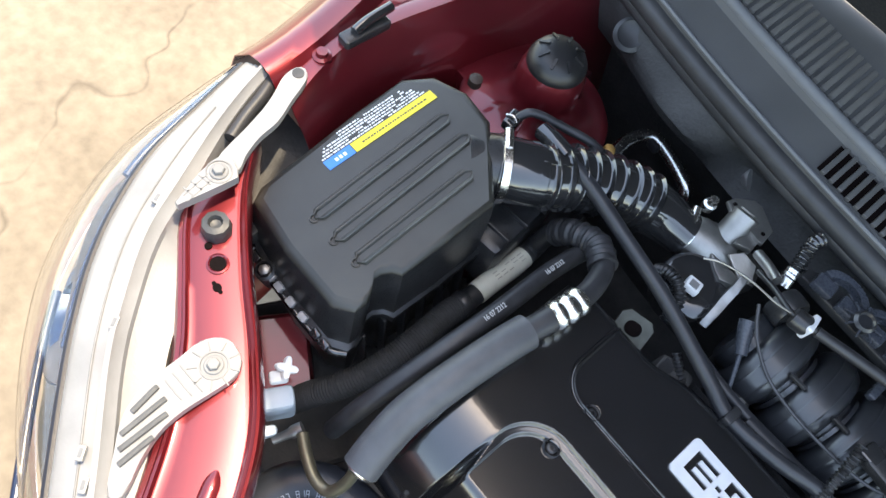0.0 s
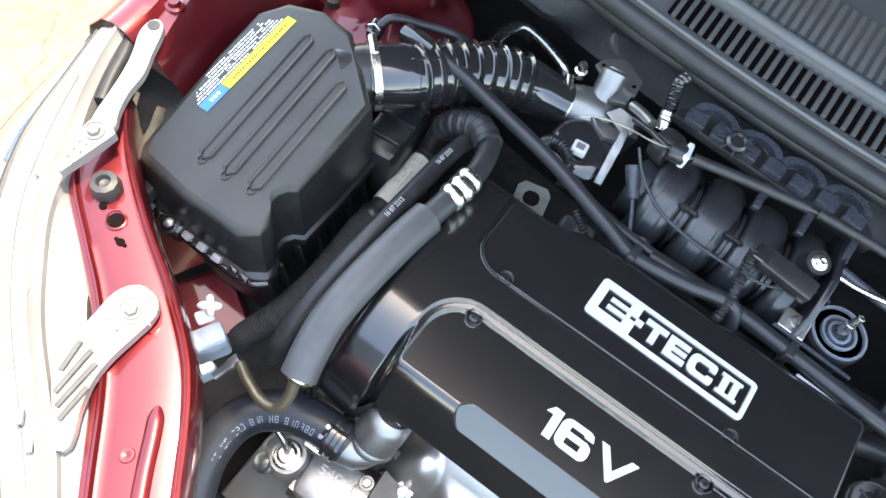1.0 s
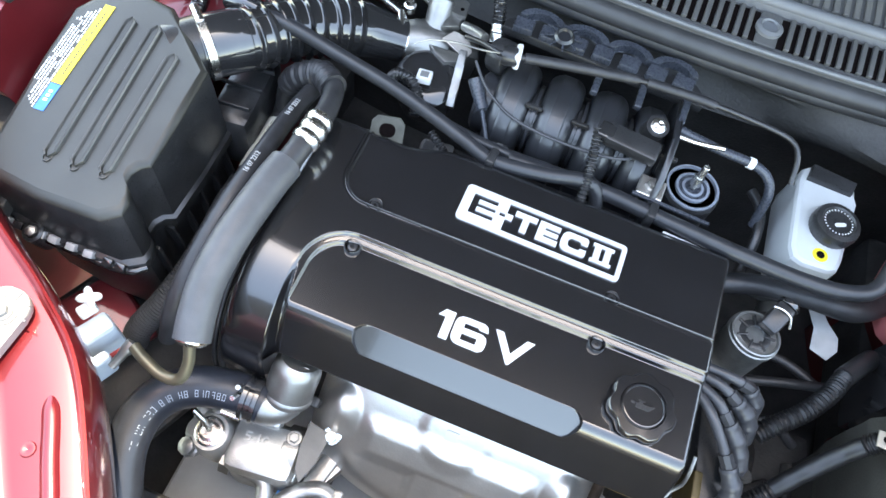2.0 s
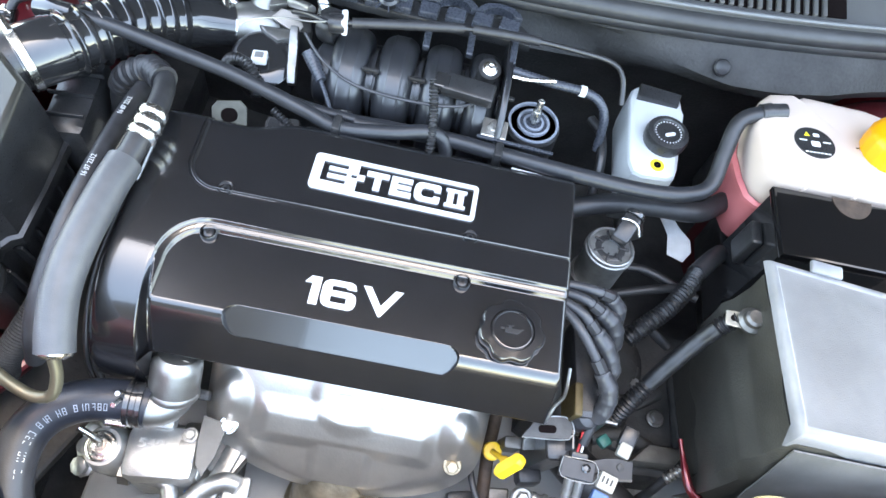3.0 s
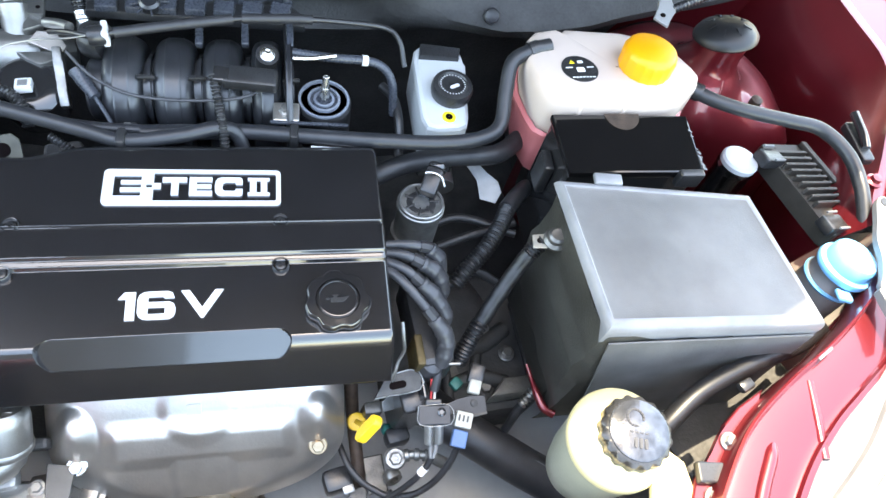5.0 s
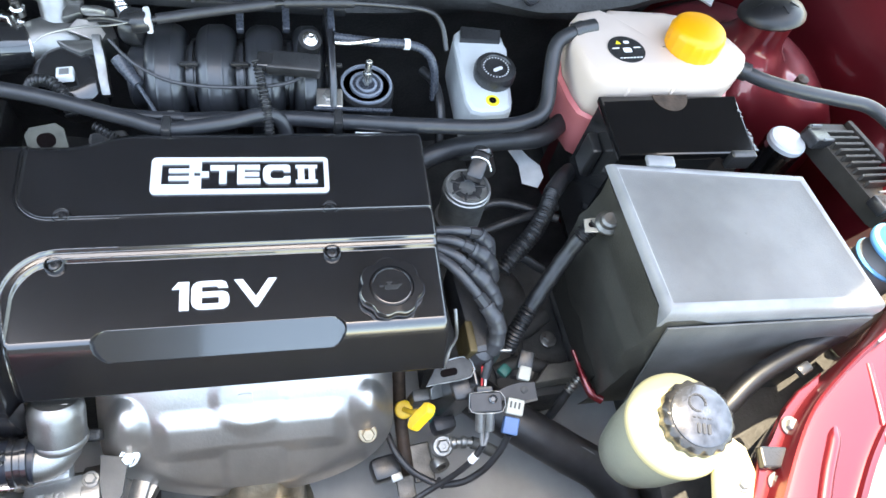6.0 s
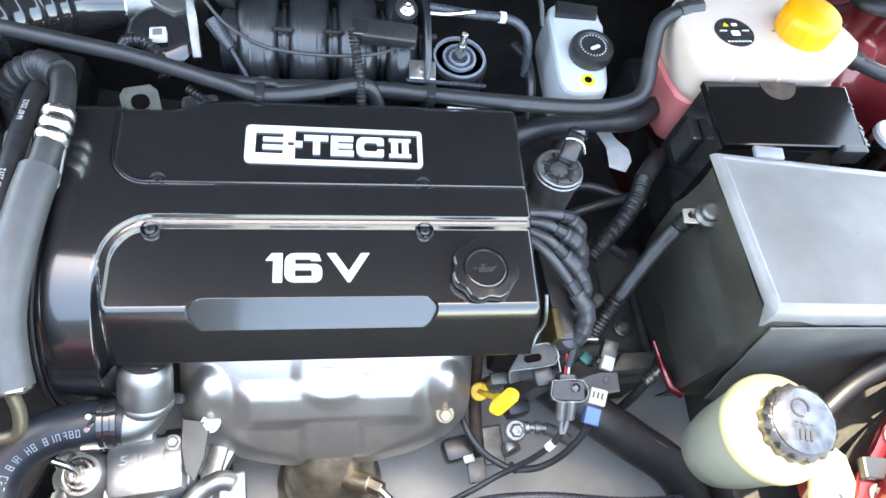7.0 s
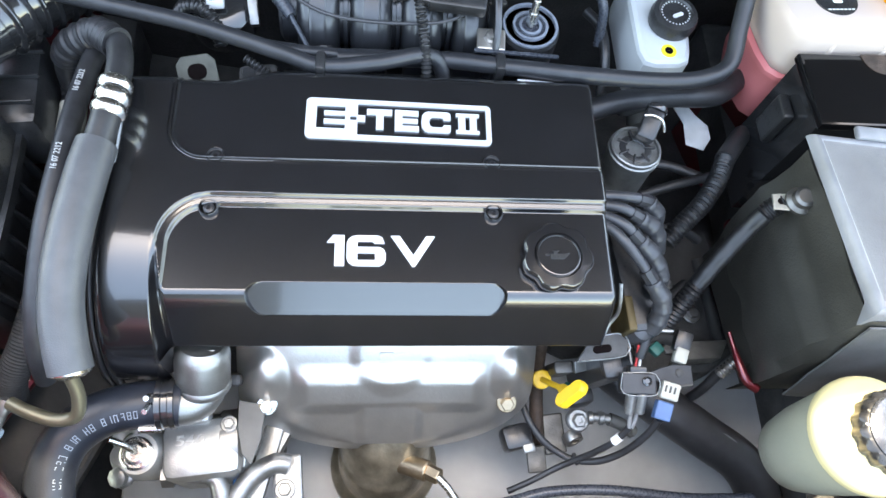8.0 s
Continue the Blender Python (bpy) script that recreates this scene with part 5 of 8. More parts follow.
# ---- air filter box ----
def make_air_box():
    ab = thing("air_filter_box", "black grained plastic air filter box with warning label", "air filter box", (-0.42, 0.03, -0.22))
    lid_z = lambda x, y: 0.030 + 0.15 * (y + 0.04) + 0.11 * (x + 0.368)
    top = [(-0.333, -0.068), (-0.333, -0.056), (-0.338, -0.046), (-0.347, -0.038), (-0.348, -0.028), (-0.343, -0.019), (-0.334, -0.014), (-0.3345, 0.04), (-0.336, 0.098), (-0.374, 0.130), (-0.408, 0.158), (-0.45, 0.164), (-0.487, 0.152), (-0.506, 0.125), (-0.503, 0.06), (-0.497, 0.0), (-0.492, -0.058), (-0.484, -0.072), (-0.42, -0.080), (-0.350, -0.080)]
    c = Vector((-0.42, 0.03, 0))
    def ring(grow, drop, base=None):
        out = []
        for x, y in top:
            d = Vector((x, y, 0)) - c
            p = c + d * (1 + grow / d.length)
            out.append(Vector((p.x, p.y, (lid_z(x, y) - drop) if base is None else base)))
        return out
    def crowned(k):
        return [Vector((c.x + (p.x - c.x) * k, c.y + (p.y - c.y) * k, lid_z(c.x + (p.x - c.x) * k, c.y + (p.y - c.y) * k))) for p in ring(0, 0)]
    part("lid_side", sheet([ring(0.0078, 0, -0.050), ring(0.0073, 0, -0.044), ring(0.005, 0.030), ring(0.0034, 0.012), ring(0.0024, 0.006)], True), PLASTIC, ab, "glossier black side of the lid")
    rows = [ring(0.0024, 0.0075), ring(0.0024, 0.006), ring(0.0015, 0.0042), ring(-0.001, 0.0018), ring(-0.004, 0.0004), crowned(0.94), crowned(0.5), crowned(0.001)]
    lid = part("lid", sheet(rows, True), TEXTURED, ab, "grained lid with three pressed grooves")
    base = [[Vector((c.x + (p.x - c.x) * k, c.y + (p.y - c.y) * k, z)) for p in ring(0.006, 0)] for k, z in ((0.5, -0.225), (0.84, -0.22), (0.88, -0.20), (0.96, -0.075), (1.05, -0.066), (1.06, -0.052), (1.0, -0.048))]
    part("base", sheet(base, True), PLASTIC, ab)
    # ribs of the base towards the engine
    for k in range(7):
        y = -0.05 + 0.028 * k
        part("base_rib", boxm((0.012, 0.004, 0.085), (-0.329, y, -0.115), (0, -9, 0), 0.001), PLASTIC, ab)
    for (xa, ya), (xb, yb) in (((-0.431, -0.042), (-0.439, 0.131)), ((-0.400, -0.042), (-0.408, 0.130)), ((-0.369, -0.040), (-0.3735, 0.104))):
        n, rows = 28, []
        d = Vector((xb - xa, yb - ya, 0))
        side = Vector((d.y, -d.x, 0)).normalized()
        for i in range(n + 1):
            t = i / n
            w = 0.0068 * math.sqrt(max(0.02, 1 - max(0, (abs(t - 0.5) - 0.46) / 0.04) ** 2))
            row = []
            for u, h in ((-1.25, 0.0002), (-1, 0.0026), (-0.72, 0.0024), (-0.45, 0.0006), (0.45, 0.0006), (0.72, 0.0024), (1, 0.0026), (1.25, 0.0002)):
                x, y = xa + d.x * t + side.x * w * u, ya + d.y * t + side.y * w * u
                row.append(Vector((x, y, lid_z(x, y) + h)))
            rows.append(row)
        part("groove", sheet(rows), TEXTURED, lid)
        part("groove_end", turned([(0.0052, 0), (0.0052, 0.0024), (0.0036, 0.0026), (0.0026, 0.001), (0.0005, 0.001)], (xa, ya, lid_z(xa, ya) - 0.0012), seg=18), TEXTURED, lid)
    prism_z = lambda x0, x1, y0, y1, t: [Vector((x, y, lid_z(x, y) + h)) for h in (0.0002, t) for x, y in ((x0, y0), (x1, y0), (x1, y1), (x0, y1))]
    def plate(bm, x0, x1, y0, y1, t=0.0008):
        v = [bm.verts.new(p) for p in prism_z(x0, x1, y0, y1, t)]
        for f in ((0, 1, 2, 3), (4, 7, 6, 5), (0, 4, 5, 1), (1, 5, 6, 2), (2, 6, 7, 3), (3, 7, 4, 0)):
            bm.faces.new([v[k] for k in f])
        return bm
    part("warning_label", plate(bmesh.new(), -0.476, -0.464, 0.034, 0.137), YPRINT, lid, "yellow strip of a warning label", smooth=False)
    part("blue_field", plate(bmesh.new(), -0.476, -0.464, 0.001, 0.033), BLUE, lid, smooth=False)
    rng = random.Random(4)
    bm = bmesh.new()
    for r in range(6):
        x = -0.4775 - 0.0034 * r
        y = 0.002 + (0.003 * r if r < 4 else 0.030)
        while y < 0.132 - 0.004 * r:
            w = rng.uniform(0.0012, 0.0050)
            if rng.random() < 0.93:
                plate(bm, x - rng.uniform(0.0013, 0.0019), x, y, y + w, 0.0006)
            y += w + rng.uniform(0.0006, 0.0014)
    tagged(part("print", bm, PAPER, lid, smooth=False), "white unreadable print", kind="stuff")
    bm = bmesh.new()
    y = 0.045
    while y < 0.125:
        w = rng.uniform(0.0012, 0.0030)
        plate(bm, -0.4706, -0.4690, y, y + w, 0.0011)
        y += w + rng.uniform(0.0007, 0.0016)
    tagged(part("print", bm, PLASTIC, lid, smooth=False), kind="stuff")
    bm = bmesh.new()
    for k in range(3):
        plate(bm, -0.4720, -0.4680, 0.012 + 0.005 * k, 0.0152 + 0.005 * k, 0.0011)
    tagged(part("print", bm, PAPER, lid, smooth=False), kind="stuff")
    # clips and tabs along the front edge
    for k, x in enumerate((-0.474, -0.4585, -0.433, -0.418, -0.398, -0.378, -0.356, -0.342)):
        part("clip", boxm((0.0105, 0.008, 0.010), (x, -0.092, -0.051), (28, 0, 4 * (k % 3 - 1)), 0.0014), CLIP if k in (0, 2, 3, 4, 5) else GLOSS, ab)
    part("clip_rail", hose([(-0.492, -0.088, -0.058), (-0.42, -0.0925, -0.060), (-0.345, -0.091, -0.062), (-0.324, -0.078, -0.062)], 0.0042, 10), GLOSS, ab)
    screw = part("screw_boss", turned([(0.011, -0.03), (0.011, 0.002), (0.008, 0.004), (0.0065, 0.001), (0.006, 0.005), (0.001, 0.0055)], (-0.440, -0.094, -0.048), (0, -0.25, 1), 22), PLASTIC, ab)
    part("screw", turned([(0.0058, 0.003), (0.0058, 0.006), (0.003, 0.0075)], (-0.440, -0.0945, -0.047), (0, -0.25, 1), 6), CAST, ab)
    part("outlet_neck", turned([(0.034, -0.03), (0.034, 0.010)], (-0.378, 0.146, 0.020), (0.62, 0.75, -0.02), 32), PLASTIC, ab)


make_air_box()

# ---- intake hose ----
ih = thing("intake_hose", "glossy black corrugated intake hose with metal clamps", "hose", (-0.29, 0.24, -0.05))
mid = [(-0.374, 0.148, 0.020), (-0.355, 0.166, 0.020), (-0.340, 0.182, 0.018), (-0.320, 0.214, 0.011), (-0.287, 0.252, 0.000), (-0.244, 0.288, -0.018), (-0.198, 0.305, -0.030)]


def ripple(s):
    base = 0.0345 - 0.008 * step01(0.17, 0.25, s)
    if 0.045 < s < 0.19:
        ph = ((s - 0.045) % 0.0165) / 0.0165
        return base - 0.0015 + 0.0052 * math.exp(-((ph - 0.5) / 0.10) ** 2)
    return base


part("corrugated_tube", hose(mid, 0.033, 36, 0.0009, ripple), GLOSS, ih)
part("cuff", hose([(-0.372, 0.150, 0.020), (-0.356, 0.165, 0.020), (-0.346, 0.176, 0.019)], 0.0352, 34, 0.002), GLOSS, ih)
part("end_cuff", hose([(-0.222, 0.297, -0.024), (-0.198, 0.305, -0.030)], 0.0235, 28, 0.003), GLOSS, ih)
for at, ax, r in (((-0.374, 0.148, 0.020), (0.68, 0.73, 0), 0.0375), ((-0.206, 0.3035, -0.029), (0.9, 0.4, -0.25), 0.0258)):
    c = part("clamp", turned([(r - 0.0015, 0), (r, 0.001), (r, 0.009), (r - 0.0015, 0.010)], at, ax, 36), STEEL, ih, "bright worm drive clamp")
    q = Vector(at) + Vector((-0.3 * ax[1], 0.3 * ax[0], 0.9)).normalized() * r + Vector(ax) * 0.005
    part("clamp_screw", box(turned([(0.0052, -0.011), (0.0052, 0.011)], q, (-ax[1], ax[0], 0.1), 10), (0.010, 0.010, 0.008), q, (0, 0, 40), 0.002), STEEL, c)
part("long_rib", hose([(-0.358, 0.156, 0.050), (-0.338, 0.178, 0.051), (-0.322, 0.20, 0.046)], 0.0025, 8), GLOSS, ih)
part("side_tab", boxm((0.022, 0.012, 0.008), (-0.335, 0.158, 0.012), (20, 30, 40), 0.002), GLOSS, ih)
part("side_tab", boxm((0.022, 0.012, 0.008), (-0.320, 0.176, 0.002), (20, 30, 40), 0.002), GLOSS, ih)

part("resonator", boxm((0.050, 0.115, 0.085), (-0.337, 0.160, -0.075), (0, 0, 6), 0.012), PLASTIC, ih, "black plastic resonator under the hose")
for k in range(3):
    part("resonator_rib", boxm((0.050, 0.003, 0.006), (-0.337, 0.125 + 0.03 * k, -0.030), (0, 0, 6), 0.001), PLASTIC, ih)

# ---- throttle body ----
tb = thing("throttle_assembly", "cast aluminium throttle with control valve on the intake", "throttle", (-0.16, 0.34, -0.10))
part("bore", turned([(0.025, 0), (0.026, 0.008), (0.028, 0.014), (0.029, 0.04), (0.026, 0.055)], (-0.200, 0.308, -0.032), (0.9, 0.35, -0.1), 32), CAST, tb)
barrel = bmesh.new()
rod(barrel, (-0.163, 0.320, -0.030), (-0.1685, 0.3585, 0.006), 0.0165, 28)
part("valve_barrel", barrel, CAST, tb)
part("valve_end", turned([(0.011, 0), (0.010, 0.002), (0.006, 0.0005), (0.001, 0)], (-0.1687, 0.3592, 0.0066), (-0.1, 0.72, 0.68), 22), SHIELD, tb)
part("valve_plate", prismm([(-0.194, 0.353), (-0.190, 0.365), (-0.174, 0.382), (-0.164, 0.3835), (-0.136, 0.368), (-0.1335, 0.343), (-0.141, 0.342), (-0.152, 0.346), (-0.180, 0.344)], -0.001, 0.005, 0.0012), CAST, tb)
for x, y in ((-0.1855, 0.357), (-0.1415, 0.354)):
    part("plate_hole", turned([(0.0026, 0.003), (0.0026, 0.0056), (0.0003, 0.0057)], (x, y, 0), seg=14), HOLE, tb)
part("idle_motor", turned([(0.024, 0), (0.026, 0.004), (0.026, 0.040), (0.022, 0.046), (0.001, 0.047)], (-0.205, 0.462, -0.068), (0.4, -0.3, 0.8), 28), DULL, tb, "dull grey cylinder")
part("bore_flange", prismm([(-0.034, -0.008), (-0.020, -0.012), (-0.004, -0.007), (0.010, -0.013), (0.034, -0.009), (0.036, 0.006), (0.018, 0.011), (0.004, 0.006), (-0.014, 0.012), (-0.034, 0.009)], -0.005, 0.005, 0.0015, pose(-0.1156, 0.276, -0.030, 31, 0, 8) @ Matrix.Rotation(radians(90), 4, "Z") @ Matrix.Rotation(radians(90), 4, "X")), DULL, tb)
part("web", prismm([(-0.155, 0.322), (-0.136, 0.331), (-0.138, 0.352), (-0.158, 0.350)], -0.010, 0.000, 0.002), CAST, tb)
part("web", prismm([(-0.182, 0.318), (-0.168, 0.316), (-0.172, 0.338), (-0.186, 0.336)], -0.022, -0.012, 0.003), CAST, tb)
part("body_block", boxm((0.055, 0.045, 0.045), (-0.136, 0.330, -0.046), (0, 10, 20), 0.009), CAST, tb)
part("lower_arm", prismm([(-0.165, 0.302), (-0.122, 0.304), (-0.122, 0.290), (-0.136, 0.282), (-0.152, 0.290)], -0.030, -0.014, 0.003), CAST, tb)
part("lever", prismm([(-0.020, -0.004), (0.016, -0.012), (0.020, 0.0), (0.008, 0.014), (-0.012, 0.012)], -0.002, 0.002, 0.0008, pose(-0.130, 0.312, -0.010, 20, 15, 0)), SHIELD, tb)
part("bleed_screw", turned([(0.008, 0), (0.008, 0.010), (0.0055, 0.012), (0.0055, 0.020), (0.001, 0.021)], (-0.204, 0.340, -0.012), (0, -0.1, 1), 14), STEEL, tb)
part("sensor_housing", turned([(0.036, -0.02), (0.038, 0.006), (0.038, 0.028), (0.032, 0.033), (0.020, 0.034), (0.001, 0.034)], (-0.151, 0.270, -0.058), (0, -0.30, 1), 40), GLOSS, tb)
conn = part("plug", boxm((0.018, 0.018, 0.010), (-0.150, 0.2547, -0.0200), (-12, 0, 8), 0.002), PAPER, tb, "pale square plug")
part("plug_ring", boxm((0.010, 0.010, 0.002), (-0.150, 0.2539, -0.0143), (-12, 0, 8), 0.0005), WHITE, conn)
part("valve_stem", hose([(-0.130, 0.330, 0.004), (-0.112, 0.318, 0.014), (-0.098, 0.305, 0.022)], 0.006, 12), CAST, tb)
part("sprung_hose_end", hose([(-0.090, 0.333, 0.004), (-0.092, 0.343, 0.012), (-0.096, 0.355, 0.022), (-0.101, 0.368, 0.032), (-0.098, 0.378, 0.034)], 0.009, 14, 0.001, lambda s: 0.0064 + 0.0022 * abs(math.sin(s * math.pi / 0.0050))), GLOSS, tb, "coiled dark sleeve")
part("sleeve_foot", hose([(-0.0885, 0.327, -0.002), (-0.092, 0.343, 0.012)], 0.0085, 18), STEEL, tb, "bright metal sleeve foot")
part("egr_pipe", hose([(-0.238, 0.428, -0.14), (-0.243, 0.434, -0.122), (-0.261, 0.442, -0.118), (-0.300, 0.4536, -0.116), (-0.331, 0.454, -0.116), (-0.345, 0.423, -0.118), (-0.343, 0.387, -0.120), (-0.340, 0.35, -0.13)], 0.0098, 16), STEEL, tb, "bent bright steel pipe")
part("pipe_clip", boxm((0.020, 0.014, 0.016), (-0.318, 0.449, -0.118), (0, 0, -12), 0.004), PLASTIC, tb)
part("brass_fitting", turned([(0.009, 0), (0.009, 0.012), (0.005, 0.014)], (-0.350, 0.384, -0.118), (0.2, -0.5, 0.8), 8), BRASS, tb)

# ---- intake manifold ----
RUNNER = mat("satin_black_manifold", (0.018, 0.019, 0.022), 0.34, var=0.3, scale=50, bump=0.0, fine=700, spec=0.8, rvar=0.02, coat=0.15)
man = thing("intake_manifold", "black plastic intake manifold with arched runners", "intake manifold", (0.04, 0.26, -0.12))
DRUM = (0.262, -0.032)
part("plenum_drum", turned([(0.030, 0), (0.036, 0.004), (0.037, 0.010), (0.037, 0.216), (0.036, 0.222), (0.030, 0.226)], (-0.083, *DRUM), (1, 0, 0), 64), RUNNER, man)
for x in (-0.047, 0.008, 0.062, 0.113):
    # rounded across, with two fine moulded seams
    wide = 0.0185 if x > 0.1 else 0.0222
    prof = [(0.034, -wide)]
    for k in range(33):
        q = -0.985 + 1.97 * k / 32
        prof.append((0.0375 + 0.0140 * (1 - abs(q) ** 2.6) ** 0.5 + (0.0007 if k in (10, 22) else 0.0), wide * q))
    prof.append((0.034, wide))
    x += 0.0055
    run = part("runner", turned(prof, (x, *DRUM), (1, 0, 0), 72), RUNNER, man)
    run.data.transform(Matrix.Translation((0, 0.268, 0)) @ Matrix.Diagonal((1, 1.22, 1, 1)) @ Matrix.Translation((0, -0.262, 0)))
    part("gap_rib", turned([(0.036, -0.0024), (0.0415, -0.002), (0.0418, 0.002), (0.036, 0.0024)], (x + 0.0285, *DRUM), (1, 0, 0), 64), RUNNER, run)
    part("cross_bar", boxm((0.020, 0.005, 0.005), (x + 0.027, 0.242, 0.012), bevel=0.0015), PLASTIC, run)
    part("lower_duct", boxm((0.036, 0.030, 0.060), (x, 0.212, -0.062), (-14, 0, 0), 0.008), RUNNER, run)
part("plenum", boxm((0.22, 0.10, 0.09), (0.036, 0.285, -0.075), bevel=0.02), PLASTIC, man)
part("lower_flange", boxm((0.23, 0.022, 0.045), (0.036, 0.176, -0.062), bevel=0.005), PLASTIC, man)
part("end_plate", prismm([(0.17, -0.09), (0.315, -0.09), (0.345, -0.02), (0.345, 0.025), (0.322, 0.028), (0.30, 0.020), (0.25, 0.036), (0.205, 0.020), (0.18, -0.02)], 0.139, 0.147, 0.003, Matrix(((0, 0, 1, 0), (1, 0, 0, 0), (0, 1, 0, 0), (0, 0, 0, 1)))), RUNNER, man)
for x, y in ((0.042, 0.302), (0.094, 0.304), (0.146, 0.304)):
    part("strut", boxm((0.0085, 0.034, 0.010), (x, y, 0.022), (12, 0, 0), 0.002), GREYBLUE, man)
# scalloped rear flange
wavepts = []
for k in range(70):
    t = k / 69
    x = -0.085 + 0.250 * t
    wavepts.append((x, 0.352 + 0.010 * abs(math.sin(t * math.pi * 4)) - 0.012 * max(0, t - 0.9) * 10 * (t - 0.9) * 10, 0.024))
part("rear_flange", prismm([(x, y - 0.004) for x, y, z in wavepts] + [(0.165, 0.322), (-0.085, 0.334)], 0.010, 0.022, 0.002), PLASTIC, man)
for x in (-0.043, 0.012, 0.067, 0.122):
    arc = [(x + 0.0285 * math.cos(radians(a)), 0.354 + 0.020 * math.sin(radians(a)), 0.026) for a in range(0, 181, 15)]
    inn = [(x + 0.0195 * math.cos(radians(a)), 0.354 + 0.0115 * math.sin(radians(a)), 0.026) for a in range(180, -1, -15)]
    part("flange_arch", prismm([p[:2] for p in arc + inn], 0.020, 0.031, 0.0015), GREYBLUE, man, "blue grey scalloped arch")
for k in range(7):
    x = -0.062 + 0.033 * k
    part("flange_pad", boxm((0.024, 0.020, 0.010), (x, 0.342, 0.0255), (0, 0, 3 - 2 * k), 0.002), GREYBLUE, man)
star = part("star_cap", turned([(0.0120, 0), (0.0120, 0.008), (0.009, 0.011), (0.007, 0.008), (0.001, 0.008)], (-0.0125, 0.337, 0.030), (0, -0.2, 1), 32), RUNNER, man)
for a in range(10, 370, 45):
    part("prong", boxm((0.012, 0.0022, 0.003), (-0.0125 + 0.016 * math.cos(radians(a)), 0.337 + 0.016 * math.sin(radians(a)), 0.034), (0, 8, a), 0.0006), GREYBLUE, star)
part("silver_bolt", turned([(0.0088, 0), (0.0088, 0.002), (0.006, 0.003), (0.006, 0.007), (0.003, 0.008), (0.001, 0.0072)], (0.1195, 0.256, 0.038), (0.1, -0.3, 1), 18), STEEL, man)
part("bolt_boss", turned([(0.012, -0.05), (0.013, 0.0)], (0.1195, 0.256, 0.038), (0.1, -0.3, 1), 18), PLASTIC, man)
part("clamp_collar", turned([(0.020, 0), (0.021, 0.004), (0.021, 0.018), (0.019, 0.022)], (-0.080, 0.300, 0.010), (0.7, -0.3, 0.2), 26), PLASTIC, man)
for x, y in ((-0.035, 0.192), (0.078, 0.190)):
    part("boss", boxm((0.020, 0.018, 0.012), (x, y, -0.022), (10, 0, 4), 0.003), PLASTIC, man)
    part("boss_bolt", turned([(0.006, 0), (0.006, 0.004), (0.003, 0.005)], (x, y, -0.017), (0, -0.2, 1), 6), CAST, man)
part("map_sensor", boxm((0.060, 0.024, 0.016), (0.100, 0.226, 0.030), (8, 0, -6), 0.003), PLASTIC, man)
part("sensor_plug", boxm((0.020, 0.020, 0.014), (0.070, 0.228, 0.031), (8, 0, -6), 0.003), GLOSS, man)
part("sensor_bracket", boxm((0.030, 0.026, 0.006), (0.139, 0.206, -0.004), (6, 0, -3), 0.002), SHIELD, man)
part("bracket_bolt", turned([(0.0085, 0), (0.0085, 0.003), (0.006, 0.004), (0.006, 0.010), (0.001, 0.0105)], (0.139, 0.206, -0.001), (0, -0.1, 1), 6), CAST, man)

vac = thing("vacuum_canister", "round black vacuum valve with pale ring top", "valve", (0.184, 0.231, -0.06))
part("drum", turned([(0.033, -0.07), (0.033, -0.012), (0.031, -0.008), (0.028, -0.010), (0.001, -0.010)], (0.184, 0.231, 0), seg=36), PLASTIC, vac)
for r in (0.0305, 0.0195, 0.0125):
    part("ring", turned([(r, -0.011), (r, -0.006), (r - 0.0028, -0.006), (r - 0.003, -0.010)], (0.184, 0.231, 0), seg=36), PALEBLUE, vac)
part("centre_disc", turned([(0.0165, -0.012), (0.0165, -0.0085), (0.0008, -0.0085)], (0.184, 0.231, 0), seg=32), GREYBLUE, vac)
bm = bmesh.new()
rod(bm, (0.184, 0.231, -0.008), (0.186, 0.240, 0.022), 0.0042, 12)
lathe(bm, [(0.006, 0), (0.006, 0.012)], (0.1845, 0.233, -0.004), (0.05, 0.3, 1), 12)
part("nipple", bm, STEEL, vac)

# ---- hoses and cables across the bay ----
bh = thing("breather_hose", "long grey rubber breather hose over the engine", "hose", (0.0, 0.17, -0.02))
part("tube", hose([(-0.372, 0.212, 0.036), (-0.350, 0.209, 0.040), (-0.294, 0.208, 0.034), (-0.231, 0.202, 0.024), (-0.168, 0.194, 0.016), (-0.114, 0.182, 0.009), (-0.070, 0.1715, 0.002), (-0.034, 0.163, -0.003), (0.023, 0.1685, 0.0), (0.058, 0.178, 0.001), (0.077, 0.181, -0.004), (0.087, 0.176, -0.017), (0.091, 0.164, -0.036)], 0.0082, 18), mat("grey_black_rubber", (0.024, 0.025, 0.028), 0.34, var=0.15, scale=60, bump=0.12, fine=700), bh)
part("end_sleeve", hose([(-0.374, 0.2125, 0.035), (-0.352, 0.2095, 0.040), (-0.335, 0.2085, 0.0395)], 0.0108, 18), GLOSS, bh)
part("spigot", turned([(0.0095, 0), (0.0095, 0.008), (0.007, 0.012)], (0.091, 0.163, -0.040), (0.05, 0.3, 1), 16), GLOSS, bh)
HOSE = bpy.data.materials["grey_black_rubber"]
hh = thing("heater_hose", "grey rubber hose running to the coolant tank", "hose", (0.25, 0.17, -0.02))
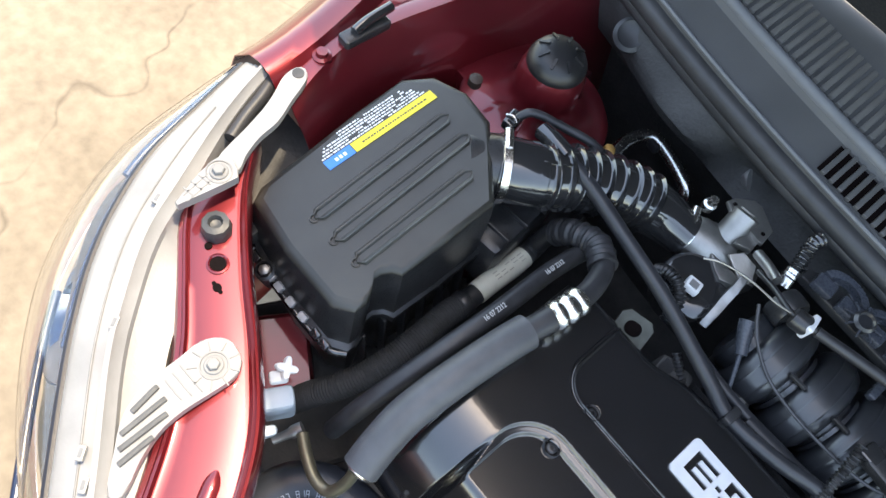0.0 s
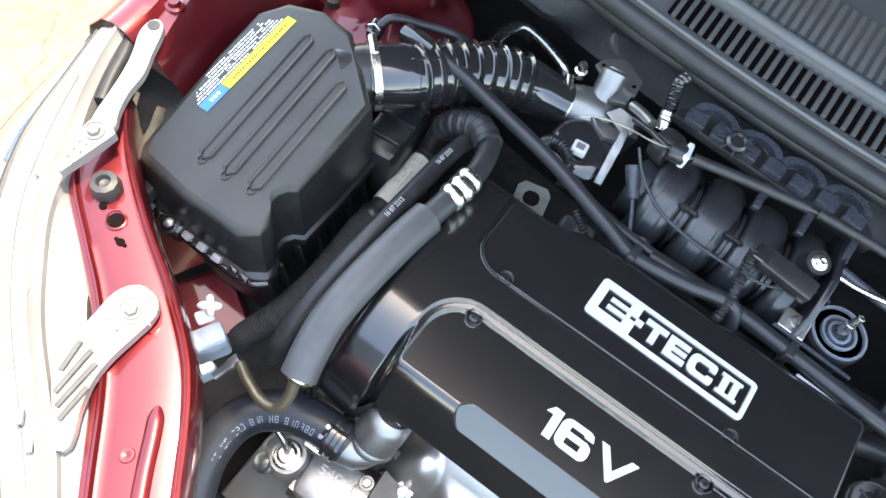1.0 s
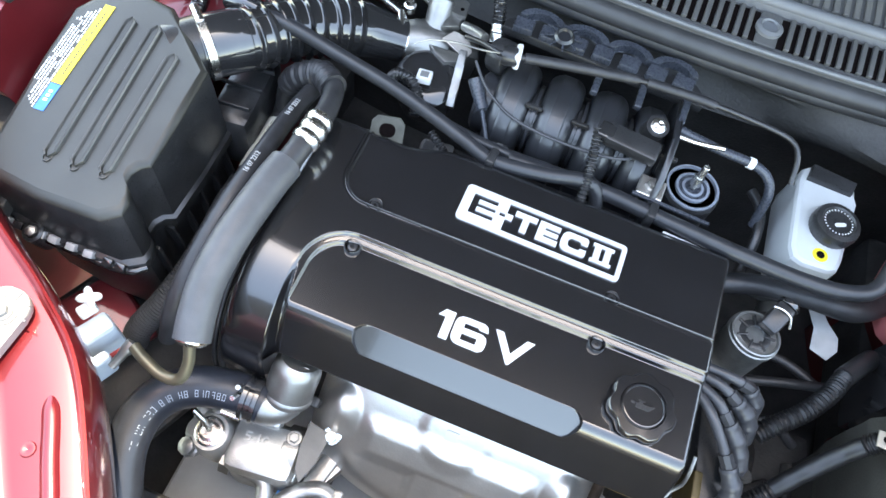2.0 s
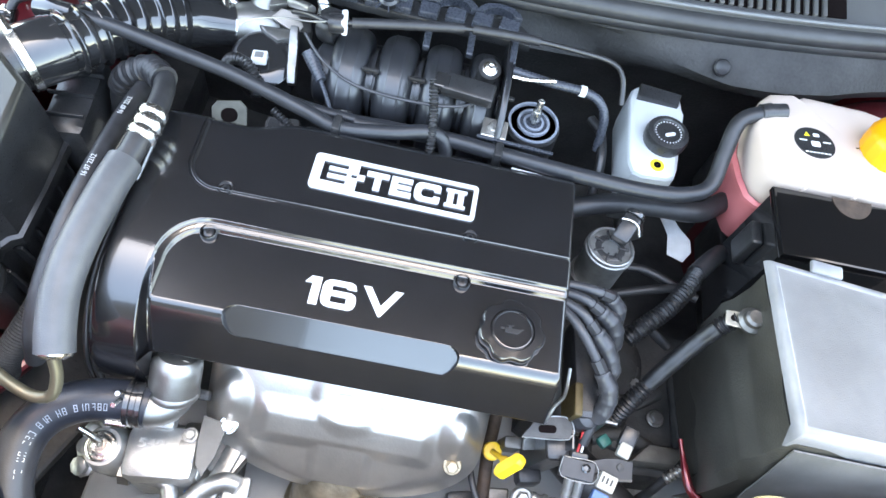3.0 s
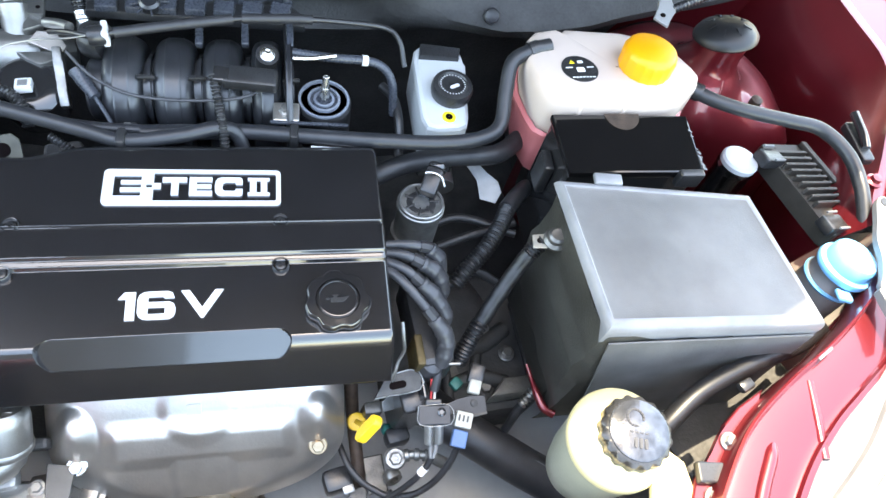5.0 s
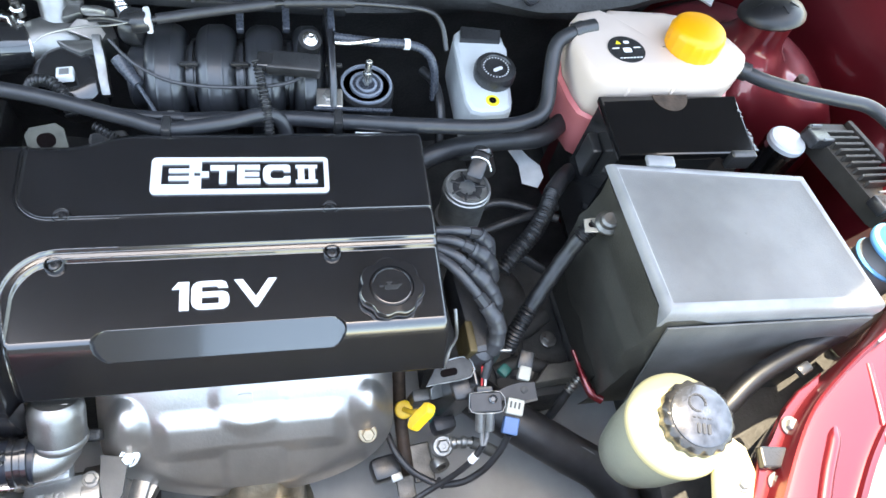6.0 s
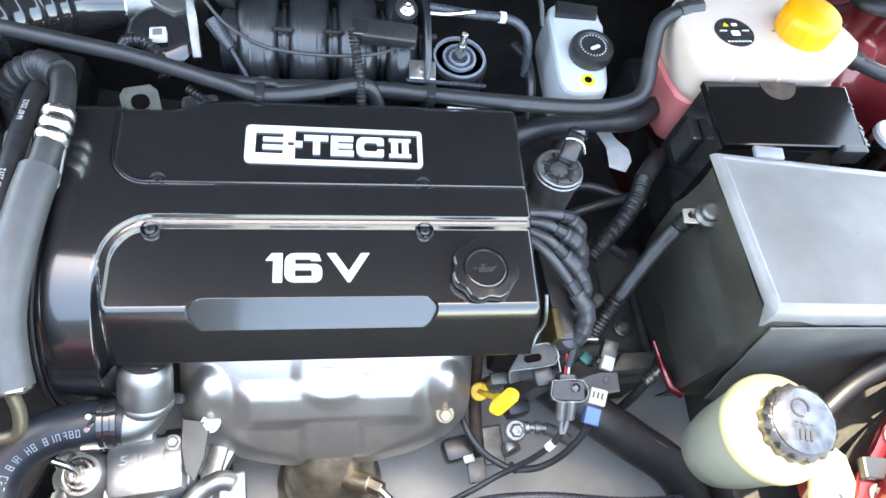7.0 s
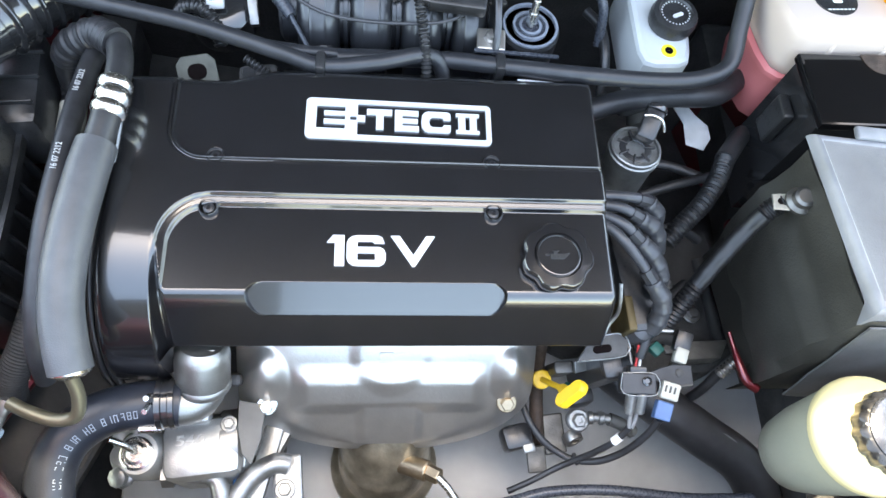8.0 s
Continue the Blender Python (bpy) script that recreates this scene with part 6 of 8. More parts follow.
part("tube", hose([(-0.02, 0.184, -0.016), (0.05, 0.186, -0.015), (0.100, 0.184, -0.012), (0.160, 0.175, -0.008), (0.250, 0.163, -0.001), (0.320, 0.160, 0.0), (0.365, 0.163, 0.005), (0.391, 0.178, 0.011), (0.400, 0.214, 0.030), (0.410, 0.246, 0.050), (0.440, 0.258, 0.060)], 0.0090, 18), HOSE, hh)
part("end_cuff", turned([(0.0105, 0), (0.0105, 0.012)], (0.430, 0.2555, 0.058), (1, 0.3, 0.2), 18), PLASTIC, hh)
for x, y, z in ((-0.036, 0.163, -0.003), (0.147, 0.176, -0.009)):
    part("hose_clip", boxm((0.010, 0.022, 0.024), (x, y, z - 0.001), (0, 0, -3), 0.003), PLASTIC, hh)
part("metal_strip", boxm((0.050, 0.007, 0.004), (0.190, 0.158, -0.012), (0, 0, -4), 0.001), SILVER, hh)
part("metal_strip", boxm((0.090, 0.004, 0.004), (0.165, 0.190, -0.004), (0, 0, -3), 0.001), GREYBLUE, hh)
lh = thing("lower_heater_hose", "thick black rubber hose under the heater hose", "hose", (0.34, 0.17, -0.06))
part("tube", hose([(0.235, 0.150, -0.06), (0.262, 0.158, -0.050), (0.300, 0.168, -0.046), (0.348, 0.174, -0.045), (0.400, 0.178, -0.045), (0.437, 0.206, -0.05)], 0.0125, 18), RUBBER, lh)
sp = thing("small_pipe", "slim black pipe behind the breather hose", "pipe", (-0.02, 0.188, -0.02))
part("tube", hose([(-0.15, 0.212, -0.02), (-0.129, 0.204, -0.016), (-0.079, 0.192, -0.014), (-0.026, 0.187, -0.014), (0.027, 0.188, -0.014), (0.060, 0.190, -0.02)], 0.0065, 14), HOSE, sp)

cb = thing("throttle_cable", "black throttle cable with adjuster and sleeve", "cable", (0.05, 0.29, 0.03))
cpath = [(-0.118, 0.297, 0.022), (-0.096, 0.283, 0.036), (-0.068, 0.266, 0.048), (-0.043, 0.270, 0.050), (0.015, 0.284, 0.050), (0.082, 0.296, 0.052), (0.150, 0.303, 0.050), (0.215, 0.306, 0.045), (0.262, 0.304, 0.040), (0.278, 0.292, 0.030), (0.284, 0.27, 0.01)]
part("sheath", hose(cpath, 0.0032, 12), PLASTIC, cb)
part("sleeve", hose(cpath[3:6], 0.0058, 14), RUBBER, cb)
part("sleeve", hose([(0.092, 0.2975, 0.052), (0.15, 0.303, 0.050), (0.172, 0.3042, 0.0485)], 0.0055, 14), RUBBER, cb)
part("adjuster", turned([(0.010, 0), (0.011, 0.004), (0.011, 0.016), (0.008, 0.020)], (-0.068, 0.264, 0.049), (1, 0.15, 0.05), 18), PLASTIC, cb)
part("adjuster_nut", boxm((0.007, 0.022, 0.020), (-0.051, 0.268, 0.050), (0, 0, 8), 0.002), SILVER, cb, "pale adjuster nut")
part("inner_wire", hose([(-0.165, 0.246, 0.036), (-0.150, 0.254, 0.042), (-0.120, 0.262, 0.044), (-0.090, 0.262, 0.047), (-0.068, 0.266, 0.049)], 0.0011, 8), DULL, cb)
iw = thing("injector_wire", "thin black wire drooping in front of the manifold", "wire", (0.02, 0.22, -0.02))
part("wire", hose([(-0.095, 0.262, 0.028), (-0.080, 0.246, 0.020), (-0.061, 0.232, 0.014), (-0.032, 0.220, 0.008), (0.012, 0.214, 0.006), (0.068, 0.215, 0.006), (0.100, 0.220, 0.010), (0.118, 0.230, 0.018)], 0.0019, 8), WIREGREY, iw)
pl = thing("injector_plug", "grey injector plug with short lead", "plug", (-0.08, 0.24, -0.02))
part("boot", hose([(-0.088, 0.252, 0.010), (-0.080, 0.240, 0.004), (-0.068, 0.224, -0.002)], 0.0095, 14, 0.003, lambda s: 0.0095 - 0.09 * s), GREYBLUE, pl)
part("lead", hose([(-0.070, 0.226, -0.002), (-0.058, 0.208, -0.012), (-0.048, 0.192, -0.022)], 0.0025, 8), GREYBLUE, pl)
cw = lambda r: (lambda s: r + 0.0011 * math.sin(s * 2 * math.pi / 0.0042))
lo = thing("corrugated_loom", "thin ribbed wiring conduit over the engine cover edge", "wiring conduit", (0.066, 0.19, 0.0))
part("conduit", hose([(0.060, 0.228, 0.033), (0.0625, 0.215, 0.026), (0.066, 0.197, 0.016), (0.069, 0.176, 0.004), (0.071, 0.158, -0.022)], 0.005, 14, 0.0007, cw(0.0048)), PLASTIC, lo)
lo2 = thing("corrugated_loom", "ribbed wiring conduit curling beside the lifting eye", "wiring conduit", (-0.13, 0.2, -0.02))
part("conduit", hose([(-0.188, 0.244, -0.03), (-0.178, 0.240, -0.014), (-0.160, 0.234, -0.010), (-0.146, 0.222, -0.018), (-0.142, 0.206, -0.034)], 0.006, 14, 0.0007, cw(0.0062)), PLASTIC, lo2)
lo3 = thing("corrugated_loom", "ribbed wiring conduit below the breather hose", "wiring conduit", (-0.09, 0.165, -0.03))
part("conduit", hose([(-0.112, 0.176, -0.012), (-0.092, 0.164, -0.018), (-0.072, 0.154, -0.026), (-0.060, 0.147, -0.036)], 0.0042, 14, 0.0007, cw(0.0040)), PLASTIC, lo3)
mp = thing("vacuum_pipe", "black vacuum pipe with pale end clips", "pipe", (0.21, 0.28, -0.01))
part("tube", hose([(0.148, 0.279, 0.020), (0.195, 0.276, 0.016), (0.236, 0.277, 0.012), (0.258, 0.274, 0.005), (0.270, 0.262, -0.01), (0.274, 0.245, -0.05)], 0.0055, 14), GREYBLUE, mp)
part("pipe_clip", turned([(0.0068, 0), (0.0068, 0.007)], (0.232, 0.277, 0.0125), (1, 0, -0.1), 14), PAPER, mp)
part("tube", hose([(0.148, 0.268, 0.022), (0.170, 0.270, 0.020), (0.200, 0.272, 0.024)], 0.003, 10), STEEL, mp)
bv = thing("pipe_loop", "thin black pipe loop beside the brake reservoir", "pipe", (0.27, 0.23, -0.06))
part("tube", hose([(0.262, 0.285, -0.04), (0.276, 0.262, -0.04), (0.280, 0.225, -0.05), (0.278, 0.190, -0.08)], 0.006, 12), PLASTIC, bv)

# ---- brake fluid reservoir ----
br = thing("brake_fluid_reservoir", "white plastic brake fluid reservoir with black cap", "reservoir", (0.335, 0.25, -0.12))
out = [(0.304, 0.318), (0.300, 0.300), (0.301, 0.205), (0.306, 0.190), (0.318, 0.186), (0.346, 0.188), (0.357, 0.194), (0.361, 0.208), (0.368, 0.290), (0.367, 0.312), (0.360, 0.322), (0.312, 0.325)]
part("tank", prismm(out, -0.075, -0.006, 0.006), mat("white_reservoir_plastic", (0.50, 0.52, 0.52), 0.4, var=0.08, scale=14, bump=0.05), br)
part("tank_lid", prismm([(0.312, 0.322), (0.308, 0.300), (0.360, 0.298), (0.364, 0.316)], -0.014, 0.002, 0.003), PLASTIC, br)
cap = part("cap", turned([(0.0235, -0.010), (0.0255, -0.004), (0.0262, 0.006), (0.0245, 0.011), (0.019, 0.0125), (0.0175, 0.0105), (0.001, 0.0105)], (0.342, 0.243, 0), seg=64, wave=lambda a, r, h: r * (1 + 0.012 * math.cos(32 * a)) if 0.024 < r else r), PLASTIC, br, "black knurled screw cap")
part("cap_emblem", prismm(rounded(0.013, 0.0045, 0.002), 0.0104, 0.0115, 0.0003, pose(0.344, 0.240, 0, 0, 0, 25)), SILVER, cap)
bm = bmesh.new()
for k in range(26):
    a = 2 * math.pi * k / 26
    box(bm, (0.0016, 0.0011, 0.0004), (0.342 + 0.0155 * math.cos(a), 0.243 + 0.0155 * math.sin(a), 0.0107), (0, 0, math.degrees(a)), 0)
tagged(part("print", bm, PAPER, cap), "ring of pale unreadable print", kind="stuff")
part("round_sticker", turned([(0.0085, -0.007), (0.0085, -0.0052), (0.0005, -0.005)], (0.3345, 0.2045, 0), seg=28), YPRINT, br)
part("sticker_mark", turned([(0.0045, -0.0052), (0.0045, -0.0045), (0.0025, -0.0045), (0.0024, -0.005)], (0.3345, 0.2045, 0), seg=20), HOLE, br)
part("cylinder", turned([(0.018, 0), (0.018, 0.13)], (0.335, 0.165, -0.10), (0, 1, 0.05), 20), CAST, br)
part("mounting_foot", boxm((0.045, 0.020, 0.020), (0.325, 0.188, -0.085), bevel=0.004), DARK, br)


# ---- coolant tank ----
def make_tank():
    tk = thing("coolant_tank", "milky white coolant tank with orange screw cap", "coolant tank", (0.535, 0.22, -0.08))
    foot = [(0.428, 0.262), (0.424, 0.235), (0.429, 0.200), (0.436, 0.178), (0.448, 0.169), (0.50, 0.170), (0.56, 0.170), (0.596, 0.173), (0.614, 0.180), (0.640, 0.202), (0.648, 0.217), (0.644, 0.232), (0.630, 0.262), (0.605, 0.285), (0.56, 0.296), (0.485, 0.298), (0.478, 0.290), (0.470, 0.298), (0.445, 0.292), (0.434, 0.280)]
    c = Vector((0.535, 0.225, 0))
    def ring(k, z, tilt=0.0):
        return [Vector((c.x + (x - c.x) * k, c.y + (y - c.y) * k, z + tilt * k * (y - c.y))) for x, y in foot]
    rows = [ring(0.90, 0.000), ring(0.97, 0.006), ring(1.0, 0.020), ring(1.0, 0.050), ring(0.985, 0.058, -0.05), ring(0.95, 0.063, -0.08), ring(0.85, 0.066, -0.10), ring(0.5, 0.067, -0.10), ring(0.02, 0.067, -0.10)]
    tank = part("upper_shell", sheet(rows, True), CREAM, tk)
    rows = [ring(0.6, -0.085), ring(0.88, -0.08), ring(0.93, -0.06), ring(0.95, -0.006), ring(1.025, -0.002), ring(1.03, 0.004), ring(0.98, 0.007)]
    part("lower_shell", sheet(rows, True), PINK, tk, "lower half tinted by red coolant")
    for x in (0.478, 0.535):
        part("moulded_rib", hose([(x, 0.171, 0.010), (x, 0.1705, 0.045), (x, 0.176, 0.059), (x + 0.002, 0.20, 0.064)], 0.0030, 10), CREAM, tank)
    part("neck", turned([(0.031, 0.055), (0.030, 0.075)], (0.570, 0.219, 0.001), (0, 0.10, 1), 30), CREAM, tank)
    cap = part("cap", turned([(0.028, 0.0655), (0.0322, 0.0658), (0.0328, 0.069), (0.0330, 0.088), (0.031, 0.0935), (0.0265, 0.0965), (0.001, 0.098)], (0.570, 0.219, 0.001), (0, 0.10, 1), 120, lambda a, r, h: r * (1 + 0.022 * max(0, math.cos(18 * a))) if r > 0.0315 else r), ORANGE, tk, "orange yellow ribbed screw cap")
    lab = part("round_label", turned([(0.0230, 0.0655), (0.0230, 0.0678), (0.0005, 0.068)], (0.484, 0.2125, 0.0008), (0, 0.10, 1), 40), PLASTIC, tk, "round black label with small symbols")
    bm = bmesh.new()
    m = pose(0.484, 0.2193, 0.0686, -5.7, 0, 4) @ Matrix.Scale(0.86, 4)
    prism(bm, rounded(0.012, 0.009, 0.002, 4, (0.0, -0.003)), 0, 0.0006, 0, m)
    prism(bm, [(-0.004, -0.006), (0.004, -0.006), (0.004, 0.001), (-0.004, 0.001)], 0.0006, 0.0009, 0, m)
    for k in range(7):
        flat_bar(bm, -0.017 + 0.005 * k, -0.0135 + 0.005 * k, -0.019, -0.0175, 0, m, 0.0006)
    flat_bar(bm, -0.021, -0.011, 0.001, 0.0025, 0, m, 0.0006)
    flat_bar(bm, 0.011, 0.021, 0.001, 0.0025, 0, m, 0.0006)
    prism(bm, rounded(0.008, 0.005, 0.001, 3, (0.004, 0.013)), 0, 0.0006, 0, m)
    part("symbol", bm, PAPER, lab, smooth=False)
    bm = bmesh.new()
    prism(bm, [(-0.013, 0.010), (-0.005, 0.010), (-0.009, 0.017)], 0, 0.0007, 0, m)
    part("triangle_mark", bm, YPRINT, lab, smooth=False)
    part("outlet", turned([(0.011, 0), (0.011, 0.020)], (0.636, 0.215, 0.046), (0.8, -0.5, 0.0), 18), PLASTIC, tk)
    part("inlet", turned([(0.010, 0), (0.010, 0.024)], (0.434, 0.2565, 0.0595), (1, 0.25, 0.05), 18), PLASTIC, tk)
    part("vent_hole", turned([(0.005, 0.057), (0.005, 0.0605), (0.0005, 0.061)], (0.622, 0.243, 0), seg=14), HOLE, tk)


make_tank()
oh = thing("overflow_hose", "black rubber hose from the coolant tank along the wing", "hose", (0.75, 0.16, 0.0))
part("tube", hose([(0.642, 0.211, 0.046), (0.665, 0.192, 0.048), (0.705, 0.173, 0.050), (0.760, 0.158, 0.050), (0.803, 0.146, 0.048), (0.828, 0.110, 0.044), (0.832, 0.065, 0.036), (0.828, 0.02, 0.02)], 0.0088, 18), HOSE, oh)
part("end_cuff", turned([(0.0110, 0), (0.0110, 0.014)], (0.640, 0.2125, 0.0455), (0.78, -0.6, 0.05), 18), PLASTIC, oh)

# ---- relay box behind the battery ----
fb = thing("relay_box", "gloss black box with a painted brown reflection on its lid", "relay box", (0.53, 0.12, -0.12))
part("body", prismm([(0.448, 0.084), (0.608, 0.082), (0.612, 0.160), (0.446, 0.162)], -0.14, 0.040, 0.003), GLOSS, fb)
LID_TILT = pose(0.53, 0, 0.045, 0, -1, 0) @ Matrix.Translation((-0.53, 0, -0.045))
part("lid", prismm([(0.446, 0.080), (0.611, 0.078), (0.616, 0.163), (0.443, 0.165)], 0.038, 0.050, 0.0025, LID_TILT), mat("deep_gloss_black_lid", (0.0045, 0.0042, 0.0045), 0.10, var=0.2, scale=40, bump=0.01, spec=0.6), fb)
rng = random.Random(7)
# brown half-round painted on the lid for the tank's reflection
part("tank_reflection_patch", prismm([(0.530 + 0.022 * math.cos(radians(a)), 0.1645 - 0.024 * math.sin(radians(a))) for a in range(0, 181, 12)], 0.0502, 0.0509, 0, LID_TILT), BROWN, fb, "brown half-round patch painted for the tank's reflection", smooth=False)
bm = bmesh.new()
for k in range(26):
    y = 0.082 + 0.060 * rng.random() ** 1.6
    q = LID_TILT @ Vector((0.6115 + 0.0026 * rng.random(), y, 0.0502))
    box(bm, (0.0008 + 0.0022 * rng.random(), 0.0012 + 0.003 * rng.random(), 0.0004), q, (0, 0, 60 * rng.random()), 0)
tagged(part("edge_flecks", bm, LAMPGREY, fb, "pale flecks along the lid's right edge"), "pale flecks along the lid's right edge", kind="stuff")
part("side_clip", boxm((0.012, 0.030, 0.05), (0.440, 0.125, -0.01), bevel=0.003), PLASTIC, fb)
part("corner_strap", boxm((0.030, 0.010, 0.024), (0.592, 0.074, 0.045), bevel=0.002), PLASTIC, fb)

# ---- battery ----
def make_battery():
    bt = thing("battery_box", "battery under a dusty grey lid with black vinyl sleeve", "battery", (0.55, -0.03, -0.195))
    bl, brr, fr, fl = (0.4225, 0.058, 0.066), (0.645, 0.036, 0.066), (0.673, -0.121, 0.066), (0.435, -0.115, 0.068)
    c = (Vector(bl) + Vector(brr) + Vector(fr) + Vector(fl)) / 4
    def loop(grow, z, n=12):
        pts = [Vector((p[0] + grow * (1 if p[0] > c.x else -0.55 if grow < 0 else -1), p[1] + grow * math.copysign(1, p[1] - c.y), p[2])) for p in (fl, fr, brr, bl)]
        out = []
        for i in range(4):
            a, b = pts[i], pts[(i + 1) % 4]
            for k in range(n):
                p = a.lerp(b, k / n)
                # the lid is shallow on the engine side
                out.append(Vector((p.x, p.y, p.z + (max(z, -0.011) if i == 3 and z > -0.05 else z))))
        return out
    rows = [loop(0.0030, -0.030), loop(0.0032, -0.014), loop(0.0022, -0.0065), loop(0.0, -0.0022), loop(-0.003, 0.0002), loop(-0.0060, 0.0010), loop(-0.0080, 0.0004)]
    # rim paler than the lid: the sheen along its roll is in the colour
    rim = part("lid_rim", sheet(rows, True), LIDEDGE, bt, "rim coloured paler for the sky sheen on its edge")
    def inner(k, lift):
        edge = loop(-0.0080, 0.0)
        out = [c.lerp(p, k) for p in edge]
        return [Vector((p.x, p.y, p.z + lift + 0.0014 * (1 - k**4) * noise.noise((p.x * 22, p.y * 22, 5)))) for p in out]
    bm = sheet([inner(1.0, 0.0004), inner(0.97, -0.0004), inner(0.8, 0.0008), inner(0.6, 0.0016), inner(0.4, 0.0020), inner(0.2, 0.0022), inner(0.005, 0.0022)], True)
    part("lid_panel", bm, LEAD, bt, "dusty grey textured lid")
    # body walls below the lid
    rows = [loop(-0.008, -0.027), loop(-0.012, -0.10), loop(-0.014, -0.26)]
    part("case", sheet(rows, True), TEXTURED, bt)
    # sleeve on the engine side and the front
    def wave(y, z):
        return 0.0035 * noise.noise((y * 25, z * 25, 2))
    rows = []
    for z in np.linspace(0.050, -0.205, 18):
        row = []
        for t in np.linspace(0, 1, 20):
            y = 0.050 - 0.166 * t
            x = 0.4225 + 0.012 * t - 0.004 - 0.010 * math.sin(math.pi * min(1, (0.03 - z) / 0.235)) + wave(y, z)
            x += 0.024 * min(1, (0.03 - z) / 0.2)
            if z > -0.02:
                x += 0.006
            row.append(Vector((x, y, z + 0.018 * step01(0.6, 0.0, t) * (z < -0.19))))
        for t in np.linspace(0.05, 1, 16):
            x = 0.432 + 0.235 * t
            y = -0.119 - 0.006 * math.sin(math.pi * min(1, (0.03 - z) / 0.235)) + wave(x, z)
            row.append(Vector((x, y, z)))
        rows.append(row)
    part("sleeve", thick(sheet(rows), 0.002), SLEEVE, bt, "loose black vinyl sleeve")
    # front vinyl coloured lighter for light bounced off the ground
    part("front_panel", thick(sheet([[Vector((0.440 + 0.034 * s * (1 - t) + 0.232 * t, -0.1235 - 0.004 * t - 0.014 * s + 0.003 * s * noise.noise((t * 5, s * 4, 1)), 0.043 - 0.203 * s)) for t in np.linspace(0, 1, 24)] for s in np.linspace(0, 1, 20)]), 0.002), mat("bounce_lit_vinyl_front", (0.125, 0.125, 0.123), 0.42, var=0.3, scale=16, bump=0.2, fine=700), bt)
    part("lid_lip", boxm((0.032, 0.014, 0.006), (0.478, 0.058, 0.066), (0, 0, -5), 0.002), LIDEDGE, bt)
    tag = part("terminal_tag", prismm([(0.395, 0.002), (0.397, 0.0185), (0.413, 0.0190), (0.424, 0.0200), (0.430, 0.014), (0.430, 0.004), (0.422, 0.001)], 0.017, 0.0195, 0.0006), mat("dull_silver_tag", (0.50, 0.48, 0.42), 0.4, 0.7), bt, "flat pale metal terminal tag")
    part("tag_hole", turned([(0.0034, 0.0190), (0.0034, 0.0202), (0.0003, 0.0203)], (0.404, 0.0105, 0), seg=14), HOLE, tag)
    part("terminal_nut", turned([(0.0135, 0.001), (0.0140, 0.006), (0.0105, 0.009), (0.0098, 0.015), (0.007, 0.017), (0.001, 0.0165)], (0.4215, 0.0100, 0.0185), (-0.10, -0.1, 1), 24), mat("dark_zinc_nut", (0.16, 0.155, 0.145), 0.4, 0.8), bt)


make_battery()

# ---- looms by the battery ----
gl = thing("earth_lead", "black ribbed battery lead with metal tag", "cable", (0.37, -0.02, -0.06))
part("conduit", hose([(0.412, 0.013, 0.014), (0.402, 0.010, 0.004), (0.385, -0.004, -0.020), (0.360, -0.030, -0.050), (0.338, -0.056, -0.080), (0.325, -0.075, -0.11)], 0.0085, 16, 0.0008, lambda s: 0.0092 + (0.0011 * math.sin(s * 2 * math.pi / 0.0046) if s < 0.022 or s > 0.118 else 0.0003 * math.sin(s * 260))), LOOM, gl)
ml = thing("main_loom", "black ribbed wiring loom beside the gearbox", "wiring loom", (0.39, 0.07, -0.08))
part("conduit", hose([(0.325, 0.006, -0.070), (0.340, 0.021, -0.062), (0.366, 0.045, -0.056), (0.388, 0.074, -0.054), (0.405, 0.103, -0.058), (0.428, 0.131, -0.066)], 0.0098, 16, 0.0008, lambda s: 0.0098 + 0.0011 * math.sin(s * 2 * math.pi / 0.0046)), LOOM, ml)
part("taped_section", hose([(0.402, 0.100, -0.056), (0.425, 0.128, -0.064), (0.445, 0.15, -0.08)], 0.011, 16), RUBBER, ml)
for k, pts in enumerate(([(0.32, 0.09, -0.13), (0.37, 0.10, -0.115), (0.43, 0.115, -0.11)], [(0.31, 0.12, -0.13), (0.36, 0.13, -0.12), (0.43, 0.10, -0.115)], [(0.33, 0.04, -0.15), (0.37, 0.06, -0.14), (0.41, 0.05, -0.16)])):
    part("branch", hose(pts, 0.006, 10), RUBBER, ml)
wl2 = thing("white_tag", "torn white paper tag on the loom", "tag", (0.396, 0.165, -0.10))
tagm = pose(0.396, 0.168, -0.098, 14, -8, 0)
part("tag", prismm([(-0.022, 0.030), (-0.006, 0.032), (0.004, 0.016), (0.018, 0.002), (0.020, -0.014), (0.010, -0.028), (-0.010, -0.020), (-0.010, 0.006)], 0, 0.0012, 0.0003, tagm), mat("grubby_white_paper", (0.46, 0.47, 0.47), 0.6, var=0.15, scale=50), wl2)

# ---- igniter can and plug leads ----
ig = thing("egr_valve", "round metal valve can with black wired top", "valve", (0.277, 0.065, -0.12))
ax = (0.02, 0.10, 1)
part("can", turned([(0.024, -0.09), (0.026, -0.05), (0.0265, -0.012), (0.0285, -0.008), (0.0285, -0.002), (0.026, 0.0)], (0.277, 0.070, 0.0), ax, 36), DULL, ig)
part("rim", turned([(0.0262, -0.004), (0.0272, -0.001), (0.0270, 0.003), (0.0255, 0.004), (0.0240, 0.003), (0.0238, -0.004)], (0.277, 0.070, 0.0), ax, 40), DULL, ig)
part("top", turned([(0.0238, -0.010), (0.0236, -0.002), (0.019, -0.001), (0.016, 0.001), (0.011, 0.001), (0.009, -0.001), (0.001, -0.001)], (0.277, 0.070, 0.0), ax, 36), PLASTIC, ig)
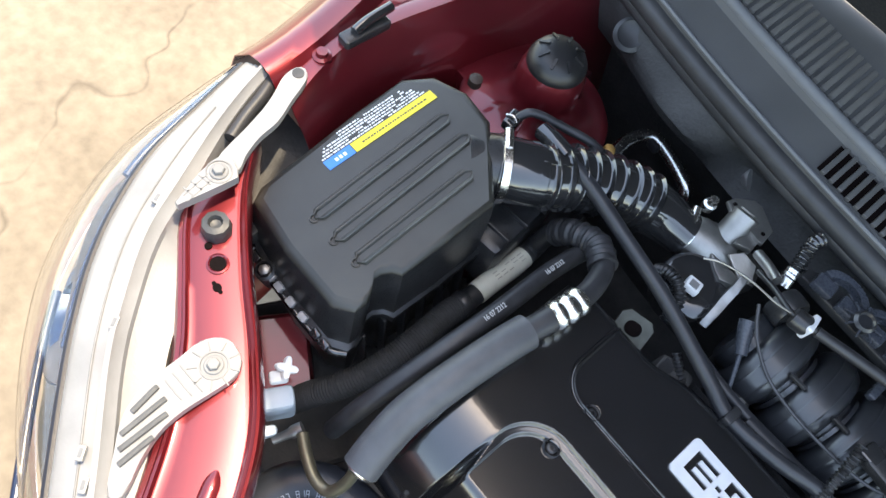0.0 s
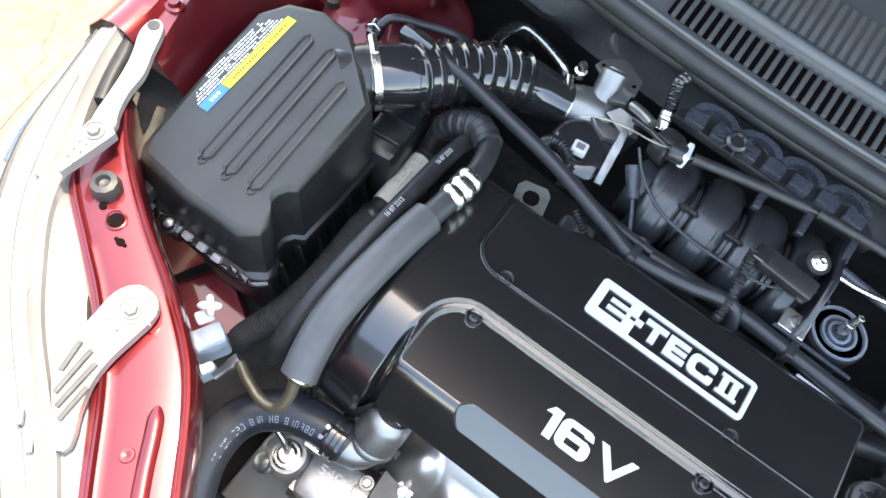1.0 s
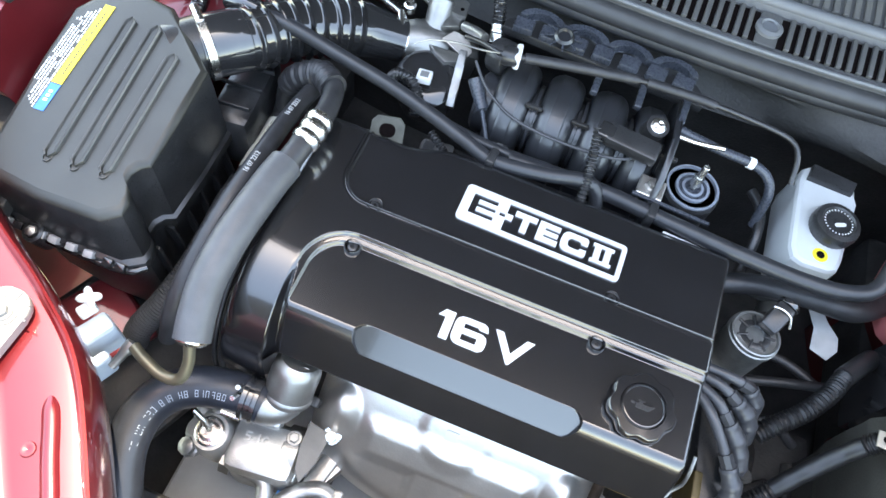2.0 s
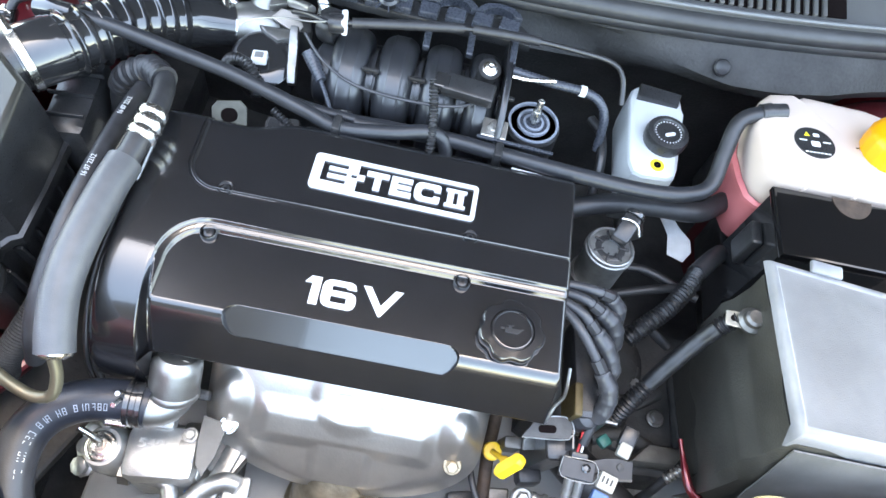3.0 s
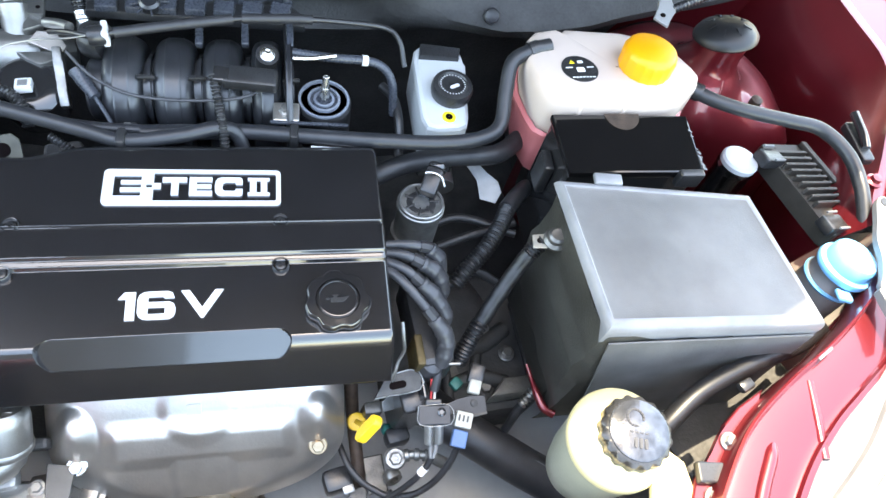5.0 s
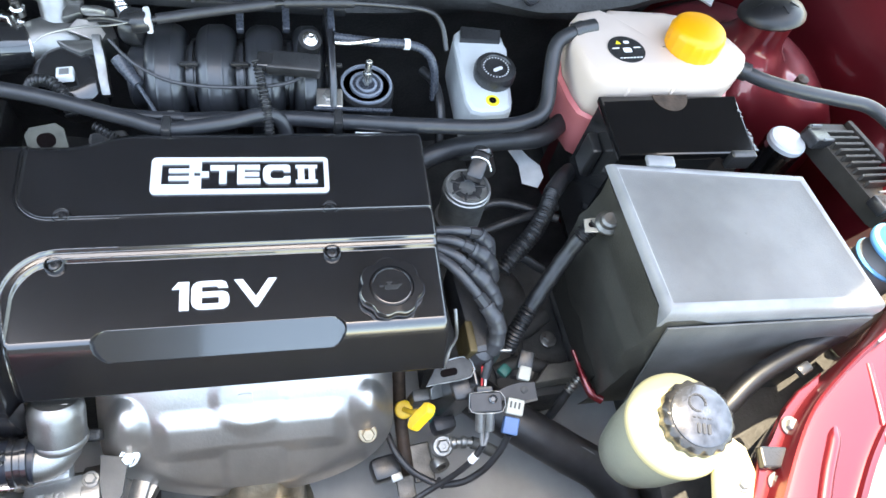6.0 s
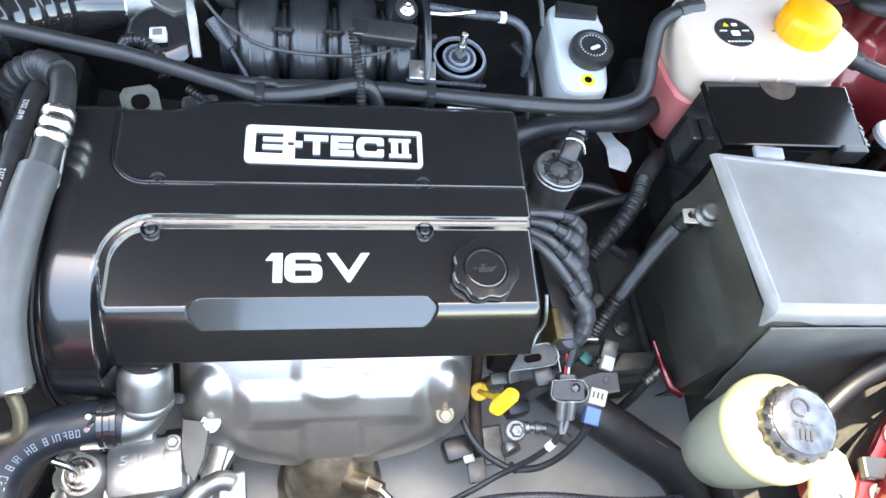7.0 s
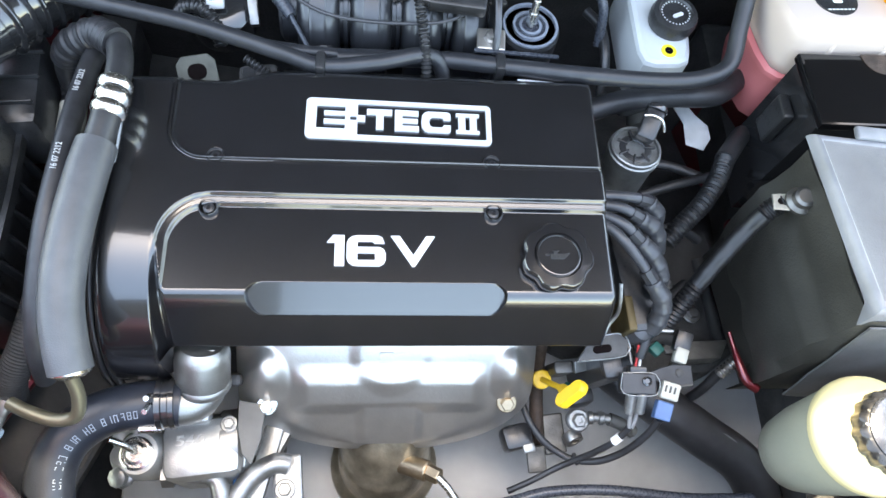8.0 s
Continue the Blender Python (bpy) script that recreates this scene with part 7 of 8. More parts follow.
for k in range(7):
    a = radians(51 * k)
    part("top_rib", boxm((0.012, 0.0022, 0.004), (0.277 + 0.015 * math.cos(a), 0.0705 + 0.015 * math.sin(a), 0.0012), (0, 0, 51 * k), 0.0006), PLASTIC, ig)
plug = part("connector", boxm((0.020, 0.034, 0.018), (0.289, 0.088, 0.016), (18, 0, -25), 0.004), PLASTIC, ig)
part("connector_clip", hose([(0.281, 0.094, 0.026), (0.289, 0.092, 0.029), (0.299, 0.088, 0.026), (0.303, 0.080, 0.018)], 0.0016, 8), STEEL, plug)
part("connector_ring", turned([(0.011, 0), (0.012, 0.003), (0.011, 0.006)], (0.296, 0.102, 0.020), (0.4, 0.8, 0.2), 20), GLOSS, plug)
part("band", turned([(0.0275, 0), (0.0275, 0.010)], (0.2735, 0.0635, -0.062), ax, 30), CAST, ig)
ig.location += Vector((0.013, 0.025, -0.030))
for pts in (
    [(0.236, 0.030, -0.014), (0.250, 0.029, -0.012), (0.268, 0.027, -0.010), (0.288, 0.026, -0.017), (0.300, 0.020, -0.030), (0.302, 0.012, -0.046)],
    [(0.236, 0.020, -0.014), (0.248, 0.018, -0.012), (0.260, 0.014, -0.010), (0.277, 0.008, -0.017), (0.296, 0.002, -0.030), (0.304, -0.008, -0.048)],
    [(0.236, 0.010, -0.014), (0.248, 0.004, -0.012), (0.259, -0.004, -0.010), (0.274, -0.016, -0.018), (0.290, -0.027, -0.030), (0.302, -0.042, -0.048)],
    [(0.236, 0.000, -0.014), (0.246, -0.008, -0.012), (0.256, -0.020, -0.011), (0.271, -0.037, -0.018), (0.286, -0.053, -0.030), (0.299, -0.068, -0.044), (0.300, -0.080, -0.060)],
):
    lead = thing("ignition_lead", "grey rubber ignition lead bending down beside the cover", "ignition lead", pts[2], group="ignition leads")
    part("lead", hose(pts, 0.0052, 14), WIREGREY, lead)
    part("boot", hose(pts[-3:] + [(pts[-1][0] - 0.004, pts[-1][1] - 0.008, pts[-1][2] - 0.014)], 0.0092, 16, 0.002, lambda q: 0.0082 + 0.0012 * step01(0.0, 0.02, q) + 0.0007 * (math.sin(q * 420) > 0.6)), WIREGREY, lead, "thicker moulded boot")
    part("boot_sleeve", hose([Vector(pts[-4]).lerp(Vector(pts[-3]), 0.45), pts[-3], Vector(pts[-3]).lerp(Vector(pts[-2]), 0.35)], 0.0072, 8, 0.003), RUBBER, lead, "square black sleeve")
coil = thing("ignition_coil", "black ignition coil pack beside the cylinder head", "ignition coil", (0.285, -0.04, -0.14))
part("pack", boxm((0.040, 0.115, 0.060), (0.287, -0.035, -0.095), (0, 0, 6), 0.008), PLASTIC, coil)
part("pack_top", turned([(0.014, -0.03), (0.014, 0.0), (0.012, 0.006), (0.007, 0.009), (0.001, 0.010)], (0.287, -0.086, -0.078), (0.2, -0.2, 1), 24), WIREGREY, coil)
part("base_strip", boxm((0.048, 0.003, 0.004), (0.294, -0.090, -0.071), (0, 0, -2), 0.001), DULL, coil)
part("heat_plate", boxm((0.009, 0.036, 0.045), (0.272, -0.074, -0.085), (0, 4, 2), 0.002), mat("ochre_stained_plate", (0.085, 0.060, 0.022), 0.5, 0.2, var=0.4, scale=50), coil, "ochre stained plate")
part("edge_wire", hose([(0.250, -0.060, -0.020), (0.251, -0.074, -0.030), (0.253, -0.081, -0.048), (0.248, -0.087, -0.060), (0.2445, -0.096, -0.070), (0.242, -0.101, -0.082)], 0.0020, 8), DULL, coil)

# ---- dipstick and lower wiring ----
dp = thing("oil_dipstick", "yellow plastic oil dipstick handle on a rusty tube", "dipstick", (0.215, -0.14, -0.30))
part("tube", hose([(0.204, -0.070, -0.150), (0.208, -0.104, -0.205), (0.212, -0.140, -0.236), (0.2145, -0.166, -0.252), (0.216, -0.172, -0.300)], 0.0080, 16), BROWN, dp)
hd = turned([(0.0105, -0.003), (0.0115, 0.0), (0.0105, 0.003), (0.006, 0.0045), (0.001, 0.0045)], (0.2107, -0.1100, -0.1936), (0.03, -0.35, 0.93), 24)
rod(hd, (0.2109, -0.1115, -0.190), (0.2136, -0.1440, -0.102), 0.0032, 14)
rod(hd, (0.2130, -0.1370, -0.121), (0.2136, -0.1440, -0.102), 0.0056, 14)
prism(hd, rounded(0.036, 0.0135, 0.0045, 5), -0.0048, 0.0048, 0.0018, Matrix.Translation((0.2137, -0.1480, -0.0945)) @ Matrix(((0.545, 0.0, 0.839, 0), (0.361, 0.902, -0.235, 0), (0.757, -0.431, -0.491, 0), (0, 0, 0, 1))))
part("handle", hd, YELLOW, dp, "yellow handle")
part("green_clip", turned([(0.005, 0), (0.007, 0.003), (0.007, 0.010), (0.004, 0.012)], (0.256, -0.1149, -0.2241), (-1, 0.1, 0.2), 16), TEAL, dp)
br2 = thing("coil_bracket", "bent steel bracket with a slotted eye", "bracket", (0.262, -0.11, -0.17))
eyem = pose(0.251, -0.102, -0.091, 20, -6, 6)
part("plate", prismm([(-0.030, -0.011), (0.022, -0.011), (0.026, 0.004), (0.016, 0.013), (-0.012, 0.011)], -0.0015, 0.0015, 0.0006, eyem), DARK, br2)
part("plate_edge", hose([eyem @ Vector((x, y, 0.0016)) for x, y in ((-0.029, -0.0105), (0.021, -0.0105), (0.0255, 0.004), (0.016, 0.0125), (-0.015, 0.0105))], 0.0007, 6), DULL, br2)
part("slot", prismm(rounded(0.019, 0.008, 0.0038, 5, (-0.002, -0.001)), 0.0012, 0.0023, 0, eyem), HOLE, br2)
part("leg", boxm((0.022, 0.014, 0.050), (0.229, -0.101, -0.185), (8, 0, 4), 0.003), CASTDARK, br2, "upright grey bracket leg")
part("leg_lug", prismm([(-0.010, -0.004), (0.008, -0.006), (0.010, 0.006), (0.002, 0.012), (-0.008, 0.008)], -0.002, 0.002, 0.0006, pose(0.247, -0.105, -0.158, 30, 10, 20)), DULL, br2)
part("side_flange", boxm((0.003, 0.026, 0.040), (0.2755, -0.104, -0.110), (8, 6, 6), 0.001), GLOSS, br2)
part("block", boxm((0.034, 0.034, 0.13), (0.270, -0.104, -0.175), (6, 0, 8), 0.006), PLASTIC, br2)
part("block", boxm((0.030, 0.022, 0.03), (0.262, -0.124, -0.226), (0, 0, 10), 0.007), RUBBER, br2)
part("lower_plate", boxm((0.026, 0.046, 0.006), (0.234, -0.162, -0.250), (10, 0, 6), 0.002), CASTDARK, br2)
sn = thing("oxygen_sensor_plugs", "grey connector plugs clipped on a black bracket", "connector", (0.30, -0.14, -0.16))
clip = part("clip_plate", boxm((0.036, 0.021, 0.014), (0.289, -0.134, -0.112), (14, 0, -3), 0.0012), RUBBER, sn)
part("clip_edge", hose([(0.2715, -0.1255, -0.1025), (0.2715, -0.1445, -0.1075), (0.3065, -0.1465, -0.1075), (0.3065, -0.1270, -0.1025), (0.2725, -0.1250, -0.1025)], 0.0005, 6), DULL, clip)
part("clip_screw", turned([(0.0048, 0), (0.0048, 0.0025), (0.003, 0.0035), (0.0025, 0.002), (0.0004, 0.002)], (0.2965, -0.1335, -0.1045), (0, -0.2, 1), 16), GLOSS, clip)
part("clip_cap", boxm((0.018, 0.007, 0.010), (0.289, -0.121, -0.106), (14, 0, -3), 0.0015), PLASTIC, sn)
for dx, hue in ((-0.003, (0.45, 0.03, 0.03)), (0.001, (0.55, 0.53, 0.50))):
    part("thin_wire", hose([(0.290 + dx, -0.100, -0.088), (0.290 + dx, -0.110, -0.097), (0.289 + dx, -0.119, -0.103)], 0.0014, 8), mat("thin_wire_cover", hue, 0.5), sn)
part("wire_bundle", hose([(0.296, -0.082, -0.080), (0.294, -0.096, -0.086), (0.290, -0.110, -0.098)], 0.0055, 10), RUBBER, sn)
for dx in (-0.0055, 0.0055):
    bm = bmesh.new()
    rod(bm, (0.2885 + dx, -0.143, -0.114), (0.2885 + dx, -0.160, -0.130), 0.0056, 14)
    part("plug_sleeve", bm, DULL, sn)
for dx in (-0.003, 0.003):
    part("wire_seal", hose([(0.2885 + dx, -0.159, -0.129), (0.2880 + dx, -0.166, -0.135), (0.2865 + 0.4 * dx, -0.174, -0.140)], 0.0024, 10), LAMPGREY, sn)
part("pale_plug", boxm((0.014, 0.016, 0.012), (0.341, -0.1045, -0.114), (12, 0, -20), 0.002), IVORY, sn)
part("plug_shell", boxm((0.018, 0.024, 0.012), (0.345, -0.090, -0.112), (12, 0, -20), 0.003), PLASTIC, sn)
part("clip_arm", prismm([(-0.034, -0.007), (-0.014, -0.004), (0.000, -0.012), (0.014, -0.011), (0.015, 0.008), (-0.004, 0.011), (-0.018, 0.009), (-0.034, 0.006)], -0.002, 0.002, 0.0008, pose(0.338, -0.1235, -0.1185, 14, 0, 6)), RUBBER, sn)
part("arm_lip", boxm((0.024, 0.003, 0.009), (0.341, -0.1345, -0.1235), (14, 0, 8), 0.0008), CASTDARK, sn)
# raised dark screw head on the clip arm
part("arm_screw", turned([(0.0042, 0.0), (0.0042, 0.0035), (0.0004, 0.0044)], (0.3382, -0.122, -0.1180), (0, -0.24, 1), 18), DARK, sn)
pp = part("pale_plug", boxm((0.019, 0.018, 0.012), (0.322, -0.142, -0.112), (16, 0, -18), 0.002), IVORY, sn)
for k in range(3):
    # dark bars on the plug take the place of shaded slots
    part("plug_slot", boxm((0.002, 0.007, 0.001), (0.3165 + 0.0045 * k, -0.1405 - 0.0014 * k, -0.1060), (16, 0, -18), 0), DARK, pp)
part("blue_plug", boxm((0.017, 0.019, 0.012), (0.316, -0.160, -0.122), (16, 0, -18), 0.0015), mat("steel_blue_plastic", (0.065, 0.13, 0.27), 0.45), sn)
part("teal_plug", boxm((0.014, 0.014, 0.010), (0.325, -0.092, -0.135), (0, 0, 40), 0.003), TEAL, sn)
part("lead", hose([(0.314, -0.168, -0.128), (0.312, -0.172, -0.137), (0.307, -0.180, -0.150), (0.293, -0.192, -0.180), (0.271, -0.199, -0.205), (0.246, -0.1955, -0.220), (0.228, -0.186, -0.221), (0.215, -0.177, -0.218), (0.200, -0.158, -0.214), (0.190, -0.130, -0.215)], 0.0040, 12), RUBBER, sn)
part("lead", hose([(0.288, -0.172, -0.143), (0.278, -0.183, -0.163), (0.263, -0.191, -0.190), (0.245, -0.197, -0.215), (0.228, -0.203, -0.229), (0.201, -0.215, -0.240), (0.175, -0.225, -0.250)], 0.0036, 12), RUBBER, sn)
part("lead_tie", turned([(0.0062, 0), (0.0070, 0.001), (0.0070, 0.004), (0.0062, 0.005)], (0.2455, -0.1958, -0.2180), (0.85, 0.25, 0.3), 14), RUBBER, sn)
part("white_sleeve", turned([(0.0048, 0), (0.0048, 0.010)], (0.281, -0.1800, -0.1575), (-0.60, -0.45, -0.72), 12), PAPER, sn)
ub = thing("union_bolt", "plated union bolt with banjo pipe by the dipstick", "fitting", (0.25, -0.16, -0.20))
bm = turned([(0.0125, 0), (0.0135, 0.003), (0.0135, 0.009), (0.0115, 0.011)], (0.2575, -0.149, -0.232), (0, -0.25, 1), 24)
lathe(bm, [(0.0085, 0.010), (0.0085, 0.015), (0.0065, 0.017), (0.003, 0.017), (0.0025, 0.015), (0.0004, 0.015)], (0.2575, -0.149, -0.232), (0, -0.25, 1), 6)
part("union", bm, DULL, ub)
part("pipe", hose([(0.268, -0.149, -0.2225), (0.279, -0.149, -0.221), (0.294, -0.151, -0.220)], 0.0060, 14, 0.0012, lambda q: 0.0056 + 0.0022 * (math.sin(q * 480) > 0.1)), DULL, ub)
part("pipe_hose", hose([(0.293, -0.151, -0.220), (0.305, -0.155, -0.223), (0.325, -0.163, -0.235)], 0.0075, 14), mat("grey_worn_hose", (0.075, 0.073, 0.068), 0.5, var=0.2, scale=60), ub)
part("hanger_ring", turned([(0.0105, -0.006), (0.0115, 0.0), (0.0105, 0.006), (0.006, 0.006), (0.006, -0.006)], (0.2545, -0.168, -0.243), (0.3, -0.9, 0.3), 22), CAST, ub)
part("black_plug", boxm((0.034, 0.028, 0.03), (0.187, -0.167, -0.242), (0, 0, 12), 0.006), PLASTIC, ub)
part("plug_tab", boxm((0.014, 0.010, 0.006), (0.199, -0.180, -0.232), (10, 0, 12), 0.0015), DULL, ub)
part("plug_bracket", boxm((0.022, 0.030, 0.006), (0.212, -0.190, -0.254), (10, 0, 4), 0.0015), CASTDARK, ub)
rh = thing("radiator_hose", "thick black radiator hose low beside the gearbox", "hose", (0.42, -0.15, -0.33))
part("tube", hose([(0.30, -0.055, -0.28), (0.335, -0.095, -0.265), (0.378, -0.130, -0.262), (0.430, -0.163, -0.275), (0.484, -0.196, -0.295), (0.512, -0.240, -0.32), (0.52, -0.31, -0.35)], 0.0275, 26), RUBBER, rh)
part("hose_clamp", turned([(0.0278, 0), (0.0292, 0.001), (0.0292, 0.011), (0.0278, 0.012)], (0.312, -0.070, -0.276), (0.6, -0.75, 0.2), 30), CAST, rh, "metal band clamp")
part("print_stripe", hose([(0.420, -0.150, -0.2475), (0.455, -0.170, -0.2555), (0.482, -0.186, -0.268)], 0.0018, 6), SEAL, rh, "faint printed stripe")
bp = thing("brake_pipe", "dark bent hose in front of the shelf", "hose", (0.41, -0.1, -0.25))
part("tube", hose([(0.430, -0.097, -0.172), (0.420, -0.106, -0.190), (0.412, -0.117, -0.220), (0.411, -0.122, -0.280), (0.410, -0.126, -0.320)], 0.0058, 14), RUBBER, bp)
part("spring_end", hose([(0.430, -0.098, -0.168), (0.422, -0.104, -0.173), (0.414, -0.110, -0.180)], 0.007, 14, 0.0008, lambda s: 0.0062 + 0.0012 * math.sin(s * 2 * math.pi / 0.005)), CAST, bp)
fan = thing("radiator_fan_shroud", "black plastic radiator fan shroud", "fan shroud", (0.2, -0.30, -0.4))
part("shroud", boxm((0.80, 0.06, 0.34), (0.07, -0.288, -0.42), bevel=0.012), PLASTIC, fan)
for k in range(9):
    part("vane", boxm((0.006, 0.05, 0.02), (0.12 + 0.04 * k, -0.273, -0.245), (0, 0, 8), 0.002), PLASTIC, fan)
part("wavy_edge", hose([(0.10, -0.250, -0.236), (0.17, -0.238, -0.232), (0.22, -0.228, -0.232), (0.29, -0.228, -0.234), (0.38, -0.238, -0.238), (0.46, -0.240, -0.24)], 0.006, 12), GREYBLUE, fan)

# ---- power steering reservoir ----
ps = thing("power_steering_reservoir", "yellowed power steering reservoir with black capped lid", "reservoir", (0.435, -0.205, -0.12))
cx, cy = 0.4455, -0.205
part("bowl", turned([(0.028, -0.125), (0.038, -0.115), (0.044, -0.08), (0.048, -0.03), (0.049, -0.010)], (cx, cy, 0), seg=48), OLIVE, ps, "dark olive lower bowl")
part("top", turned([(0.049, -0.011), (0.0512, -0.008), (0.0515, 0.000), (0.050, 0.006), (0.045, 0.011), (0.038, 0.015), (0.033, 0.018), (0.001, 0.018)], (cx, cy, 0), seg=48), YELLOWISH, ps)
part("mount_tab", prismm([(0.455, -0.285), (0.470, -0.235), (0.490, -0.222), (0.503, -0.235), (0.505, -0.262), (0.50, -0.30), (0.47, -0.31)], -0.004, 0.010, 0.003), YELLOWISH, ps)
bolt("tab_bolt", (0.486, -0.268, 0.010), 0.005, ps, DULL)
cap = part("cap", turned([(0.033, 0.016), (0.0345, 0.018), (0.0348, 0.030), (0.032, 0.0335), (0.029, 0.0345)], (cx + 0.006, cy - 0.002, 0), seg=96, wave=lambda a, r, h: r * (1 + 0.035 * math.cos(16 * a)) if r > 0.0335 else r), PLASTIC, ps, "black ribbed cap")
disc = part("cap_disc", turned([(0.030, 0.032), (0.0295, 0.0358), (0.027, 0.0368), (0.001, 0.0372)], (cx + 0.006, cy - 0.002, 0), seg=48), mat("mottled_cap_disc", (0.10, 0.105, 0.115), 0.14, 0.7, var=0.5, scale=70, spec=0.8), ps, "mottled dark disc with raised print")
bm = bmesh.new()
m = pose(cx + 0.006, cy - 0.002, 0.0372, 0, 0, -15)
for a0 in range(0, 300, 20):
    a = radians(a0)
    box(bm, (0.0035, 0.0018, 0.0008), m @ Vector((0.008 * math.cos(a) - 0.004, 0.008 * math.sin(a) + 0.011, 0.0002)), (0, 0, a0 + 75), 0)
for k in range(4):
    box(bm, (0.0028, 0.0012, 0.0008), m @ Vector((-0.008 + 0.005 * k, -0.003, 0.0002)), (0, 0, -15), 0)
for k in range(3):
    prism(bm, rounded(0.003, 0.010, 0.0014, 3, (-0.004 + 0.005 * k, -0.013)), 0, 0.0008, 0, m)
part("raised_symbol", bm, PLASTIC, disc)
part("strap", boxm((0.020, 0.085, 0.006), (0.512, -0.295, -0.002), (0, 0, -14), 0.002), PLASTIC, ps)
fh = thing("wing_hose", "black hose sweeping in front of the battery", "hose", (0.6, -0.16, -0.02))
part("tube", hose([(0.495, -0.205, -0.035), (0.520, -0.185, -0.02), (0.560, -0.160, -0.012), (0.620, -0.138, -0.008), (0.690, -0.118, -0.01), (0.74, -0.095, -0.02)], 0.0105, 18), LOOM, fh)
part("clip", boxm((0.018, 0.012, 0.009), (0.604, -0.162, 0.000), (0, 0, 22), 0.003), PLASTIC, fh)

# ---- things along the far wing ----
wb = thing("washer_bottle", "white washer bottle neck with pale blue cap", "washer bottle", (0.775, -0.035, -0.15))
WB, WA = (0.774, -0.036, -0.008), (0.15, 0.12, 1)
part("neck", turned([(0.032, -0.15), (0.032, 0.0), (0.026, 0.012), (0.026, 0.024)], WB, WA, 30), WHITE, wb)
part("cap", turned([(0.028, 0.016), (0.0335, 0.018), (0.0345, 0.022), (0.0335, 0.026), (0.0285, 0.028), (0.0280, 0.040), (0.0255, 0.044), (0.020, 0.045), (0.018, 0.043), (0.001, 0.043)], WB, WA, 40), BLUECAP, wb, "pale blue tiered press-on cap")
part("cap_tongue", boxm((0.018, 0.018, 0.007), (0.760, -0.070, 0.012), (-18, 0, -20), 0.003), BLUECAP, wb)
part("collar", turned([(0.0325, 0.0), (0.0340, 0.003), (0.0325, 0.006)], (0.773, -0.037, -0.014), WA, 30), BLUECAP, wb)
dr = thing("filter_drier", "dark metal canister with bright domed top", "canister", (0.713, 0.132, -0.12))
part("can", turned([(0.023, -0.12), (0.025, -0.02), (0.026, -0.014), (0.0235, -0.008)], (0.714, 0.138, 0), (0.05, 0.1, 1), 30), mat("dark_chromed_can", (0.16, 0.16, 0.17), 0.18, 1.0), dr)
part("top", turned([(0.0245, -0.010), (0.0245, -0.004), (0.022, -0.001), (0.001, 0.001)], (0.714, 0.138, 0), (0.05, 0.1, 1), 34), mat("white_cap_plastic", (0.40, 0.41, 0.42), 0.2, var=0.06), dr)
ec = thing("control_module", "finned grey aluminium control module with black plugs", "control module", (0.80, 0.09, -0.05))
em = pose(0.812, 0.096, -0.008, -6, 14, 10) @ Matrix.Scale(1.16, 4)
part("case", prismm(rounded(0.075, 0.135, 0.006), -0.022, 0.0, 0.002, em), mat("olive_grey_aluminium", (0.060, 0.053, 0.045), 0.5, 0.5, var=0.15, scale=40), ec)
for k in range(9):
    q = em @ Vector((-0.006, -0.028 + 0.0095 * k, 0.003))
    part("fin", boxm((0.064, 0.0044, 0.012), q, (-6, 14, 10), 0.001), mat("fin_grey", (0.075, 0.068, 0.060), 0.5, 0.5) if k == 0 else bpy.data.materials["fin_grey"], ec)
part("edge_strip", boxm((0.011, 0.156, 0.012), em @ Vector((0.036, 0, 0.002)), (-6, 14, 10), 0.002), bpy.data.materials["olive_grey_aluminium"], ec)
for v in ((-0.046, 0.042), (-0.030, -0.056)):
    q = em @ Vector((v[0], v[1], 0.002))
    pg = part("plug", boxm((0.036, 0.024, 0.016), q, (-6, 14, 10), 0.003), PLASTIC, ec)
    for s in (-1, 1):
        part("plug_latch", boxm((0.020, 0.003, 0.003), em @ Vector((v[0], v[1] + 0.011 * s, 0.011)), (-6, 14, 10), 0.0008), LAMPGREY, pg)
hn = thing("bonnet_hinge_clip", "white metal clip at the corner of the scuttle", "clip", (0.636, 0.345, 0.03))
hm = pose(0.640, 0.344, 0.052, 10, 10, -20)
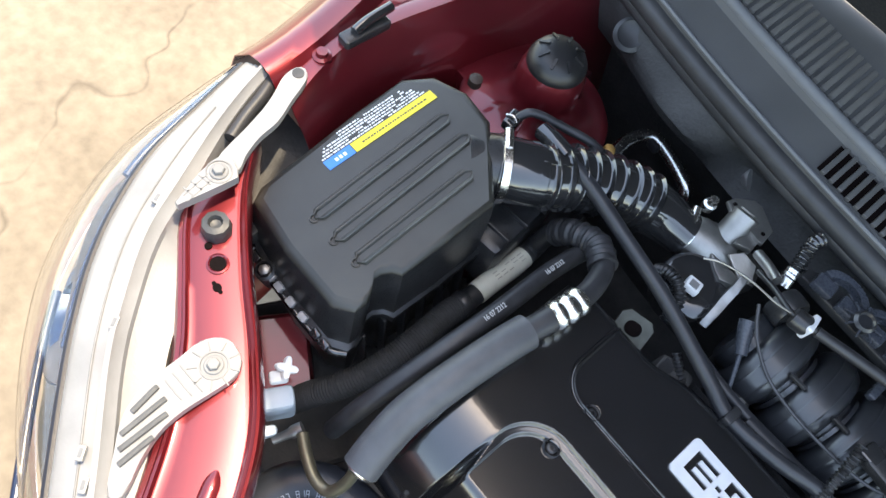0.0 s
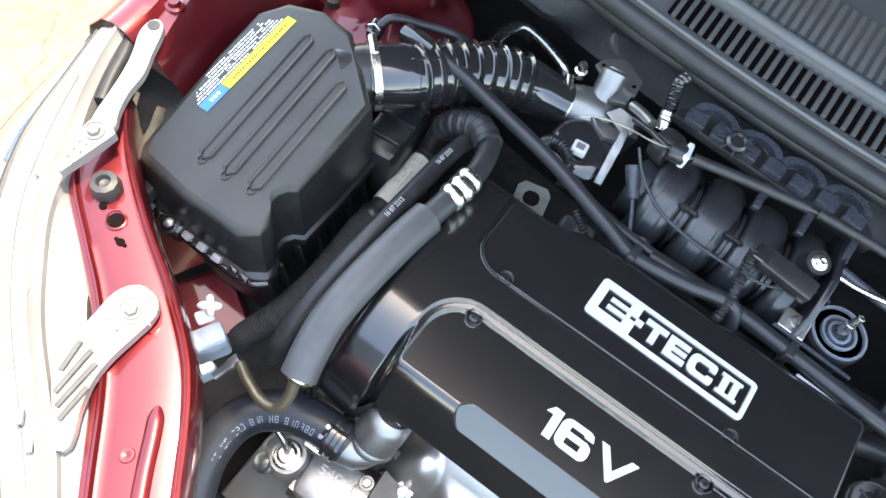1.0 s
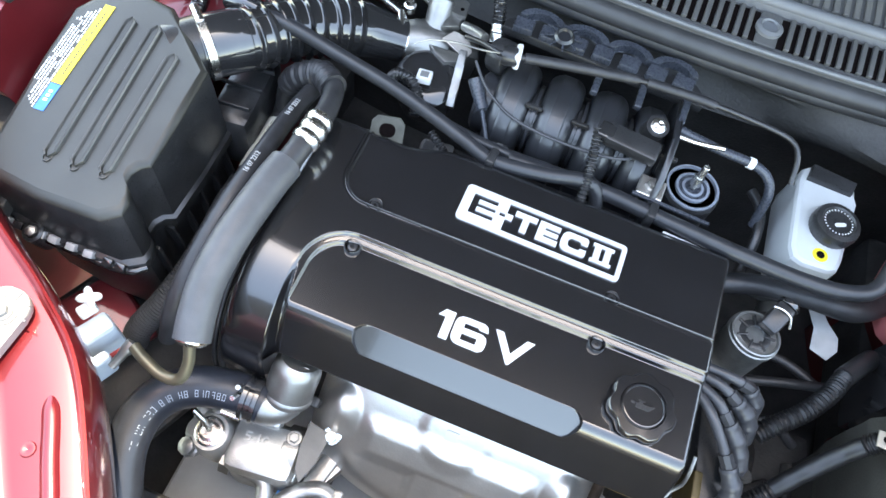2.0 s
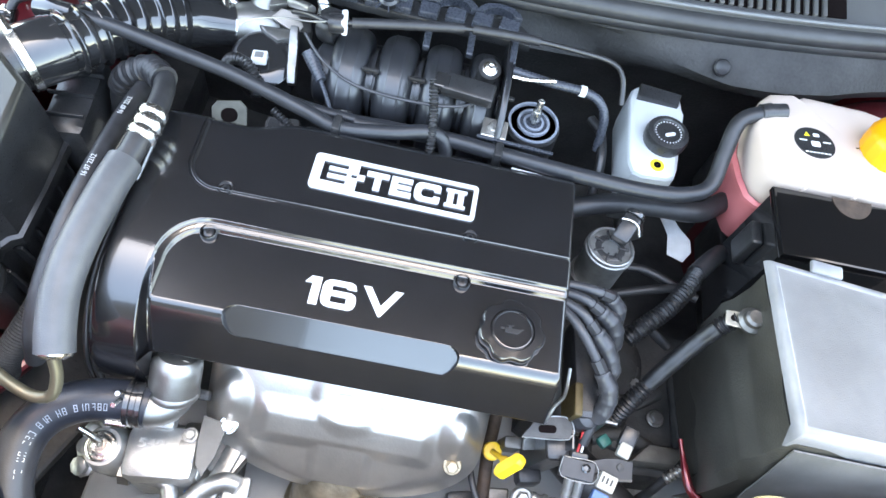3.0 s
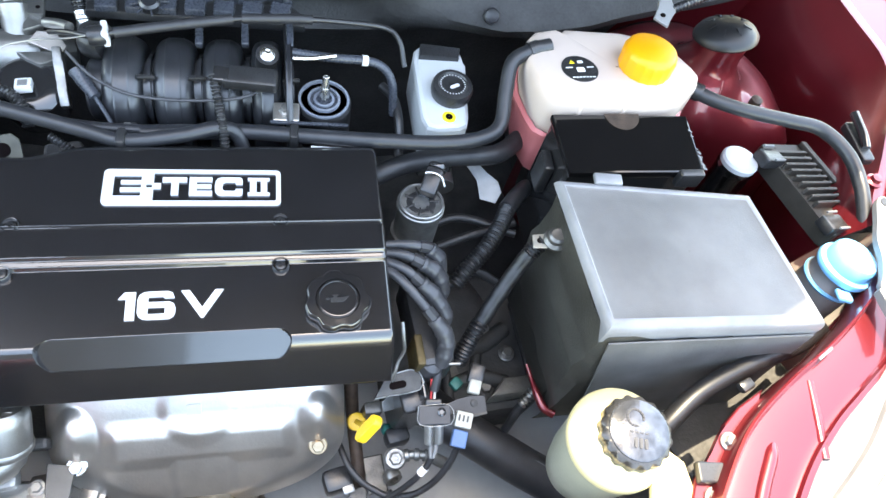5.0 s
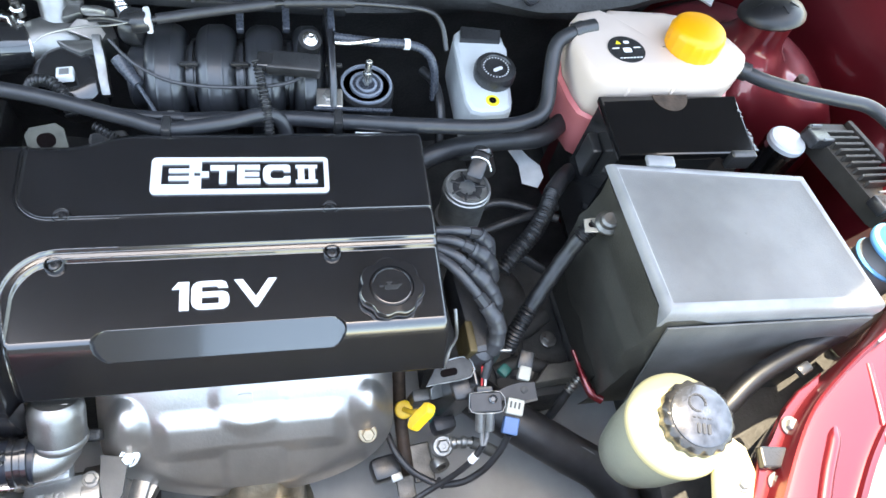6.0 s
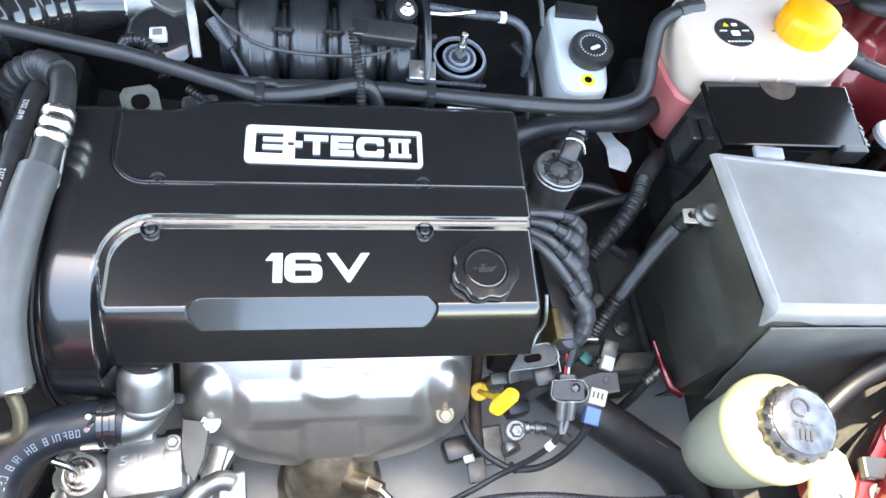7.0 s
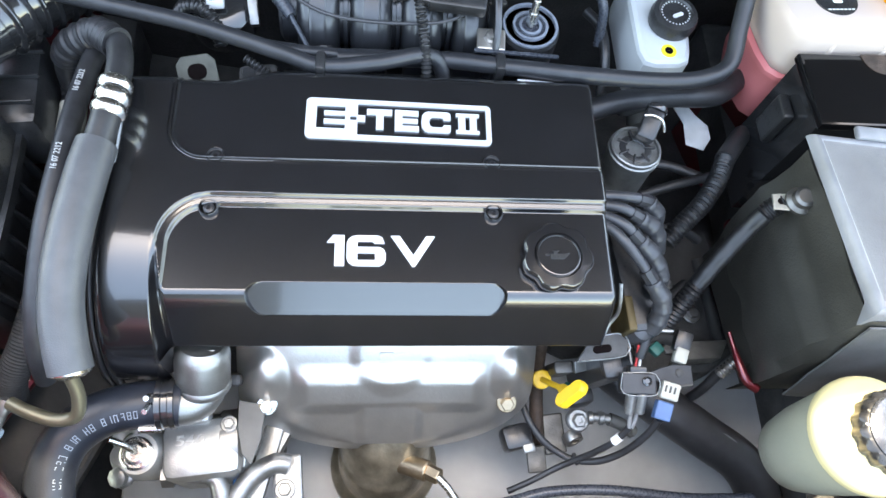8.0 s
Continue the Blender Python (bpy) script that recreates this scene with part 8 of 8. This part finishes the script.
part("plate", prismm([(-0.012, -0.020), (0.010, -0.024), (0.013, -0.004), (0.018, 0.006), (0.006, 0.026), (-0.010, 0.020), (-0.008, 0.0)], 0, 0.004, 0.0008, hm), WHITE, hn)
part("hole", turned([(0.004, 0.0038), (0.004, 0.0048), (0.0004, 0.005)], hm @ Vector((0.0, -0.010, 0)), (0, 0, 1), 14), HOLE, hn)
part("cable", hose([(0.655, 0.350, 0.050), (0.70, 0.372, 0.05), (0.76, 0.40, 0.05), (0.82, 0.44, 0.045)], 0.006, 10, 0.0015, lambda s: 0.0058 + 0.0008 * math.sin(s * 900)), PLASTIC, hn)
wr = thing("wing_loom", "black wiring loom lying along the inner wing", "wiring loom", (-0.40, 0.23, -0.02))
part("loom", hose([(-0.404, 0.203, 0.028), (-0.400, 0.214, 0.036), (-0.390, 0.224, 0.036), (-0.368, 0.237, 0.032), (-0.335, 0.2535, 0.028), (-0.31, 0.272, 0.005)], 0.0050, 12), RUBBER, wr)
part("plug", boxm((0.016, 0.024, 0.014), (-0.405, 0.200, 0.026), (0, 0, 12), 0.003), GLOSS, wr)
part("plug_clip", hose([(-0.412, 0.194, 0.034), (-0.405, 0.197, 0.037), (-0.398, 0.196, 0.034)], 0.0016, 8), STEEL, wr)
lv = thing("level_adjuster", "white plastic lamp adjuster behind the headlamp", "lamp adjuster", (-0.33, -0.15, -0.08))
part("body", boxm((0.022, 0.040, 0.05), (-0.327, -0.163, -0.066), (0, 0, -28), 0.005), mat("pale_blue_white_plastic", (0.45, 0.52, 0.58), 0.45, var=0.06, scale=30), lv)
part("knob", turned([(0.008, 0), (0.0088, 0.002), (0.008, 0.006), (0.001, 0.007)], (-0.340, -0.140, -0.030), (0.3, 0.3, 0.8), 40, lambda a, r, h: r * (1 + 0.38 * math.cos(4 * a)) if r > 0.007 else r), PAPER, lv)
part("neck", boxm((0.012, 0.018, 0.012), (-0.339, -0.148, -0.038), (0, 0, -28), 0.003), PAPER, lv)
part("skirt", boxm((0.010, 0.036, 0.06), (-0.314, -0.190, -0.075), (0, 10, -25), 0.004), bpy.data.materials["pale_blue_white_plastic"], lv)
